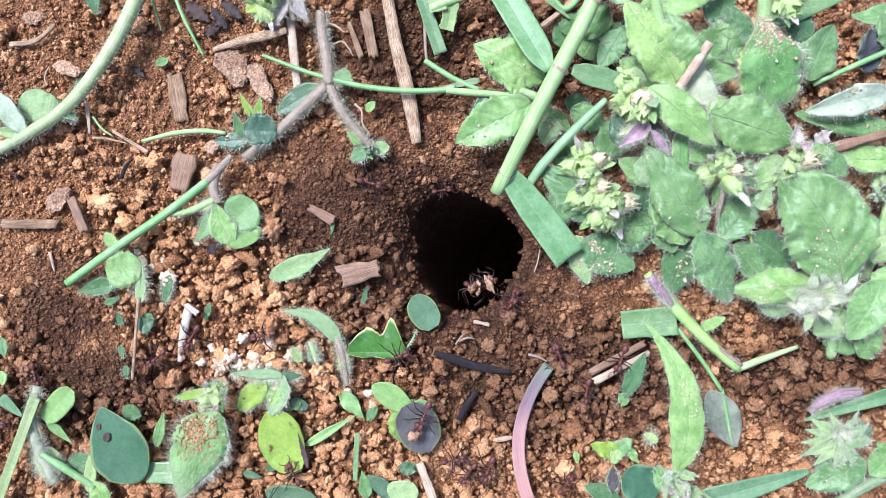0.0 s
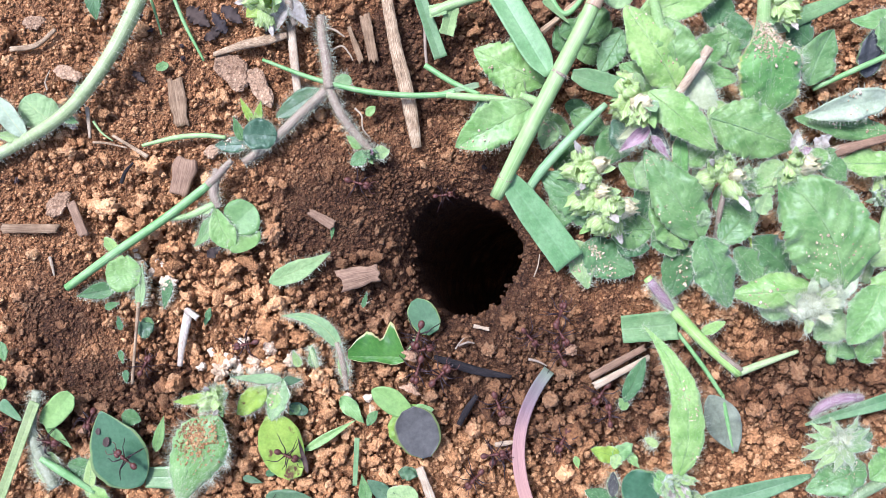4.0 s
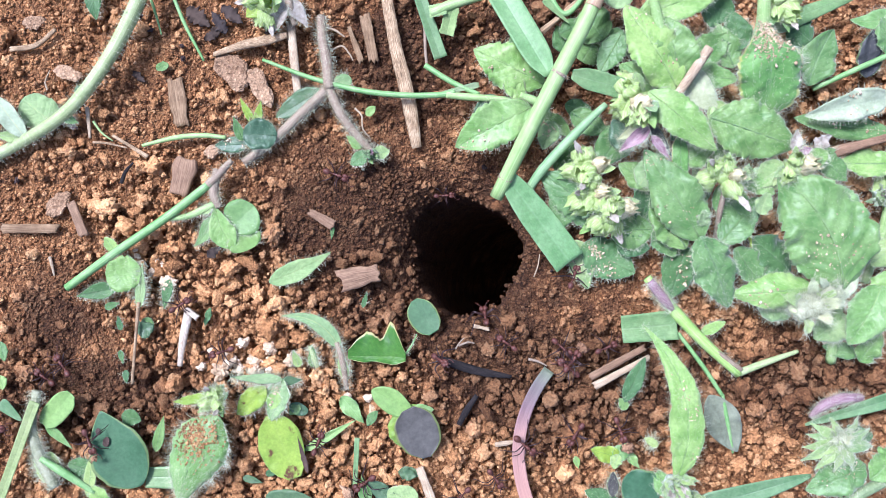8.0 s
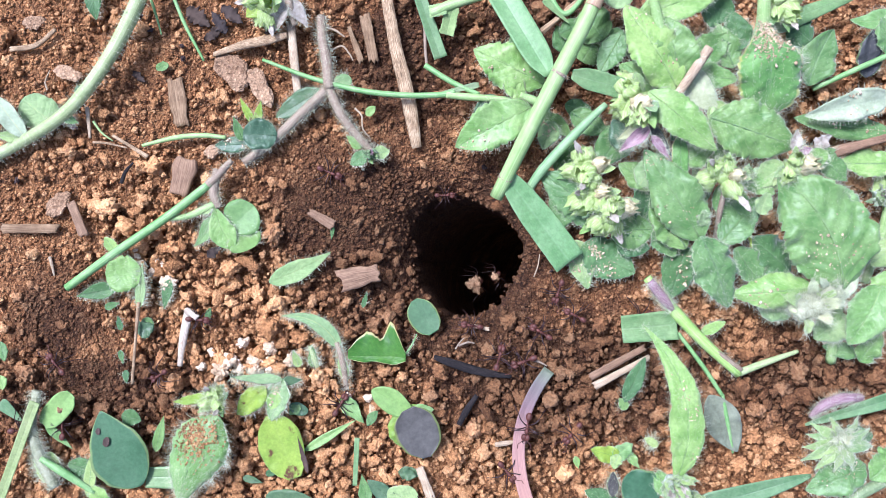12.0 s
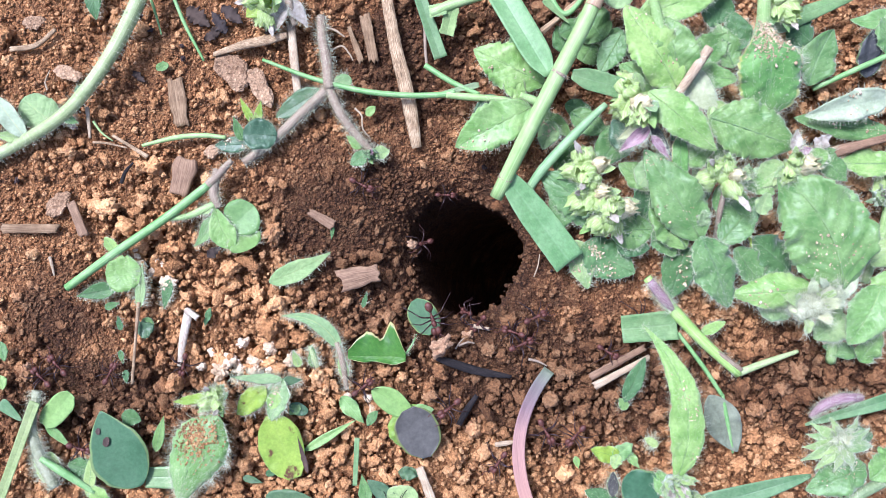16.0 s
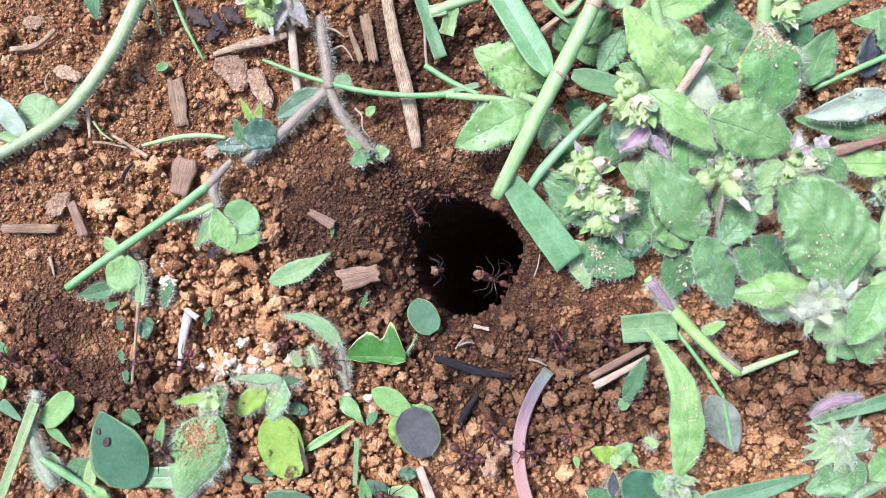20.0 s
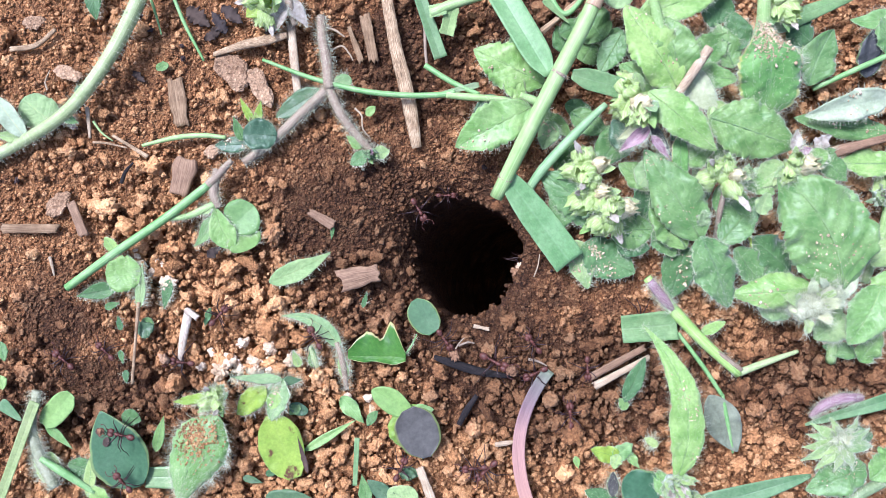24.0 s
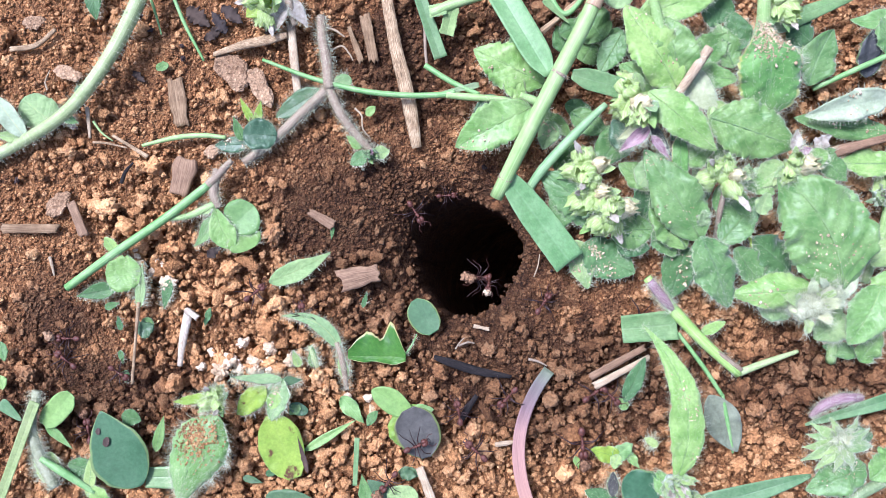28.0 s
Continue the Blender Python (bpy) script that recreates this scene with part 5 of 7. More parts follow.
pl = thing("downy_herb", (51.6, 11.1, 0), HERB + " and downy buds", "herb", "downy herbs")
stem(pl, [(47.46, 1.58, 2), (47.14, 6.82, 6), (47.74, 12.36, 8.5)], [0.45, 0.5, 0.55], STEM_PURPLE, 60, 0.9)
pod_head(pl, (46.64, 12.32, 9), (-0.3, 0.1, 0.9), 8.0, None, 5, 300, 2)
pod_head(pl, (58.67, 13.26, 9), (0.1, -0.4, 0.9), 8.0, None, 5, 300, 0)
leaf(pl, (58.67, 15.61, 9), (61.27, 16.77, 9.5), 2.0, MAUVE, "lance", name="petal", hair=40, edge=50, fold=0.5, rib=False)
leaf(pl, (58.39, 16.27, 9), (58.84, 19.96, 9.5), 2.2, PETAL, "lance", name="petal", hair=40, edge=50, fold=0.5, rib=False)
leaf(pl, (62.12, 16.95, 8), (64.96, 19.03, 8), 2.4, PETAL, "ovate", name="petal", wave=0.4, ragged=0.2, rib=False)
leaf(pl, (60.44, 14.24, 8.6), (64.40, 16.34, 8.4), 3.2, LEAF_LIME, "ovate", hair=60, edge=60, arch=0.6)
leaf(pl, (44.75, 22.14, 7.5), (59.27, 16.95, 8), 9.6, LEAF, hair=160, edge=70, teeth=9, arch=0.9)
leaf(pl, (46.98, 20.19, 6.5), (52.42, 19.3, 6), 3.8, LEAF_YELLOW, edge=20)
leaf(pl, (45.54, 8.8, 5), (41.84, 10.78, 4.4), 6.5, LEAF, hair=80, edge=50, teeth=6)
leaf(pl, (46.83, 10.69, 5.5), (52.3, 3.96, 5), 6.0, LEAF, hair=80, edge=50, teeth=6)
leaf(pl, (43.63, 1.53, 6.5), (33.95, 16.78, 7), 8.5, LEAF, hair=160, edge=70, teeth=9, arch=1.2, dust=50)
leaf(pl, (41.5, 0.1, 5.6), (35.24, 8.76, 5.6), 6.5, LEAF, hair=100, edge=60, teeth=8)
leaf(pl, (40.28, 20, 6.5), (40.53, 7.61, 5.6), 3.0, LEAF_RIM, hair=50, edge=40, teeth=8)
leaf(pl, (43.33, 2.19, 7.5), (48.75, -10.02, 5.5), 8.4, LEAF, hair=260, edge=130, teeth=9, arch=1.4, crinkle=2.2)
leaf(pl, (43.71, 3.89, 7.8), (43.35, 6.49, 9), 2.2, LEAF_PALE, hair=30, edge=30)
leaf(pl, (42.13, 0.59, 3.4), (39.46, -8.76, 2.4), 6.4, LEAF_DARK, hair=60, edge=40, dust=60)
leaf(pl, (51.82, 7.83, 5), (53, 0.1, 4.4), 1.6, LEAF_YELLOW, "lance", edge=20)

pl = thing("downy_herb", (66.6, -7.9, 0), HERB + " and one large leaf", "herb", "downy herbs")
leaf(pl, (66.8, -6.98, 8.5), (55.57, 12.79, 9), 14.6, LEAF, hair=260, edge=130, teeth=10, crinkle=1.5, curl=-0.25, wave=0.9, roll=8, arch=1.8, fold=0.2, bow=-2.0, nu=50, nv=16, dust=90, heap=(0.3, 0.45))
leaf(pl, (62.33, -6.56, 7.5), (48.72, -7.8, 5.6), 6.4, LEAF_BRIGHT, hair=160, edge=90, teeth=9, arch=1.6, fold=-0.2, dust=40)
leaf(pl, (53.12, 5.78, 8), (54.31, 9.52, 8.6), 3.0, LEAF_PALE, hair=20, edge=20)
felt_head(pl, (61.17, -9.37, 8), 7.0, 2600, 1.7)
felt_head(pl, (64.26, -7.45, 8.5), 4.5, 1200, 1.5)
leaf(pl, (66.28, -8.42, 8.2), (69.02, -1.79, 8.4), 3.8, LEAF_WHITE, hair=60, edge=60, fold=0.3)
leaf(pl, (73.99, -6.1, 7), (68.94, -16.27, 5.6), 7.8, LEAF_BRIGHT, hair=90, edge=70, teeth=8, arch=1.2)
leaf(pl, (76.59, -3.71, 7.5), (72.82, -12.34, 6.5), 6.8, LEAF_BRIGHT, hair=90, edge=70, teeth=8)
leaf(pl, (77.39, 1.06, 6), (72.59, -2.78, 6), 4.6, LEAF_PALE, hair=60, edge=60)
leaf(pl, (68.75, -11.43, 6), (63.86, -15.48, 4), 6.0, LEAF_PALE, hair=120, edge=90)
stem(pl, [(68.6, -19.9, 0), (67.29, -11.5, 5), (66.66, -7.01, 8)], [0.9, 1.0, 0.9], STEM, 90, 1.3)
leaf(pl, (60.91, -2.73, 8.6), (60.29, 0.09, 9.6), 2.2, LEAF_BRIGHT, edge=10)

pl = thing("downy_herb", (29.6, 2.1, 0), HERB + " with a pale flower spike", "herb", "downy herbs")
stem(pl, [(32.6, 0.1, 0), (28.81, 4.96, 4), (25.36, 11.54, 7), (23.77, 16.19, 8)], [0.7, 0.9, 0.9, 0.6], STEM, 80, 1.2)
pod_head(pl, (24.07, 13.73, 9), (-0.3, 0.6, 0.8), 8.0, None, 7, 180, 3)
pod_head(pl, (24.45, 8.99, 9.5), (-0.5, -0.1, 0.8), 7.5, None, 7, 180, 3)
pod_head(pl, (28.3, 6.21, 9), (0.4, -0.5, 0.8), 8.5, None, 7, 270, 3)
leaf(pl, (29.48, 3.95, 5.5), (16.53, 13.15, 5), 8.0, LEAF, hair=120, edge=60, teeth=9, arch=1.0)
leaf(pl, (28.72, 3.01, 4.5), (36.84, 3.48, 5), 6.4, LEAF, hair=80, edge=60, teeth=7)
leaf(pl, (23.95, 0.58, 4), (33.41, -4.23, 2.6), 7.4, LEAF, hair=60, edge=40, teeth=8, dust=140)
leaf(pl, (23.07, 1.56, 3.4), (25.29, -7.02, 1.8), 4.6, LEAF_PALE, hair=80, edge=60, dust=50)
leaf(pl, (26.76, 14.64, 4.6), (33.45, 23.3, 5), 6.0, LEAF_DARK, hair=60, edge=40)
leaf(pl, (21.03, 11.78, 4), (21.94, 18.54, 4.4), 5.0, LEAF_DARK, hair=40, edge=40)
leaf(pl, (36.6, 13.73, 4), (33.77, 3.03, 3.6), 6.0, LEAF_DARK, hair=40, edge=40)
leaf(pl, (32.82, 28.42, 3.5), (36.8, 23.59, 3.2), 6.0, LEAF_DARK, hair=20, edge=20)
leaf(pl, (43.65, 18.69, 3.2), (38.76, 23.59, 3.2), 6.0, LEAF_DARK, hair=20, edge=20)
leaf(pl, (60.37, -3.82, 3), (53.37, 2.05, 3.4), 8.0, LEAF_DARK, hair=20, edge=20)
leaf(pl, (50.44, 16.71, 3.4), (45.67, 13.82, 3), 6.0, LEAF_DARK, hair=20, edge=20)

pl = thing("downy_herb", (47.6, 24.1, 0), "low green downy herb filling between taller ones", "herb", "downy herbs")
leaf(pl, (21.92, 23.38, 4.5), (28.23, 19.98, 4.5), 4.4, LEAF, hair=50, edge=40, teeth=7)
leaf(pl, (31.41, 16.48, 5.5), (29.38, 23.14, 6), 4.6, LEAF_BLUE, hair=60, edge=40)
leaf(pl, (36.2, 10.69, 5.6), (29.94, 14.54, 5.6), 5.0, LEAF, hair=70, edge=50, teeth=7)
leaf(pl, (33.18, 10.64, 6.2), (37.44, 16.37, 6.4), 4.6, LEAF_PALE, hair=90, edge=60)
leaf(pl, (41.02, 14.54, 5.6), (45.96, 17.88, 5.8), 4.4, LEAF_BRIGHT, hair=60, edge=50, teeth=7)
leaf(pl, (42.88, 4.42, 5.8), (39.41, 12.56, 6.2), 6.4, LEAF_PALE, hair=120, edge=60, teeth=8, dust=30)
leaf(pl, (47.4, 1.06, 5.2), (54.24, 8.8, 5), 6.0, LEAF, hair=80, edge=50, teeth=8)
leaf(pl, (50.02, 0.1, 4.6), (54.95, -6.21, 4.4), 6.0, LEAF, hair=80, edge=50, teeth=8)
leaf(pl, (51.99, 13.43, 7.2), (55.64, 9.12, 7.6), 5.4, LEAF_BRIGHT, hair=60, edge=50)
leaf(pl, (57.78, 14.4, 7), (52.39, 10.55, 7.4), 4.6, LEAF_PALE, hair=80, edge=60)
leaf(pl, (65.87, 10.66, 6), (71.93, 3.95, 5.4), 5.4, LEAF_BRIGHT, hair=80, edge=50, teeth=8)
leaf(pl, (62.9, 16.88, 6.2), (68.84, 11.63, 5.8), 4.6, LEAF, hair=70, edge=60)
leaf(pl, (30.26, 36.48, 6.4), (26.57, 29.94, 5.6), 4.8, LEAF, hair=40, edge=30, teeth=6)
leaf(pl, (35, 32.61, 6.6), (42.05, 36.33, 7), 5.6, LEAF_BRIGHT, hair=80, edge=50, teeth=8)
leaf(pl, (50.02, 31.12, 4.6), (46.15, 38.72, 5.2), 5.2, LEAF, hair=50, edge=40, teeth=7)
leaf(pl, (59.31, 29.22, 4.4), (61.49, 34.9, 5), 4.4, LEAF, hair=40, edge=40)
leaf(pl, (45.58, 24.99, 6.4), (49.54, 18.34, 6), 4.6, LEAF_PALE, hair=80, edge=60)
leaf(pl, (21.76, 10.69, 5.6), (19.49, 3.01, 4.6), 5.4, LEAF, hair=60, edge=50, teeth=7)
leaf(pl, (29.71, 1.07, 4.4), (35.63, 0.1, 4), 4.4, LEAF_DARK, hair=40, edge=30)
leaf(pl, (59.8, -11.55, 4.4), (53.56, -8.65, 4.2), 4.4, LEAF_PALE, hair=90, edge=70)
leaf(pl, (72.04, -19.48, 3.2), (75.54, -14.5, 4), 4.6, LEAF, hair=50, edge=40)
leaf(pl, (36.35, 3.96, 5), (39.84, -1.36, 4.6), 5.0, LEAF, hair=60, edge=40, teeth=7)
stem(pl, [(44.3, 11.03, 1), (43.9, 17.62, 4), (46.02, 24.02, 6.5)], [0.6, 0.7, 0.5], STEM, 90, 1.1)
pod_head(pl, (50.35, 11.60, 8.6), (0.3, -0.3, 0.9), 5.0, LEAF_LIME, 4, 220, 0)

# ---- lower right ----
pl = thing("cut_stem", (52.1, -22.1, 0), "cut yellow-green stem with downy mauve end lying on soil", "stem")
stem(pl, [(35.02, -4.95, 4.5), (37.52, -7.87, 4.2), (40.41, -11.23, 3.6), (45.8, -16.61, 2.6), (51.84, -21.87, 1.6)], [0.75, 0.9, 1.1, 0.95, 0.8], STEM_LIME, 200, 1.1)
stem(pl, [(35.34, -5.5, 5.2), (37.85, -8.62, 4.8), (39.41, -10.39, 4.4)], [0.8, 0.95, 0.5], MAUVE, 260, 1.3, name="sheath")
stem(pl, [(51.84, -21.67, 1.6), (56.42, -19.86, 1.8), (62.22, -17.93, 1.4)], [0.7, 0.62, 0.35], STEM_PALE, name="stalk")
stem(pl, [(44.2, -15.58, 3), (48.74, -18.77, 2.6), (52.03, -21.09, 2.2)], [0.4, 0.5, 0.4], STEM_PURPLE, 60, 0.9, name="stalk")
leaf(pl, (44.81, -14.64, 2.6), (49.1, -12.64, 3), 2.0, LEAF_BRIGHT, hair=20, edge=30)
pl = thing("grass_cutting", (36.1, -13.4, 0), "flat cut piece of pale blue-green grass blade", "grass")
leaf(pl, (30.9, -13.9, 3.4), (40.41, -12.98, 3.6), 5.2, GRASS, "strip", fold=-0.12, curl=0.35, rib=False, ragged=0.02)
pl = thing("grass_stalk", (50.1, -25.9, 0), "thin bent green grass stalk on soil", "grass")
stem(pl, [(40.77, -14.6, 3), (45.37, -20.57, 2.4), (48.74, -25.56, 2)], [0.36, 0.4, 0.36], STEM_VIVID, name="stalk")
stem(pl, [(48.74, -25.36, 2), (49.93, -30.61, 1.4), (51.1, -35.96, 0.6)], [0.36, 0.36, 0.22], STEM_VIVID, name="stalk")
pl = thing("downy_herb", (40.1, -41.9, 0), "bright green downy herb with a long arching leaf", "herb", "downy herbs")
leaf(pl, (39.83, -39.54, 5), (33.61, -12.58, 6), 5.9, LEAF_BRIGHT, "lance", hair=260, edge=130, teeth=9, roll=0, curl=-0.3, fold=0.25, arch=3.0, bow=-4.0, nu=46, dust=40)
leaf(pl, (39.74, -40.03, 3.2), (36.85, -42.05, 3), 5.4, LEAF_BRIGHT, hair=40, edge=40)
bud_head(pl, (39.6, -40.56, 5.5), (0.1, -0.3, 0.9), 7.5, LEAF_PALE, 12, 120, 8, 1.4)
bud_head(pl, (42.78, -43.07, 4.5), (0.3, -0.3, 0.9), 6.0, LEAF_PALE, 10, 100, 5, 1.4)
leaf(pl, (37.49, -43.69, 2.4), (31.55, -39.7, 2.6), 7.0, LEAF_SMOOTH, "round", edge=20, crinkle=0.3, rib=False)
leaf(pl, (31.18, -45.29, 2), (24.83, -42.25, 1.6), 3.6, LEAF_DARK, hair=30, edge=40)
leaf(pl, (29.66, -43.26, 2.2), (29.7, -38.88, 2), 2.2, LEAF_PURPLE, hair=30, edge=60)
leaf(pl, (37.7, -34.53, 1.6), (35.27, -33.09, 1.4), 1.6, LEAF_PALE, hair=20, edge=60, hair_long=1.6)
leaf(pl, (31.8, -26.85, 1.4), (35.09, -18.72, 3), 3.0, LEAF_DARK, hair=30, edge=30, fold=0.4)
leaf(pl, (32.34, -28.17, 1.2), (30.91, -26.15, 1.4), 1.8, LEAF, edge=16)
pl = thing("yellow_seedling", (30.6, -36.9, 0), "small yellow-green shrivelled seedling on soil", "seedling")
leaf(pl, (31.31, -36.76, 1.4), (25.75, -34.93, 2), 3.0, LEAF_YELLOW, "ovate", wave=0.3, edge=14)
leaf(pl, (29.82, -36.76, 1.4), (33.15, -33.94, 2), 2.8, LEAF_BRIGHT, "ovate", wave=0.3, edge=14)
leaf(pl, (30.73, -35.96, 1.8), (29.66, -38.33, 2.2), 2.2, LEAF_PALE, "ovate", wave=0.3)
leaf(pl, (32.3, -35.57, 1.4), (34.57, -38.64, 1), 1.8, LEAF_BRIGHT, "lance", wave=0.2)
leaf(pl, (23.28, -36.51, 0.8), (23.9, -38.75, 0.6), 1.2, LEAF_BRIGHT, "lance")
pl = thing("dead_leaf", (50.1, -31.9, 0), "grey-green withered leaf lying on soil", "leaf")
leaf(pl, (46.47, -25.56, 2), (51.82, -35.71, 0.8), 6.0, LEAF_GREY, "ovate", fold=0.2)
pl = thing("grass_plant", (56.6, -41.9, 0), "broad dark green grass blade at the soil", "grass")
leaf(pl, (44.5, -45.29, 2), (63.72, -39.25, 3.2), 5.0, GRASS, "taper", rib=False, fold=0.25)
pl = thing("grass_plant", (71.6, -28.4, 0), "green grass blade behind a flower head", "grass")
leaf(pl, (79.7, -25.3, 3.5), (63.16, -30.65, 2.2), 3.0, GRASS, "taper", rib=False, fold=0.25)
pl = thing("downy_herb", (69.6, -35.9, 0), "downy pale green flower head with toothed leaves", "herb", "downy herbs")
for tip, wide in (((61.89, -31.57, 5.2), 2.2), ((61.11, -33.83, 5.45), 2.4), ((60.81, -36.08, 5.7), 2.4), ((63.01, -37.56, 5.95), 2.4), ((62.56, -29.64, 5.2), 2.0), ((65.92, -28.63, 5.45), 1.8), ((66.48, -38.20, 5.7), 2.2), ((72.61, -30.45, 5.95), 2.0), ((71.06, -28.38, 5.2), 1.8), ((69.97, -37.69, 5.45), 2.4), ((73.22, -33.58, 5.7), 2.6), ((62.05, -34.96, 5.95), 2.0), ((64.49, -30.03, 5.2), 2.0)):
    leaf(pl, (67.13, -32.52, 7), tip, wide, (LEAF_PALE, LEAF_LIME)[int(10 * wide) % 2], "lance", name="bract", hair=40, edge=40, arch=0.8, fold=0.45, curl=-0.3)
felt_head(pl, (66.66, -31.34, 8), 3.0, 500, 1.0)
leaf(pl, (72.37, -36.77, 4.5), (62.4, -41.57, 4), 6.4, LEAF, hair=140, edge=80, teeth=9, arch=1.4, dust=30)
leaf(pl, (68.07, -33.65, 5.4), (73.67, -31.85, 4.8), 5.6, LEAF_DARK, hair=60, edge=50)
leaf(pl, (78.14, -34.59, 5.5), (73.09, -39.54, 5), 7.0, LEAF_BRIGHT, hair=80, edge=60, teeth=8)
stem(pl, [(79.43, -38.35, 4), (73.49, -41.22, 4.2), (67.75, -44.68, 4)], [0.9, 1.0, 0.9], GRASS_PALE, 40, 0.7)
stem(pl, [(63.92, -29.21, 2.5), (65.88, -27.07, 3.4), (69.01, -25.90, 3.4), (72.82, -25.85, 2.6)], [0.4, 0.95, 1.0, 0.7], MAUVE, 420, 1.0, name="mauve_calyx", rough=0.01)
leaf(pl, (72.62, -18.45, 2), (66.39, -16.92, 1.6), 3.0, LEAF, hair=10, edge=10)

# ---- left and lower left ----
pl = thing("cut_stem", (-53.9, 2.1, 0), "cut bright green stem lying on soil crumbs", "stem")
stem(pl, [(-65.63, -6.8, 2.2), (-57.31, -0.88, 2.8), (-48.28, 5.18, 3.4), (-40.16, 11.31, 3.8)], [0.72, 0.78, 0.78, 0.75], STEM_VIVID, name="stalk")
stem(pl, [(-40.55, 11.01, 3.8), (-38.41, 13.16, 3.8), (-36.56, 15.35, 3.4)], [0.78, 0.7, 0.5], STEM_PURPLE, 60, 0.8, name="sheath")
stem(pl, [(-47.44, 5.19, 3), (-44.07, 5.79, 2.8), (-39.54, 7.73, 3.2)], [0.4, 0.6, 0.7], STEM, 120, 1.0)
stem(pl, [(-39.11, 13.82, 3), (-39.68, 9.87, 3.4), (-38.71, 7.14, 3.4)], [0.8, 0.9, 0.6], STEM_PURPLE, 120, 1.1)
leaf(pl, (-39.49, 7.72, 3.4), (-36.21, 0.1, 2.4), 4.4, LEAF_BRIGHT, "obovate", bow=-0.6, edge=60, hair=30, fold=0.3)
leaf(pl, (-36.95, 3.54, 2.6), (-32.82, 7.47, 2.6), 6.6, LEAF_LIME, "round", edge=20, crinkle=0.3, rib=False)
leaf(pl, (-35.28, 3.05, 2.6), (-33.9, -0.2, 2.2), 6.4, LEAF_LIME, "round", edge=20, crinkle=0.3, rib=False)
leaf(pl, (-39.85, 5.79, 2.8), (-43.73, 0.3, 1.6), 2.6, LEAF, "lance", hair=60, edge=80, bow=0.5)
leaf(pl, (-39.92, 7.32, 3.6), (-42.34, 5.98, 3), 1.6, LEAF_PALE, "lance", hair=20, edge=50)
pl = thing("pale_leaf", (-55.9, -4.9, 0), "round pale green hairy leaf with dry stalk on crumbs", "leaf")
leaf(pl, (-52.4, -3.6, 3), (-58.6, -5.0, 2.6), 6.2, LEAF_LIME, "round", edge=40, hair=60, fold=0.1, teeth=6, rib=False)
leaf(pl, (-52.94, -10.23, 2.4), (-52.07, -2.35, 3.2), 1.8, LEAF_PALE, "lance", hair=80, edge=110, hair_long=1.4)
stem(pl, [(-52.94, -9.25, 2.4), (-53.68, -15.69, 2), (-54.42, -23.65, 1.6)], [0.40, 0.26, 0.28], WOOD, name="stalk")
leaf(pl, (-56.98, -0.39, 2.4), (-58.79, 2.06, 2.8), 2.2, LEAF_BRIGHT, "ovate", edge=20)
leaf(pl, (-47.82, -5.34, 1.8), (-48.94, -10.6, 1.4), 2.0, LEAF_DARK, "lance", hair=20, edge=70)
pl = thing("moss_shoots", (-56.9, -12.9, 0), "tiny dark green shoots between soil crumbs", "moss", kind="")
leaf(pl, (-57.59, -6.86, 0.8), (-64.64, -8.37, 0.6), 3.0, LEAF_DARK, "lance", hair=60, edge=60, fold=0.3)
leaf(pl, (-59.58, -10.34, 0.8), (-56.9, -9.45, 0.8), 1.4, LEAF_DARK, "lance", edge=10)
leaf(pl, (-56.7, -14.32, 0.8), (-57.29, -11.64, 0.8), 1.1, LEAF_DARK, "lance", edge=8)
leaf(pl, (-52.92, -12.33, 0.8), (-50.93, -14.32, 0.8), 2.4, LEAF_DARK, edge=6)
leaf(pl, (-56.9, -17.8, 0.8), (-56.3, -20.29, 0.8), 1.0, LEAF_DARK, "lance", edge=8)
leaf(pl, (-55.9, -21.29, 0.8), (-55.7, -23.77, 0.8), 1.2, LEAF_DARK, "lance", edge=8)
leaf(pl, (-56.52, -29.2, 1), (-53.05, -30.2, 1), 3.0, LEAF_DARK, edge=6)
leaf(pl, (-14.18, -10.39, 0.2), (-13.38, -7.39, 0.2), 0.9, LEAF_DARK, "lance", edge=6)
leaf(pl, (-19.39, 4.1, 0.1), (-19.79, 1.6, 0.1), 0.7, LEAF_DARK, "lance")
leaf(pl, (-77.98, -16.31, 0.8), (-77.19, -19.79, 0.8), 2.0, LEAF)
leaf(pl, (-77.98, -22.28, 0.8), (-77.49, -24.77, 0.8), 2.2, LEAF_BRIGHT)

pl = thing("grass_plant", (-74.9, -35.9, 0), "pale yellow-green grass blade leaning on a downy stem", "grass")
leaf(pl, (-77.83, -45.6, 2.6), (-70.28, -26.38, 4), 1.9, GRASS_PALE, "strip", rib=False, fold=0.2)
leaf(pl, (-77.78, -26.88, 1.2), (-74.2, -30.24, 0.8), 2.4, GRASS, "taper", rib=False)
pl = thing("clover_seedling", (-67.4, -32.9, 0), "seedling with rounded blue-green leaves and downy stem", "seedling")
stem(pl, [(-70.66, -24.70, 2.4), (-71.74, -30.94, 2.2), (-70.25, -36.61, 2), (-67.96, -41.71, 1.4)], [0.8, 0.8, 1.0, 0.9], FELT, 700, 1.3)
stem(pl, [(-69.97, -36.46, 2.6), (-66.24, -38.72, 2.6), (-60.78, -42.53, 2)], [0.55, 0.75, 0.5], STEM_VIVID, 60, 0.8)
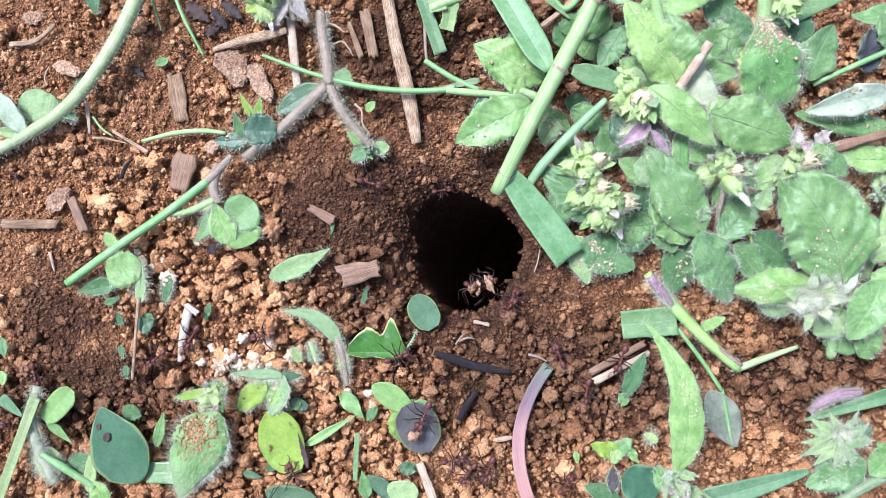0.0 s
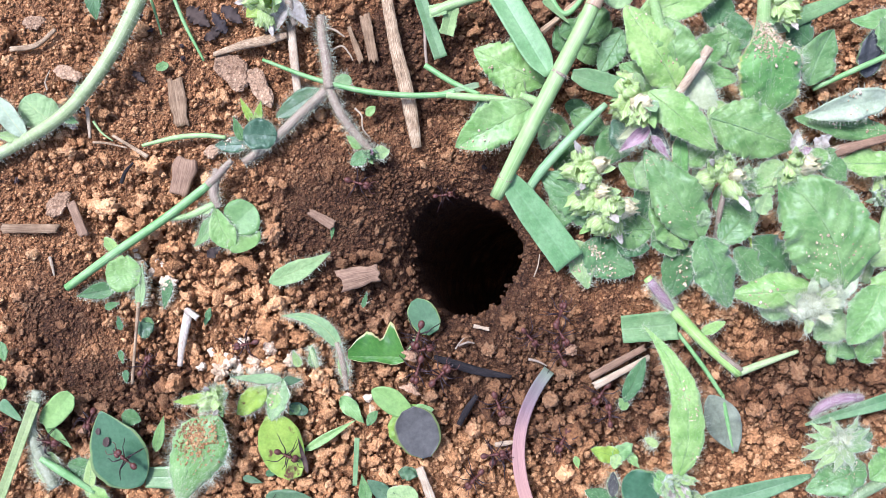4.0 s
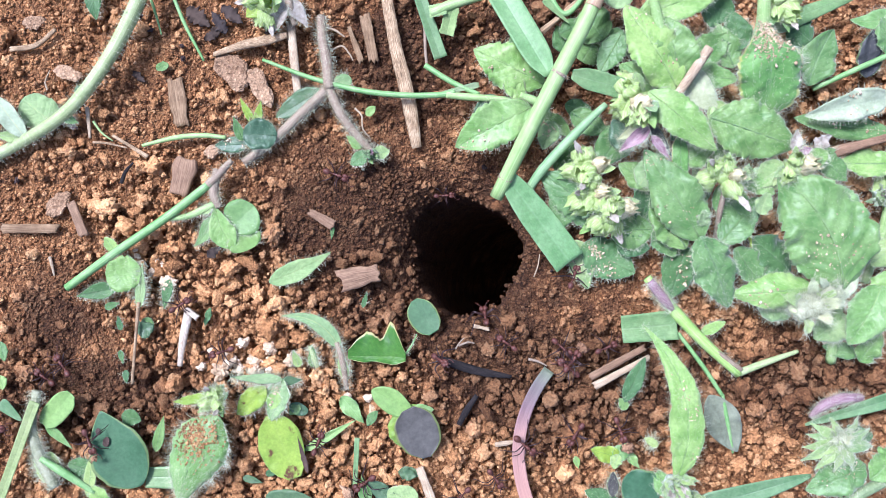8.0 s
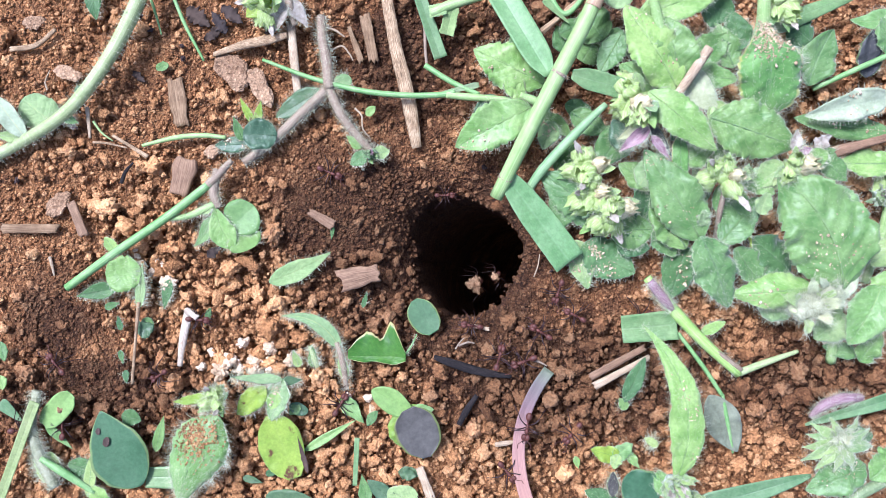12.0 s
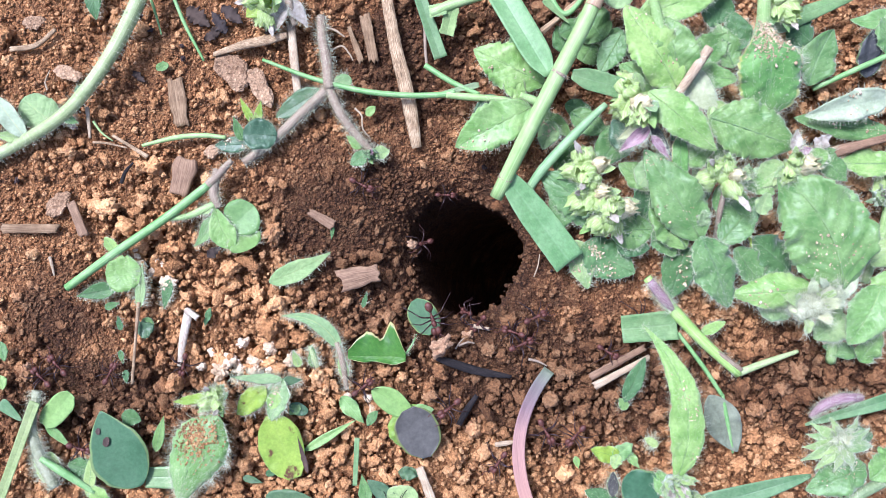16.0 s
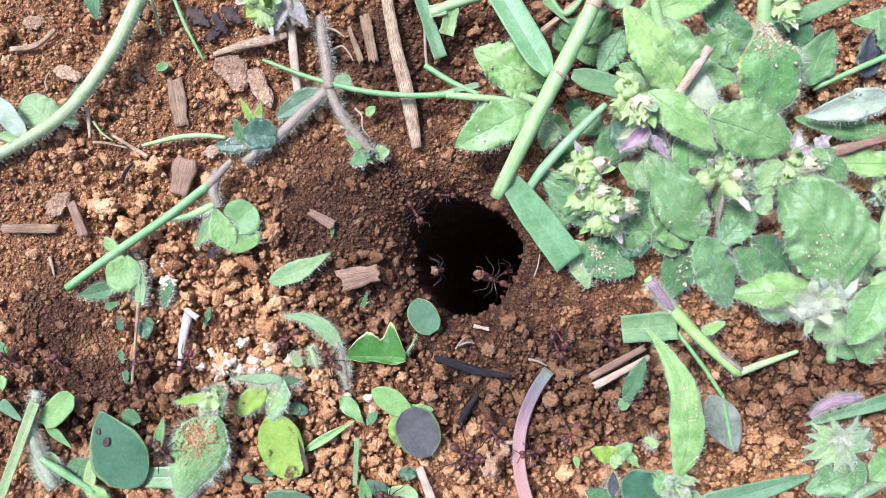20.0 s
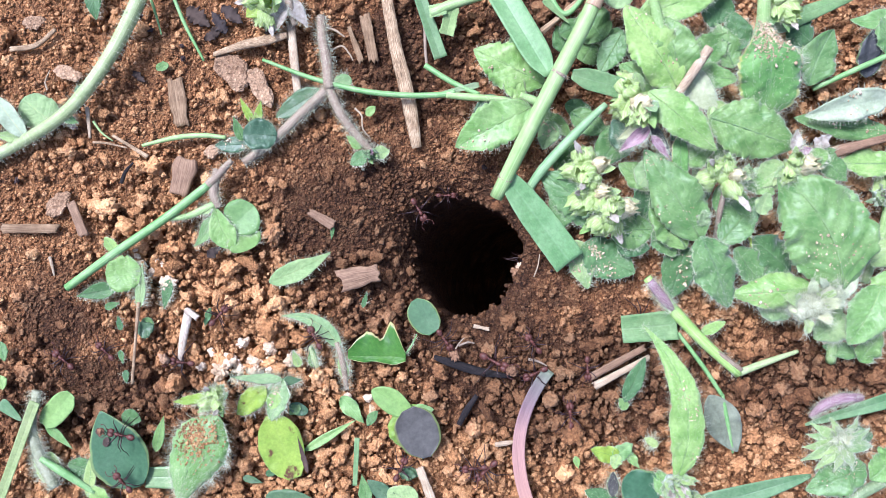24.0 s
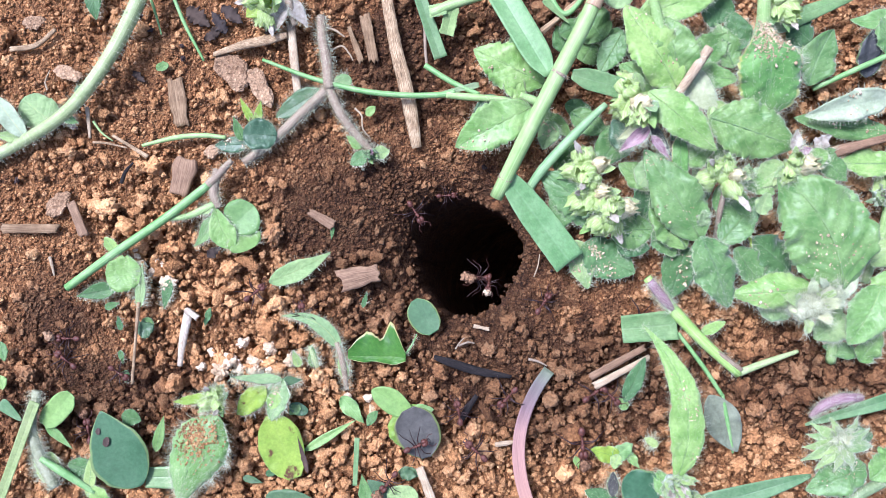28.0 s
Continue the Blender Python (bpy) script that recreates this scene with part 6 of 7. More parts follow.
leaf(pl, (-69.66, -30.79, 2), (-64.58, -25.12, 2.8), 4.3, LEAF_LIME, rib=False, fold=0.12, crinkle=0.15, nu=30, nv=12,
     sides=(((0, 0.3), (0.08, 0.75), (0.3, 0.95), (0.7, 0.95), (0.9, 0.75), (1, 0.3)), ((0, 0.25), (0.1, 0.8), (0.4, 1.0), (0.8, 1.0), (0.95, 0.6), (1, 0.3))))
leaf(pl, (-69.47, -30.49, 2), (-65.16, -35.16, 1), 1.6, LEAF_BRIGHT, "lance")
leaf(pl, (-61.32, -39.03, 1.4), (-65.87, -37.6, 1.2), 4.0, LEAF_DARK, hair=50, edge=60)
leaf(pl, (-68.94, -35.66, 1), (-70.22, -41.18, 0.8), 4.5, LEAF_PALE, hair=120, edge=120, hair_long=1.4)
pl = thing("round_leaf_seedling", (-56.9, -36.9, 0), "large smooth blue-green leaf with a purple spot", "seedling")
leaf(pl, (-52.35, -41.04, 2.4), (-59.31, -28.09, 3.2), 9.6, LEAF_SMOOTH, "ovate", bow=0.9, edge=0, rib=False, fold=0.1, nu=30, nv=12, crinkle=0.15)
leaf(pl, (-58.08, -32.56, 3.35), (-58.51, -34.24, 3.25), 1.2, LEAF_BROWN, "round", name="brown_spot", rib=False, thick=0.04, ragged=0.1)
leaf(pl, (-59.66, -31.01, 3.3), (-59.76, -32.18, 3.3), 0.8, LEAF_BROWN, "round", name="brown_spot", rib=False, thick=0.04, ragged=0.1)
leaf(pl, (-52.18, -40.08, 1.2), (-46.17, -40.02, 1.4), 4.0, GRASS, "strip", rib=False)
leaf(pl, (-50.49, -35.61, 1.2), (-48.88, -29.09, 1.6), 2.0, LEAF, "lance", edge=6)
leaf(pl, (-62.06, -43.32, 2), (-61, -35.38, 2.2), 2.0, LEAF_PALE, hair=30, edge=30)
leaf(pl, (-59.1, -45.29, 2), (-60.91, -41.23, 2.4), 3.6, LEAF_BRIGHT, hair=20, edge=30)
pl = thing("downy_herb", (-42.4, -36.9, 0), "downy green leaf dusted with soil under a withered bud", "herb", "downy herbs")
leaf(pl, (-38.29, -28.71, 5), (-45.55, -44.08, 3.4), 9.6, LEAF_BRIGHT, "ovate", hair=900, edge=200, arch=1.4, fold=-0.1, curl=-0.25, bow=-1.0, hair_long=1.6, dust=-900, heap=(0.3, 0.68), teeth=9)
pod_head(pl, (-38.6, -25.35, 6), (-0.3, 0.5, 0.8), 5.5, BRACT, 5, 320, 3)
leaf(pl, (-39.49, -25.2, 5.2), (-46.63, -26.38, 4), 2.0, LEAF_YELLOW, "lance", hair=20, edge=50, arch=0.6)
leaf(pl, (-27.57, -22.43, 4.4), (-36.69, -21.98, 4.8), 1.8, LEAF_PALE, "lance", hair=60, edge=160, hair_long=1.5)
leaf(pl, (-27.8, -22.84, 4.2), (-24.31, -22.64, 3), 1.6, LEAF_BLUE, "lance", edge=50, hair_long=1.3)
leaf(pl, (-27.61, -22.26, 4.2), (-29.79, -29.79, 3), 4.4, LEAF_PALE, hair=120, edge=90, fold=0.2, dust=80)
leaf(pl, (-30.57, -23.75, 4), (-35.77, -28.89, 2.6), 4.2, LEAF_YELLOW, hair=60, edge=40)
leaf(pl, (-28.64, -24.74, 3.9), (-29.91, -27.76, 3.4), 2.6, LEAF_BRIGHT, hair=20, edge=20)
pl = thing("yellowing_leaf", (-29.4, -34.4, 0), "round yellow-green leaf with browning edge on soil", "leaf")
leaf(pl, (-25.69, -40.02, 1.8), (-30.07, -28.79, 2.6), 8.4, LEAF_YELLOW, rib=False, fold=0.06, crinkle=0.3, nu=34, nv=14,
     sides=(((0, 0.2), (0.08, 0.6), (0.3, 0.95), (0.6, 1.0), (0.85, 0.7), (0.96, 0.35), (1, 0.1)), ((0, 0.2), (0.1, 0.5), (0.35, 0.8), (0.65, 0.9), (0.88, 0.65), (0.97, 0.3), (1, 0.1))))
leaf(pl, (-23.55, -39.12, 2.2), (-25.37, -32.55, 2.5), 0.9, LEAF_BROWN, "lance", name="brown_edge", rib=False, ragged=0.2, thick=0.05)
leaf(pl, (-23.74, -28.71, 1), (-26.98, -27.48, 1.2), 2.2, LEAF_BLUE, "round")
leaf(pl, (-35.26, -40.24, 0.6), (-31.77, -41.24, 0.6), 1.4, LEAF_BLUE, "lance")
leaf(pl, (-31.11, -43.49, 1.4), (-22.22, -45.04, 1.2), 4.0, LEAF_BLUE, "round")
leaf(pl, (-31.23, -39.69, 0.8), (-28.25, -38.69, 0.8), 1.4, LEAF_DARK, "lance")
pl = thing("fallen_leaf", (-25.4, -3.9, 0), "pale blue-green lance-shaped leaf lying on soil", "leaf")
leaf(pl, (-30.6, -5.76, 1), (-19.59, -0.49, 1.6), 3.7, LEAF_PALE, "lance", edge=50, bow=-0.4, fold=0.12)
pl = thing("curled_leaf", (-21.4, -14.9, 0), "pale hairy curled leaf sinking into soil crumbs", "leaf")
leaf(pl, (-18.13, -17.34, 1.4), (-28.46, -11.76, 1.8), 3.0, LEAF_PALE, "lance", edge=110, hair=80, bow=-2.1, arch=0.8, teeth=9, nu=34)
leaf(pl, (-17.11, -22.98, 0.8), (-18.2, -16.92, 1.6), 1.8, LEAF_PALE, "lance", edge=90, hair=40)
leaf(pl, (-22.78, -20.79, 0.8), (-22.92, -16.7, 1.8), 1.8, LEAF, "lance", edge=50, hair=20)
leaf(pl, (-25.27, -20.79, 0.8), (-26.32, -17.71, 1.6), 1.6, LEAF_PALE, "lance", edge=50, hair=20)
pl = thing("jagged_leaf", (-11.9, -16.9, 0), "bright green leaf with wavy torn edge on soil", "leaf")
leaf(pl, (-6.52, -19.07, 1.8), (-16.58, -18.85, 2), 6.4, LEAF_TORN, rib=False, nu=44, nv=12, ragged=0.03, wave=0.25, fold=0.12, crinkle=0.5,
     sides=(((0, 0.15), (0.2, 0.42), (0.5, 0.2), (0.7, 0.3), (0.9, 0.15), (1, 0.1)),
            ((0, 0.2), (0.14, 1.3), (0.26, 2.05), (0.31, 2.1), (0.36, 1.2), (0.42, 0.95), (0.62, 1.45), (0.70, 1.4), (0.88, 0.9), (1, 0.35))))
stem(pl, [(-6.94, -18.95, 1.2), (-5.56, -16.99, 1), (-4.58, -15.04, 0.6)], [0.18, 0.16, 0.10], STEM_VIVID, 60, 0.6, name="leaf_stalk")

pl = thing("hairy_stalk", (-17.6, -20.9, 0), "short white-haired purple stalk standing in soil crumbs", "stem")
stem(pl, [(-18.63, -16.35, 1.4), (-17.63, -19.72, 1.4), (-16.91, -24.77, 0.8)], [0.5, 0.6, 0.4], STEM_PURPLE, 200, 1.3, name="stalk")
stem(pl, [(-23.38, -16.94, 1.4), (-22.62, -19.15, 1.2), (-22.08, -20.79, 0.8)], [0.35, 0.5, 0.4], STEM_PALE, 120, 1.3, name="stalk")

pl = thing("round_leaf", (-2.94, -12.06, -2), "small smooth round blue-green leaf at the hole's edge", "leaf")
leaf(pl, (-1.61, -14.94, -1.4), (-5.16, -9.11, -1.8), 5.7, LEAF_SMOOTH, rib=False, fold=0.05, crinkle=0.1, nu=34, nv=14,
     sides=(((0, 0.25), (0.05, 0.55), (0.2, 0.85), (0.45, 0.98), (0.7, 0.95), (0.9, 0.65), (0.97, 0.35), (1, 0.1)),
            ((0, 0.25), (0.04, 0.5), (0.2, 0.8), (0.5, 0.9), (0.75, 0.8), (0.92, 0.5), (0.98, 0.25), (1, 0.1))))
pl = thing("two_leaf_seedling", (-7.4, -28.9, 0), "seedling with a blue-green and a purplish round leaf", "seedling")
leaf(pl, (-12.47, -24.64, 1.6), (-4.56, -29.42, 1.4), 4.2, LEAF_LIME, "ovate", rib=False, fold=0.25, crinkle=0.15)
leaf(pl, (-9.31, -25.66, 1.4), (-9.35, -28.55, 0.8), 2.4, LEAF_PALE, "ovate", fold=0.2)
leaf(pl, (-6.11, -27.89, 2.2), (-2.76, -36.36, 2.2), 7.8, LEAF_PURPLE, rib=False, fold=0.05, bow=0.2, crinkle=0.25, nu=34, nv=14,
     sides=(((0, 0.2), (0.06, 0.55), (0.25, 0.92), (0.5, 1.0), (0.75, 0.88), (0.92, 0.5), (1, 0.1)),
            ((0, 0.2), (0.05, 0.6), (0.2, 0.95), (0.5, 1.04), (0.8, 0.82), (0.94, 0.45), (1, 0.1))))
leaf(pl, (-6.66, -27.44, 0.9), (-4.57, -34.87, 1), 7.6, LEAF_YELLOW, "round", fold=0.05, name="green_leaf_rim", rib=False)
leaf(pl, (-5.85, -28.47, 1.2), (-1.59, -28.17, 1.2), 2.2, LEAF_BRIGHT, "ovate")
leaf(pl, (-17.9, -25.96, 0.8), (-13.83, -30.74, 0.8), 2.8, LEAF_BRIGHT, "lance", fold=0.3, rib=False, wave=0.3)
leaf(pl, (-11.84, -30.24, 0.8), (-13.33, -29.24, 0.8), 3.0, LEAF, "ovate")
leaf(pl, (-24.47, -35.51, 0.8), (-15.06, -29.82, 1.4), 1.6, LEAF_BRIGHT, "lance", fold=0.3)
leaf(pl, (-15.54, -41.73, 0.6), (-15.14, -33.27, 0.6), 0.9, GRASS, "strip", rib=False)
leaf(pl, (-13.31, -44.6, 1), (-14.3, -39.64, 1), 2.4, LEAF, "lance")
leaf(pl, (-8.33, -44.54, 1.2), (-13.29, -40.57, 1.2), 3.0, LEAF_BLUE, "ovate")
leaf(pl, (-4.36, -44.05, 1.2), (-9.81, -42.7, 1.4), 4.0, LEAF_PALE, "round")
leaf(pl, (-7.86, -39.19, 0.8), (-3.88, -39.74, 0.6), 2.2, LEAF_BLUE, "ovate")
for at, tip, wide, mat in (((-7.54, -39.38, 1.2), (-4.76, -39.78, 1.2), 2.2, LEAF_BLUE), ((-25.20, -27.18, 1.2), (-26.98, -29.17, 1.2), 1.8, LEAF), ((-40.76, -10.29, 1.6), (-41.86, -13.59, 1.2), 1.1, LEAF_DARK), ((-53.74, -14.80, 1), (-50.79, -13.29, 1.2), 3.0, LEAF_BLUE)):
    bit = thing("leaf_scrap", at, "small torn leaf scrap lying between soil crumbs", "leaf", "leaf scraps")
    leaf(bit, at, tip, wide, mat, "ovate", rib=False, ragged=0.15, wave=0.2)
pl = thing("dry_grass_blade", (14.6, -33.9, 0), "pink dry curved grass blade lying on soil crumbs", "grass")
leaf(pl, (18.58, -21.14, 1.8), (15, -44.8, 2), 2.3, GRASS_PINK, "strip", bow=-3.4, fold=0.12, rib=False, nu=34)


def strewn(kinds, centres, sizes, squash=0.85):
    """Copies of the kinds of clod at the centres, turned at random, as one set of points and triangles."""
    vs, fs, k = [], [], 0
    pick = rng.integers(0, len(kinds), len(centres))
    for which, (bv, bf) in enumerate(kinds):
        c, r = centres[pick == which], sizes[pick == which]
        n = len(c)
        q = rng.normal(size=(n, 4))
        w, i, j, l = (q / np.linalg.norm(q, axis=1)[:, None]).T
        rot = np.stack([1 - 2 * (j * j + l * l), 2 * (i * j - l * w), 2 * (i * l + j * w), 2 * (i * j + l * w), 1 - 2 * (i * i + l * l),
                        2 * (j * l - i * w), 2 * (i * l - j * w), 2 * (j * l + i * w), 1 - 2 * (i * i + j * j)], -1).reshape(n, 3, 3)
        p = np.einsum("nij,nkj->nki", rot, bv[None] * rng.uniform(0.75, 1.2, (n, 1, 3))) * r[:, None, None]
        p[..., 2] *= squash
        vs.append((p + c[:, None, :]).reshape(-1, 3))
        fs.append((bf[None] + (k + np.arange(n) * len(bv))[:, None, None]).reshape(-1, 3))
        k += n * len(bv)
    return np.vstack(vs), np.vstack(fs)


def scatter_crumbs():
    """The loose crumbs and grains that nobody could count."""
    n = 110000
    x, y = rng.uniform(-82, 82, n), rng.uniform(-48, 48, n)
    lo = looseness(x, y)
    keep = clear_of_hole(x, y, 0.985) & (rng.random(n) < 0.34 - 0.20 * lo)
    x, y, lo = x[keep], y[keep], lo[keep]
    size = (0.15 + (0.34 + 0.15 * lo) * rng.random(len(x)) ** 1.5) * rng.uniform(0.8, 1.25, len(x))
    c = np.stack([x, y, relief(x, y) + size * 0.3], -1)
    v, f = lumps(c, size, jag=0.26, squash=0.85)
    ob = new("soil_grains", shell(v, f))
    ob.data.materials.append(GRAIN)
    tagged(ob, "fine red-brown soil grains strewn over the ground", "soil", kind="stuff")
    # small clods, the larger ones knobblier
    for count, level, lobes, least, most, name, label in (
            (14000, 2, 9, 0.32, 0.68, "soil_crumbs", "small loose red-brown crumbs of soil on the ground"),
            (3500, 3, 20, 0.66, 1.60, "soil_crumbs", "loose red-brown crumbs of soil heaped on the ground")):
        x, y = rng.uniform(-82, 82, count), rng.uniform(-48, 48, count)
        lo = looseness(x, y)
        keep = clear_of_hole(x, y, 1.03) & (rng.random(count) < np.maximum(0.16, 1.25 * np.clip(lo - 0.26, 0, 1)))
        keep &= free_height(x, y) > relief(x, y) + 1.8
        x, y, lo = x[keep], y[keep], lo[keep]
        r = least + (most - least) * rng.random(len(x)) ** 1.8 * (0.6 + 0.4 * lo)
        z = relief(x, y) + r * 0.35 + 2.4 * lo * rng.random(len(x)) ** 1.3
        z = np.minimum(z, free_height(x, y) - 1.1 * r - 0.4)
        v, f = strewn([clod_points(level, lobes) for _ in range(10)], np.stack([x, y, z], -1), r)
        ob = new(name, shell(v, f))
        ob.data.materials.append(CRUMB)
        tagged(ob, label, "soil", kind="stuff")


scatter_crumbs()
CLODS = [shell(*clod_points(4, lobes)) for lobes in (46, 56, 64, 72, 50, 80, 60, 68)]


def scatter_clods(count, mat, label, spread, name="soil_clod", size=(1.0, 2.3), free=False, category="clod", group="soil clods"):
    """Clods that can be picked up one by one; spread(n) gives places."""
    made = 0
    meshes = [m.copy() for m in CLODS]
    for m in meshes:
        m.materials.clear()
        m.materials.append(mat)
    taken = []
    for _ in range(40 * count):
        if made >= count:
            break
        x, y = spread()
        if not clear_of_hole(np.array([x]), np.array([y]), 1.22)[0]:
            continue
        room = float(free_height(np.array([x]), np.array([y]))[0]) - ground_z(x, y)
        r = size[0] + (size[1] - size[0]) * rng.random() ** 1.4
        if any((x - a) ** 2 + (y - b) ** 2 < (0.80 * (r + c)) ** 2 for a, b, c in taken):
            continue
        if room < 2.2 * r + 1.3 and not free:
            continue
        taken.append((x, y, r))
        ob = new(name, meshes[made % len(meshes)])
        ob.location = (x * MM, y * MM, (ground_z(x, y) + 0.7 * r + 0.4 + 0.8 * float(looseness(np.array([x]), np.array([y]))[0])) * MM)
        ob.rotation_euler = rng.uniform(0, 6.28, 3)
        ob.scale = r * rng.uniform(0.85, 1.15, 3)
        tagged(ob, label, category, group)
        made += 1


def loose_place():
    while True:
        x, y = rng.uniform(-82, 82), rng.uniform(-48, 48)
        if rng.random() < float(looseness(np.array([x]), np.array([y]))[0]) ** 2.6:
            return x, y


scatter_clods(290, CRUMB, "crumbly red-brown soil clod lying on the ground", loose_place)


def patch(cx, cy, rx, ry):
    def place():
        return cx + rx * rng.normal() * 0.5, cy + ry * rng.normal() * 0.5
    return place


scatter_clods(13, PALE_CRUMB, "whitish dried soil crumb beside a downy leaf", patch(-34.6, -19.8, 5.5, 1.8), "pale_soil_crumb", (1.2, 2.0), True)
scatter_clods(10, PALE_CRUMB, "whitish dried soil crumb under a pale leaf", patch(-51, -3.5, 6, 5), "pale_soil_crumb", (0.7, 1.3), True)
scatter_clods(4, PALE_CRUMB, "whitish soil crumb caught among downy leaves", patch(-15, -27, 3, 3), "pale_soil_crumb", (0.9, 1.6), True)


def anywhere():
    return rng.uniform(-78, 78), rng.uniform(-43, 43)


scatter_clods(22, DARK_CRUMB, "small blackish humus bit in the soil", anywhere, "humus_bit", (0.35, 0.75), False, "humus", "humus bits")
scatter_clods(9, DARK_CRUMB, "dark purplish leaf mould in the soil", patch(-42, 39, 12, 7), "humus_bit", (0.5, 1.1), False, "humus", "humus bits")


# ---- leaf-cutter ants ----
def ellipsoid(at, radii, turn=0.0, level=3, jag=0.0):
    v, f = ball(level)
    c, s = math.cos(radians(turn)), math.sin(radians(turn))
    v = v * np.asarray(radii) * (1 + jag * rng.uniform(-1, 1, (len(v), 1)))
    v = np.stack([c * v[:, 0] - s * v[:, 2], v[:, 1], s * v[:, 0] + c * v[:, 2]], -1)
    return v + np.asarray(at), f


def joined(*pieces):
    vs, fs, k = [], [], 0
    for v, f, *_ in pieces:
        vs.append(np.asarray(v))
        fs += [tuple(int(i) + k for i in q) for q in f]
        k += len(v)
    return np.vstack(vs), fs


def build_ant():
    """A worker about 6 mm long, facing +x, its feet at the ground."""
    ant = thing("ant", (0, 0, 0), "dark red-brown leaf-cutter ant with long spiny legs", "ant", "ants")
    h = 1.25
    head = part("head", shell(*joined(ellipsoid((2.25, 0.34, h + 0.1), (0.66, 0.50, 0.52), -18), ellipsoid((2.25, -0.34, h + 0.1), (0.66, 0.50, 0.52), -18),
                                      ellipsoid((2.62, 0, h - 0.08), (0.45, 0.52, 0.36), -25),
                                      tube([(1.75, 0.45, h + 0.3), (1.5, 0.6, h + 0.55)], [0.12, 0.02], 4, 5),
                                      tube([(1.75, -0.45, h + 0.3), (1.5, -0.6, h + 0.55)], [0.12, 0.02], 4, 5))), ANT_RED, ant)
    for sg in (1, -1):
        part("eye", shell(*ellipsoid((2.5, 0.68 * sg, h + 0.12), (0.10, 0.07, 0.10), level=2)), ANT_DARK, head)
        part("mandible", shell(*tube([(2.95, 0.30 * sg, h - 0.2), (3.3, 0.36 * sg, h - 0.3), (3.5, 0.06 * sg, h - 0.35)], [0.16, 0.13, 0.03], 8, 6, flat=0.6)), ANT_DARK, head)
        part("antenna", shell(*tube([(2.75, 0.28 * sg, h + 0.15), (3.3, 0.95 * sg, h + 0.65), (3.75, 1.25 * sg, h + 0.4), (4.5, 1.1 * sg, h + 0.1)],
                                    [0.075, 0.065, 0.06, 0.085], 14, 6)), ANT_RED, head)
    spine = [tube([(x, y * sg, h + 0.3), (x - 0.12, (y + 0.12) * sg, h + 0.85)], [0.12, 0.015], 4, 5)
             for x, y in ((1.15, 0.26), (0.5, 0.2), (0.0, 0.2)) for sg in (1, -1)]
    thorax = part("thorax", shell(*joined(ellipsoid((1.05, 0, h + 0.05), (0.62, 0.40, 0.42)), ellipsoid((0.35, 0, h), (0.62, 0.30, 0.34)),
                                 ellipsoid((-0.05, 0, h - 0.05), (0.35, 0.26, 0.30)))), ANT_RED, ant)
    for v, f, _ in spine:
        part("spine", shell(v, f), ANT_RED, thorax)
    part("petiole", shell(*joined(ellipsoid((-0.5, 0, h - 0.1), (0.24, 0.16, 0.20), level=2), ellipsoid((-0.85, 0, h - 0.05), (0.24, 0.24, 0.24), level=2))), ANT_RED, ant)
    part("gaster", shell(*ellipsoid((-1.65, 0, h + 0.05), (0.80, 0.62, 0.58), -8, jag=0.02)), ANT_RED, ant)
    for k, (x, reach, fwd) in enumerate(((0.95, 3.0, 1.7), (0.45, 3.3, -0.2), (0.05, 3.6, -2.4))):
        for sg in (1, -1):
            pts = [(0, 0, 0), (0.25 * fwd, 0.40 * reach * sg, 0.85), (0.55 * fwd, 0.62 * reach * sg, 0.55), (0.8 * fwd, 0.85 * reach * sg, -0.75), (fwd, reach * sg, -h + 0.12)]
            leg = part("leg", shell(*tube(pts, [0.13, 0.11, 0.085, 0.07, 0.045], 18, 6)), ANT_DARK, ant)
            leg.location = Vector((x, 0.26 * sg, h - 0.15)) * MM
            leg["beat"] = (k + (sg > 0)) % 2
    return ant


ANT = build_ant()
STEP = 0.25
QUEUE = []           # what motions() keys: thing, rows


def surface(x, y):
    x, y = np.array([x]), np.array([y])
    return float((relief(x, y) + 0.8 + 2.7 * looseness(x, y))[0])


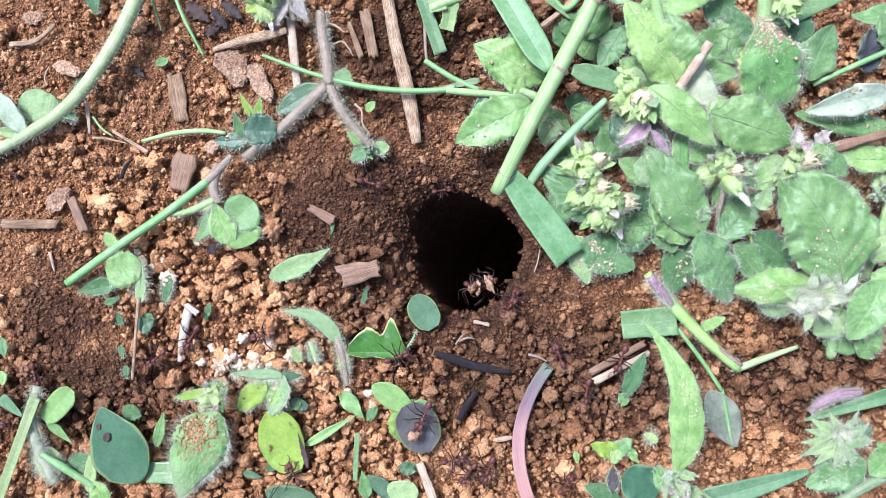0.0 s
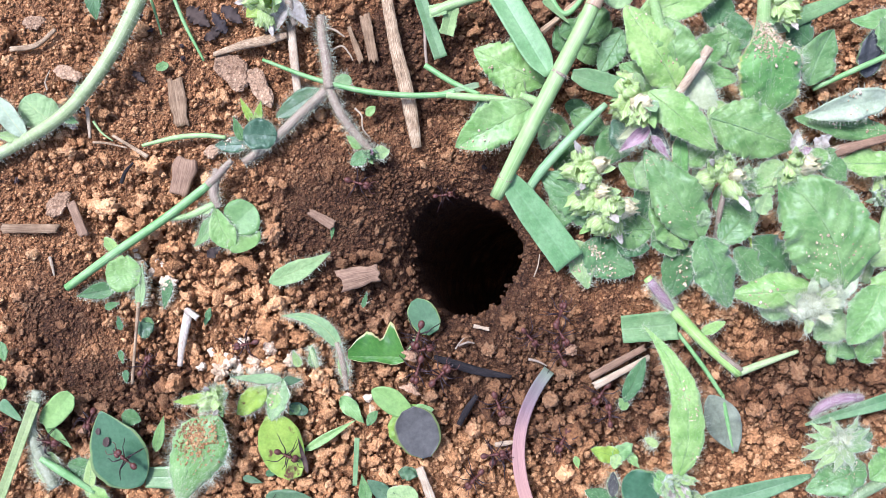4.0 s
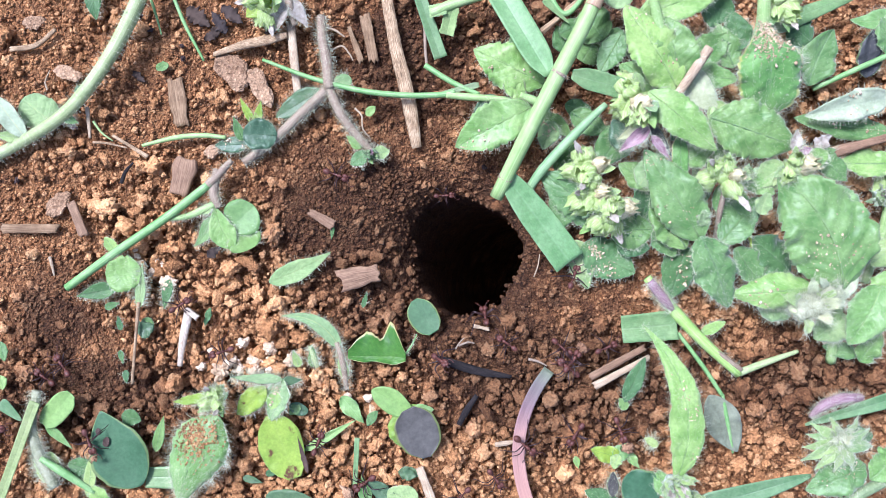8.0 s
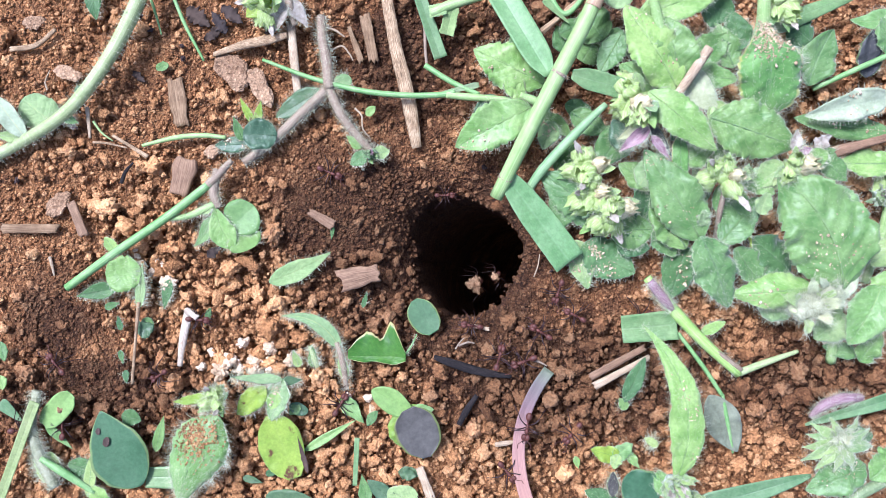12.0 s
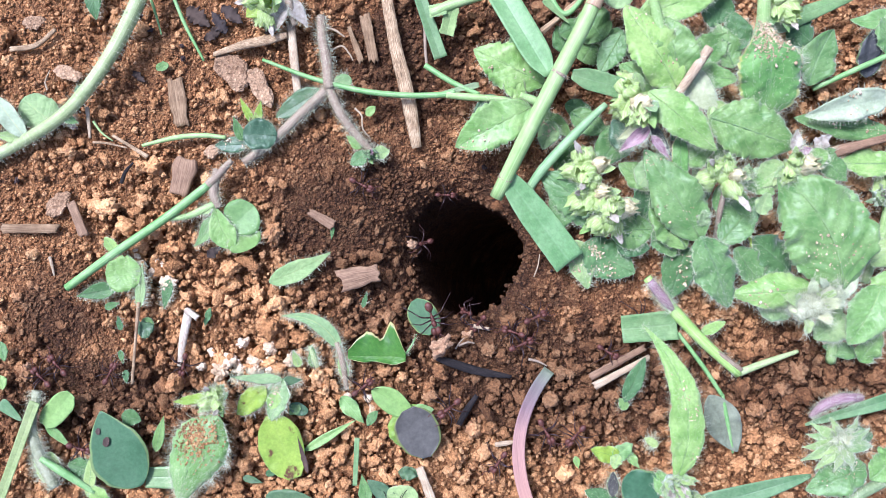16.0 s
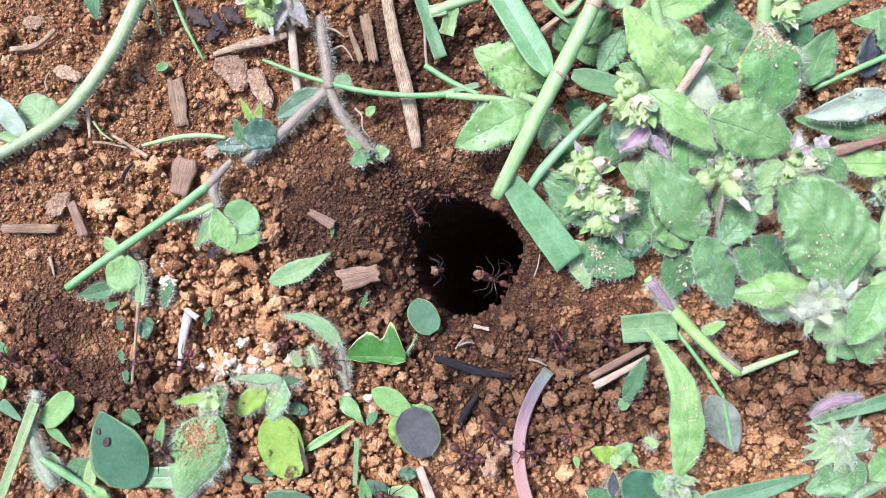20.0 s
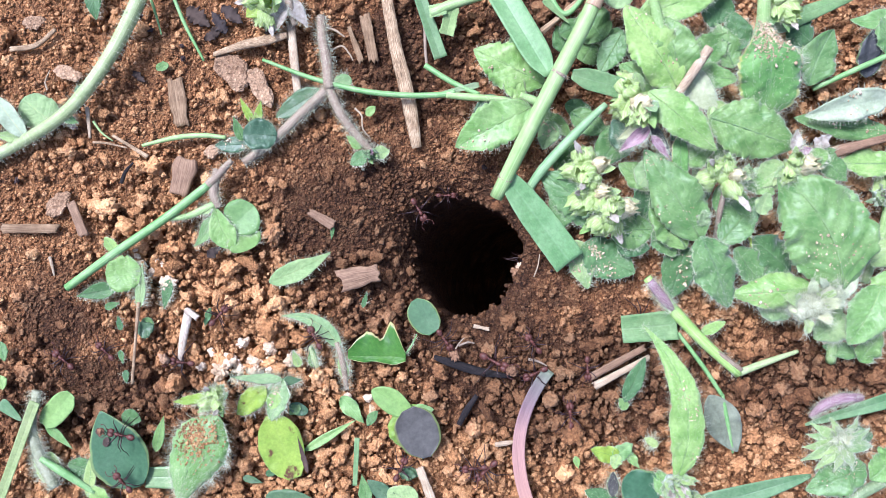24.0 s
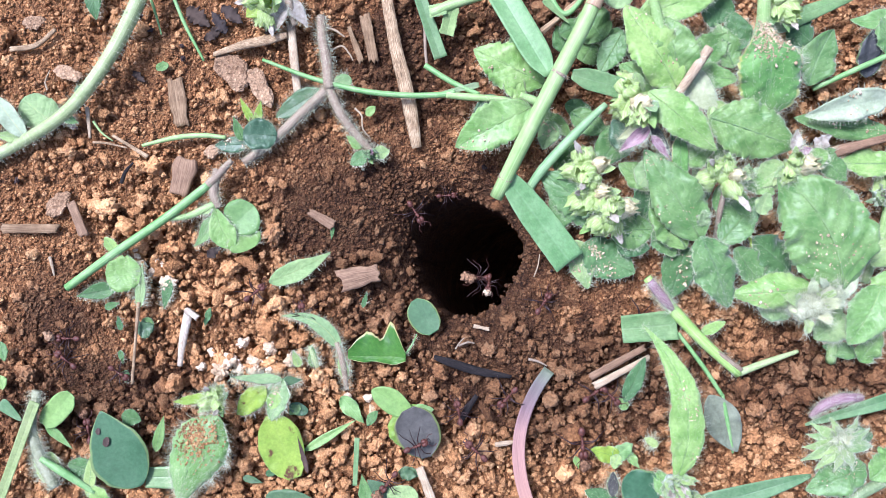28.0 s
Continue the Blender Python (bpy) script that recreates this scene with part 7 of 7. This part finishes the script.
def ant(way, size=1.0, load=0.0, heading=None, white=False, long=False, still=0.0, until=99.0):
    """An ant that goes by rows of seconds, x, y and, off the soil, z. load: the pellet in its jaws, mm across."""
    t = np.array([r[0] for r in way])
    p = np.array([(r[1], r[2], r[3] + (0.5 if r[3] > 0 else 0.0) if len(r) > 3 else surface(r[1], r[2])) for r in way], float)
    times = np.arange(0, 28.0 + 1e-6, STEP)
    soft = np.zeros((len(times), 3))
    m = np.gradient(p, t, axis=0) if len(t) > 2 else np.zeros_like(p)
    for i, s in enumerate(times):
        if s <= t[0] or s >= t[-1]:
            soft[i] = p[0] if s <= t[0] else p[-1]
            continue
        k = int(np.searchsorted(t, s, "right")) - 1
        w = t[k + 1] - t[k]
        f = (s - t[k]) / w
        a0, a1 = (1 + 2 * f) * (1 - f) ** 2, f * f * (3 - 2 * f)
        b0, b1 = f * (1 - f) ** 2, f * f * (f - 1)
        soft[i] = a0 * p[k] + a1 * p[k + 1] + 0.6 * w * (b0 * m[k] + b1 * m[k + 1])
    here = thing_copy(size)
    # heading follows the way; a slow ant keeps it and sways a little
    last = heading
    angs = []
    for i in range(len(times)):
        d = soft[min(i + 2, len(times) - 1)] - soft[max(i - 1, 0)]
        if np.hypot(d[0], d[1]) > 0.9:
            want = math.degrees(math.atan2(d[1], d[0]))
            if last is None:
                last = want
            turn = (want - last + 180) % 360 - 180
            last += max(-40, min(40, turn))
        angs.append(last)
    first = next((a for a in angs if a is not None), 0.0)
    angs = [first if a is None else a for a in angs]
    rows, marks, phase = [], [], rng.uniform(0, 6)
    sway = rng.uniform(0, 6)
    for i, s in enumerate(times):
        d = soft[min(i + 1, len(times) - 1)] - soft[max(i - 1, 0)]
        run = np.hypot(d[0], d[1])
        pitch = -math.degrees(math.atan2(d[2], run)) if run + abs(d[2]) > 0.8 else 0.0
        yaw = angs[i] + 7 * math.sin(1.7 * s + sway) * (1 + still)
        rows.append((float(s), pose(*(soft[i] * MM), 0, max(-65, min(65, pitch)), yaw)))
        phase += 1.9 * min(run, 1.4) + (0.25 if int(s * 1.3 + sway) % 3 == 0 else 0.0)
        marks.append(phase)
    QUEUE.append((here, rows))
    for leg in here.children:
        if not leg.name.startswith("leg"):
            continue
        at = leg.location.copy()
        QUEUE.append((leg, [(float(s), Matrix.Translation(at) @ pose(0, 0, 0, 6 * math.cos(ph + math.pi * leg["beat"]), 0, 17 * math.sin(ph + math.pi * leg["beat"])))
                            for s, ph in zip(times, marks)]))
    if load:
        mat = PALE_CRUMB if white else PELLET
        v, f = clod_points(4, 40)
        v = v * rng.uniform(0.8, 1.15, 3) * (0.60 * load)
        if long:
            v = v * (0.75, 1.75, 0.75) + np.stack([0.15 * v[:, 1] ** 2, 0 * v[:, 0], 0 * v[:, 0]], -1)
        f = [tuple(int(i) for i in q) for q in f]
        pellet = new("soil_pellet", shell(v, f))
        pellet.data.materials.append(mat)
        tagged(pellet, "long crumbly soil pellet carried in an ant's jaws" if long else
               "whitish crumb carried in an ant's jaws" if white else "tan crumbly soil pellet carried in an ant's jaws", "soil pellet", "carried pellets")
        off = pose((2.9 * size + 0.40 * load) * MM, 0, (1.4 * size + 0.35 * load) * MM)
        QUEUE.append((pellet, [(s, m @ off) for s, m in rows if s <= until] or rows[:2]))
    return here


def thing_copy(size):
    made = copy_thing(ANT, Matrix.Identity(4))
    size *= 0.92
    made.scale = (size, size, size)
    return made


# out of the shaft, each with its pellet
ant([(0, 9.29, -6.53, -16), (0.8, 10.17, -4.98, -9), (1.2, 10.75, -3.41, -5), (1.7, 14.19, -4.13, -1), (2.4, 17.88, -7.81), (3.5, 19.86, -13.24), (5.5, 23.32, -19.66), (7, 29.25, -27.57), (9, 32.21, -35.47), (12, 35.17, -47.33)], 0.95, 1.8)
ant([(0, 5.76, -8.42, -10), (0.5, 6.86, -9.46, -6), (0.9, 6.18, -13.58, -2), (1.5, 7.31, -15.71), (2.2, 6.72, -20.16), (3, 7.31, -21.14), (3.5, 8.5, -23.61), (4.5, 10.47, -30.04), (5.5, 12.65, -35.47), (6, 13.04, -33), (6.5, 14.92, -27.76), (7, 17.39, -26.08), (8, 22.33, -19.66), (9.5, 27.27, -13.73), (12, 34.19, -11.76)], 0.95, 1.6)
ant([(0, 6.26, -8.53, -12), (0.8, 4.63, -8.74, -8), (1.6, 2.24, -10.61, -3), (2.4, -1.2, -11.09, 0.2), (3.2, -2.39, -11.87, 0.4), (3.6, -3.19, -12.07, 0.4), (4.5, -5.83, -19.66), (5.5, -9.29, -34.48), (6.5, -14.23, -41.4), (8, -22.13, -51.28)], 1.05, 1.9, long=True)
ant([(0, 8.53, -7.76, -14), (1, 6.99, -8.9, -9), (1.7, 5.51, -11.32, -3), (2.1, 5.44, -13.79, -1), (2.6, 3.06, -14.92), (3.1, 0.1, -16.9), (3.6, -3.56, -19.07), (4.5, -4.55, -22.63), (5.5, -4.83, -24.54, 2.2), (6, -6.11, -29.96, 2.2), (6.5, -6.49, -33.85, 2.4), (7, -9.29, -36.95), (7.5, -11.46, -39.92), (8, -13.24, -40.61), (9.5, -18.18, -47.33)], 1.05, 1.9, long=True)
ant([(0, 26.01, -1.33, -72), (11, 21.82, -4.06, -60), (12, 6.45, -8.1, -40), (12.5, 6.48, -8.87, -30), (14.5, 3.6, -7.84, -9), (15, 0.61, -8.06, -3), (15.5, -1.2, -9.89, 0.2), (16, -1.99, -11.67, 0.4), (16.5, 0.59, -16.2), (17, 1.58, -19.27), (17.5, 3.06, -20.45), (18, 2.77, -23.42), (18.5, 4.74, -26.58), (19, 4.05, -31.02), (19.5, 2.37, -33.99), (20, 3.75, -35.47), (20.7, 8.3, -36.95), (21.5, 11.96, -41.4), (23.5, 15.41, -51.28)], 1.25, 3.6)
ant([(0, 26.01, -1.33, -72), (11, 21.82, -4.06, -60), (12, 10.9, -6.32, -36), (12.5, 11.26, -6.68, -26), (14.5, 10.44, -8.16, -5), (15, 9.18, -9.89, -3), (15.6, 7.47, -12.02, -1.5), (16.4, 6.52, -12.94), (17, 6.72, -13.93), (17.6, 7.51, -14.72), (18.4, 6.52, -18.67), (19, 7.11, -21.14), (19.5, 7.51, -26.08), (20, 8.69, -32.01), (20.5, 11.96, -34.48), (21.3, 14.43, -38.44), (23, 17.39, -49.3)], 0.95, 1.8)
ant([(0, 26.01, -1.33, -72), (13, 21.82, -4.06, -60), (14.5, -0.22, -1.21, -15), (15, -1.06, -0.11, -9), (15.5, -1.66, 1.35, -6), (16, -3.98, 0.92, -3), (16.5, -7.98, 0.3, -1.5), (17, -13.24, 0.49), (17.5, -16.01, -2.07), (18, -16.99, -4.84, 1.8), (19, -22.13, -11.76), (21, -31.02, -17.69), (24, -44.86, -19.66), (26, -53.75, -16.7), (28, -65.61, -15.71)], 0.9, 1.7)
ant([(0, 26.01, -1.33, -72), (16, 21.82, -4.06, -60), (17, 12.71, -1.08, -30), (17.5, 11.84, 0.12, -26), (18, 10.87, -3.06, -20), (18.5, 9.68, -4.95, -15), (19.5, 9.06, -6.21, -8), (20.5, 9.21, -5.13, -7), (21, 8.94, -6.14, -6), (21.6, 8.42, -8.62, -4), (22.5, 6.52, -13.73), (23.4, 7.51, -17.69), (24, 9.09, -19.66), (24.5, 11.46, -20.16), (25, 14.43, -19.66), (25.5, 17.19, -17.88), (26, 20.55, -18.87), (26.5, 21.14, -21.84), (27, 22.33, -24.6), (27.5, 23.91, -30.04), (28, 24.31, -33.49)], 1.15, 2.2)
ant([(0, 26.01, -1.33, -72), (18, 21.82, -4.06, -60), (19.5, -0.22, -4.43, -12), (20.3, -2, -4.11, -8), (21, -1.66, -5.3, -6), (21.6, -2.26, -6.06, -4), (22.6, -2.4, -8.9, 0), (23.5, -2.59, -11.07, 0.4), (24, 0.1, -15.71), (25, 1.38, -19.66), (25.5, -0.89, -23.61), (26, -2.56, -26.7, 2.2), (26.6, -4.13, -30.96, 2.6), (27.2, -6.13, -36.46), (28, -9.29, -40.41)], 0.9, 1.5)
ant([(0, 26.01, -1.33, -72), (22, 21.82, -4.06, -60), (23.5, 14.84, -4.19, -20), (24.5, 13.39, -4.98, -16), (25.5, 11.3, -5.54, -13), (26, 10.58, -5.29, -12), (27, 8.32, -5.23, -10), (28, 6.11, -5.37, -8)], 1.1, 2.3, heading=215)
ant([(0, 26.01, -1.33, -72), (22, 21.82, -4.06, -60), (23.5, 15.54, -3.27, -19), (24.5, 13.85, -3.85, -15), (25.5, 11.95, -4.89, -13), (26, 11.44, -3.99, -12), (27, 8.9, -4.13, -9), (28, 8.37, -6.59, -7)], 0.8, 1.5, heading=215, white=True)
# about the rim
ant([(0, -13.24, 10.97), (16.5, -13.24, 10.97), (17.5, -7.95, 8.96, -1), (18, -6.28, 8, -2), (19, -5.39, 7.01, -2.5), (21, -5.08, 6.81, -2.5), (24, -4.47, 7.22, -2.5), (26, -5.29, 7.01, -2.5), (28, -5.08, 6.81, -2.5)], 0.95)
ant([(0, -0.41, 9.85, -5.5), (9, 0, 9.74, -5.5), (15, 0.21, 9.85, -5.5), (28, 0.41, 9.74, -5.5)], 0.75, heading=5)
ant([(0, 11.46, -11.26), (1.5, 16.4, -6.32), (2.5, 16.9, -8.79), (3.5, 19.86, -11.76), (5.5, 21.34, -7.81), (7.5, 22.33, -5.24), (9, 23.32, -4.84), (10, 22.82, -5.04), (10.5, 19.86, -4.84), (11.5, 20.35, -6.32), (14.5, 17.39, -11.76), (16, 12.94, -14.72), (17, 9.73, -13.07, -2), (18, 8.94, -10.29, -6), (19.5, 8.61, -6.68, -20), (21, 26.01, -1.33, -72)], 0.9)
ant([(0, 11.96, -9.78), (1, 12.94, -8.79), (2, 15.41, -9.78), (3.5, 14.43, -14.23), (6, 17.39, -17.69), (8, 11.46, -16.7), (9.5, 9.49, -14.72), (11, 6.52, -13.73), (12.5, 4.63, -13.49, -1), (15, 5.2, -12.14, -3), (16, 5.2, -11.63, -3), (17, 6.99, -10.49, -9), (18.5, 21.82, -1.26, -60)], 0.85)
ant([(0, 20.35, -19.66), (3, 21.34, -20.16), (6, 18.87, -15.71), (9, 21.34, -17.69), (12, 17.39, -14.72), (15, 14.43, -12.75), (17, 17.39, -11.76), (19.5, 19.86, -14.23), (21, 21.34, -17.69), (24, 15.91, -16.7), (25, 14.43, -13.73), (26, 15.91, -11.76), (28, 17.39, -9.78)], 0.9)
# below the hole
ant([(0, 25.29, -25.59), (2.5, 23.32, -30.04), (3.5, 21.34, -33), (5.5, 22.13, -32.51), (7.5, 23.32, -32.11), (10, 22.73, -32.11), (13, 22.92, -31.91), (16, 23.32, -32.31), (20, 22.73, -31.91), (22, 23.12, -32.31), (24, 22.33, -29.54), (28, 26.28, -25.59)], 0.95, still=1)
ant([(0, 8, -38.93), (2, 10.47, -37.45), (5.5, 9.98, -36.46), (7, 11.46, -34.98), (7.5, 12.25, -33.49), (8, 13.78, -33.56, 2.4), (8.5, 16.01, -35.47), (9.5, 17.39, -31.52), (10.4, 15.61, -25.59), (11, 14.45, -26.24, 2.6), (11.5, 14.64, -28.2, 2.6), (12, 14.54, -30.37, 2.6), (12.5, 14.45, -29.97, 2.6), (14.5, 15.61, -29.35), (16, 17.88, -31.72), (18, 19.37, -35.47), (20, 15.91, -35.47), (21, 9.49, -36.95), (23.5, 8, -38.44), (25.5, 6.52, -36.95), (28, 6.03, -35.47)], 1.0, heading=250)
ant([(0, -18.18, -48.32), (1.5, -15.22, -43.38), (2, -13.04, -41.4), (2.5, -9.09, -35.67), (3, -4.71, -30.82, 2.8), (3.5, -2.17, -24.6), (4.5, 0.59, -20.65), (5.5, 2.57, -17.69), (7, 6.03, -14.72), (8, 7.7, -13.07, -2), (9, 6.95, -10.43, -8), (10.5, 23.87, -1.29, -66)], 1.05)
ant([(0, -3.14, -29.15, 2.8), (0.5, -4.32, -32.82, 2.6), (1, -8.3, -36.95), (1.5, -12.25, -40.41), (2.5, -18.18, -47.33), (4, -24.11, -54.24)], 1.1, 1.8, heading=265)
ant([(0, 31.22, -19.66), (5, 27.27, -25.59), (9, 20.35, -19.66), (12, 14.43, -19.66), (14.5, 9.98, -22.63), (15, 8.5, -23.91), (15.5, 2.77, -26.38), (16, 1.09, -27.57), (16.6, -0.88, -29.38, 2.6), (17, -3.14, -31.9, 2.8), (17.5, -3.53, -33.76, 2.8), (18, -5.93, -36.66), (19, -8.3, -39.92), (20.5, -12.25, -46.34), (22, -14.23, -54.24)], 1.0)
ant([(0, 4.55, -39.42), (6, 5.53, -40.41), (10, 0.59, -45.35), (16, -8.3, -45.35), (23, -8.3, -40.41), (25.5, -6.13, -35.47), (26.5, -4.51, -32.29, 2.8), (27, -5.31, -35.28, 2.6), (27.5, -4.12, -33.86, 2.8), (28, -4.91, -34.05, 2.8)], 0.9)
ant([(0, -8.3, -19.66), (6, -2.37, -17.69), (8, 0.1, -19.66), (8.6, 1.08, -20, 2.2), (9, 2.36, -20.59, 2.2), (9.5, 4.93, -21.19, 2.2), (10.3, 8.99, -22.03), (11.5, 9.49, -19.66), (14.5, 11.46, -17.69), (20, 19.86, -17.19), (20.8, 20.35, -19.66), (24, 16.4, -21.64), (28, 11.46, -25.59)], 0.95)
ant([(0, 1.58, -37.45), (3, 8.5, -35.47), (6, 7.51, -37.45), (9, 9.49, -40.41), (14, 11.46, -37.45), (20, 5.53, -36.95), (21, 5.34, -37.25), (24.5, 5.73, -37.94), (26, 5.14, -36.95), (27.3, 3.06, -31.52), (28, 2.77, -28.75)], 0.9)
ant([(0, 21.34, -42.39), (2, 24.31, -37.45), (4, 29.25, -29.54), (6, 25.29, -19.66), (9, 29.25, -16.7), (12, 23.32, -11.76), (15, 27.27, -16.7), (18, 31.22, -19.66), (21, 27.27, -14.72), (24, 25.29, -20.65), (28, 29.25, -25.59)], 0.85)
# lower left
ant([(0, -43.38, -15.71), (0.5, -45.25, -18.67), (1, -49.8, -22.43), (1.5, -51.97, -25.39), (2, -55.53, -26.08), (2.5, -58.49, -27.96), (3, -59.48, -30.04), (3.6, -61.65, -30.04), (5.5, -60.49, -33.18, 3.2), (6.5, -61.35, -32.83, 3), (7, -62.84, -32.11), (8, -60.86, -32.83, 3), (9, -62.64, -32.51), (10.5, -65.61, -34.48), (14, -67.58, -25.59), (17, -71.53, -21.64), (20, -75.49, -19.66), (24, -83.39, -15.71)], 0.95, 1.4, until=99)
ant([(0, -44.86, -32.51), (2, -47.82, -34.48), (2.5, -49.6, -35.87), (3, -50.39, -37.84), (3.5, -52.19, -37.04, 3.4), (4.5, -55.46, -34.99, 3.8), (5.5, -56.93, -31.1, 3.8), (8, -66.4, -20.85), (10, -67.19, -20.25), (14, -67.58, -20.65), (18, -66.79, -20.45), (24, -66.4, -19.66), (26, -65.61, -18.67), (28, -66, -19.66)], 0.95)
ant([(0, -71.53, -22.63), (4, -69.56, -33.49), (5.5, -67.19, -32.51), (6, -66.63, -30.17, 2.6), (6.5, -67.38, -28.34, 2.9), (7, -67.91, -26.2, 2.8), (7.6, -68.77, -24.01), (9, -73.51, -19.66), (12, -81.42, -17.69), (20, -83.39, -17.69), (28, -85.37, -15.71)], 0.9)
ant([(0, -79.44, -31.52), (9, -78.45, -31.52), (15, -67.58, -33), (16.5, -62.64, -35.47), (17, -60.96, -35.18, 3), (17.5, -58.55, -36.85, 3.4), (18, -56.79, -38.41, 3.4), (18.7, -57.21, -42.39), (20, -57.7, -48.32)], 0.95)
ant([(0, -30.04, -45.35), (14, -33.99, -49.39), (18, -38.5, -48.6), (19.2, -47.5, -42.0), (20, -47.83, -34.99, 3), (21, -50.98, -36.26), (22.5, -53.1, -34.07, 3.6), (23.6, -53.81, -32.07, 3.8), (24.3, -55.52, -31.66, 3.9), (25, -58.1, -31.87, 3.8), (25.6, -60.67, -33.03, 3), (26, -63.83, -33.89), (26.6, -62.64, -33.3), (28, -62.25, -32.31)], 0.95, 1.3)
ant([(0, -47.82, -47.33), (22, -51.77, -45.35), (23.5, -54.17, -41.12, 2.8), (24.2, -55.01, -39.84, 3.2), (25, -54.42, -40.23, 3.2), (26, -52.76, -43.38), (28, -53.75, -51.28)], 0.9)
ant([(0, -31.02, -15.71), (8, -37.94, -17.69), (12, -48.81, -21.64), (12.5, -50.59, -22.63), (14.5, -56.71, -24.6), (15.5, -58.69, -22.63), (18, -54.74, -19.66), (20, -44.86, -19.66), (21, -44.07, -17.19), (24, -38.93, -11.76), (28, -33, -7.81)], 0.9)
ant([(0, -26.08, -40.41), (2, -27.07, -38.44), (3, -28.7, -37.05, 2.6), (3.7, -27.87, -35.23, 2.8), (5.5, -24.11, -38.44), (8, -22.13, -34.48), (12, -18.18, -27.57), (17, -14.23, -23.61), (20, -19.17, -19.66), (24, -22.13, -15.71), (28, -24.11, -11.76)], 0.9)
ant([(0, -49.8, -19.66), (3, -53.75, -23.61), (6, -47.82, -11.76), (14, -42.88, -14.72), (16, -44.86, -19.66), (17, -45.65, -21.64), (18.5, -47.82, -19.66), (22, -57.7, -19.66), (24, -59.18, -18.18), (26, -59.68, -19.66), (28, -57.21, -21.64)], 0.85)

# the first ant waits in the grass beyond the crumbs
ANT.location = (Vector((-88, -40, 0)) + Vector((0, 0, surface(-88, -40)))) * MM


def motions():
    for mover, rows in QUEUE:
        walk(mover, rows)


motions()
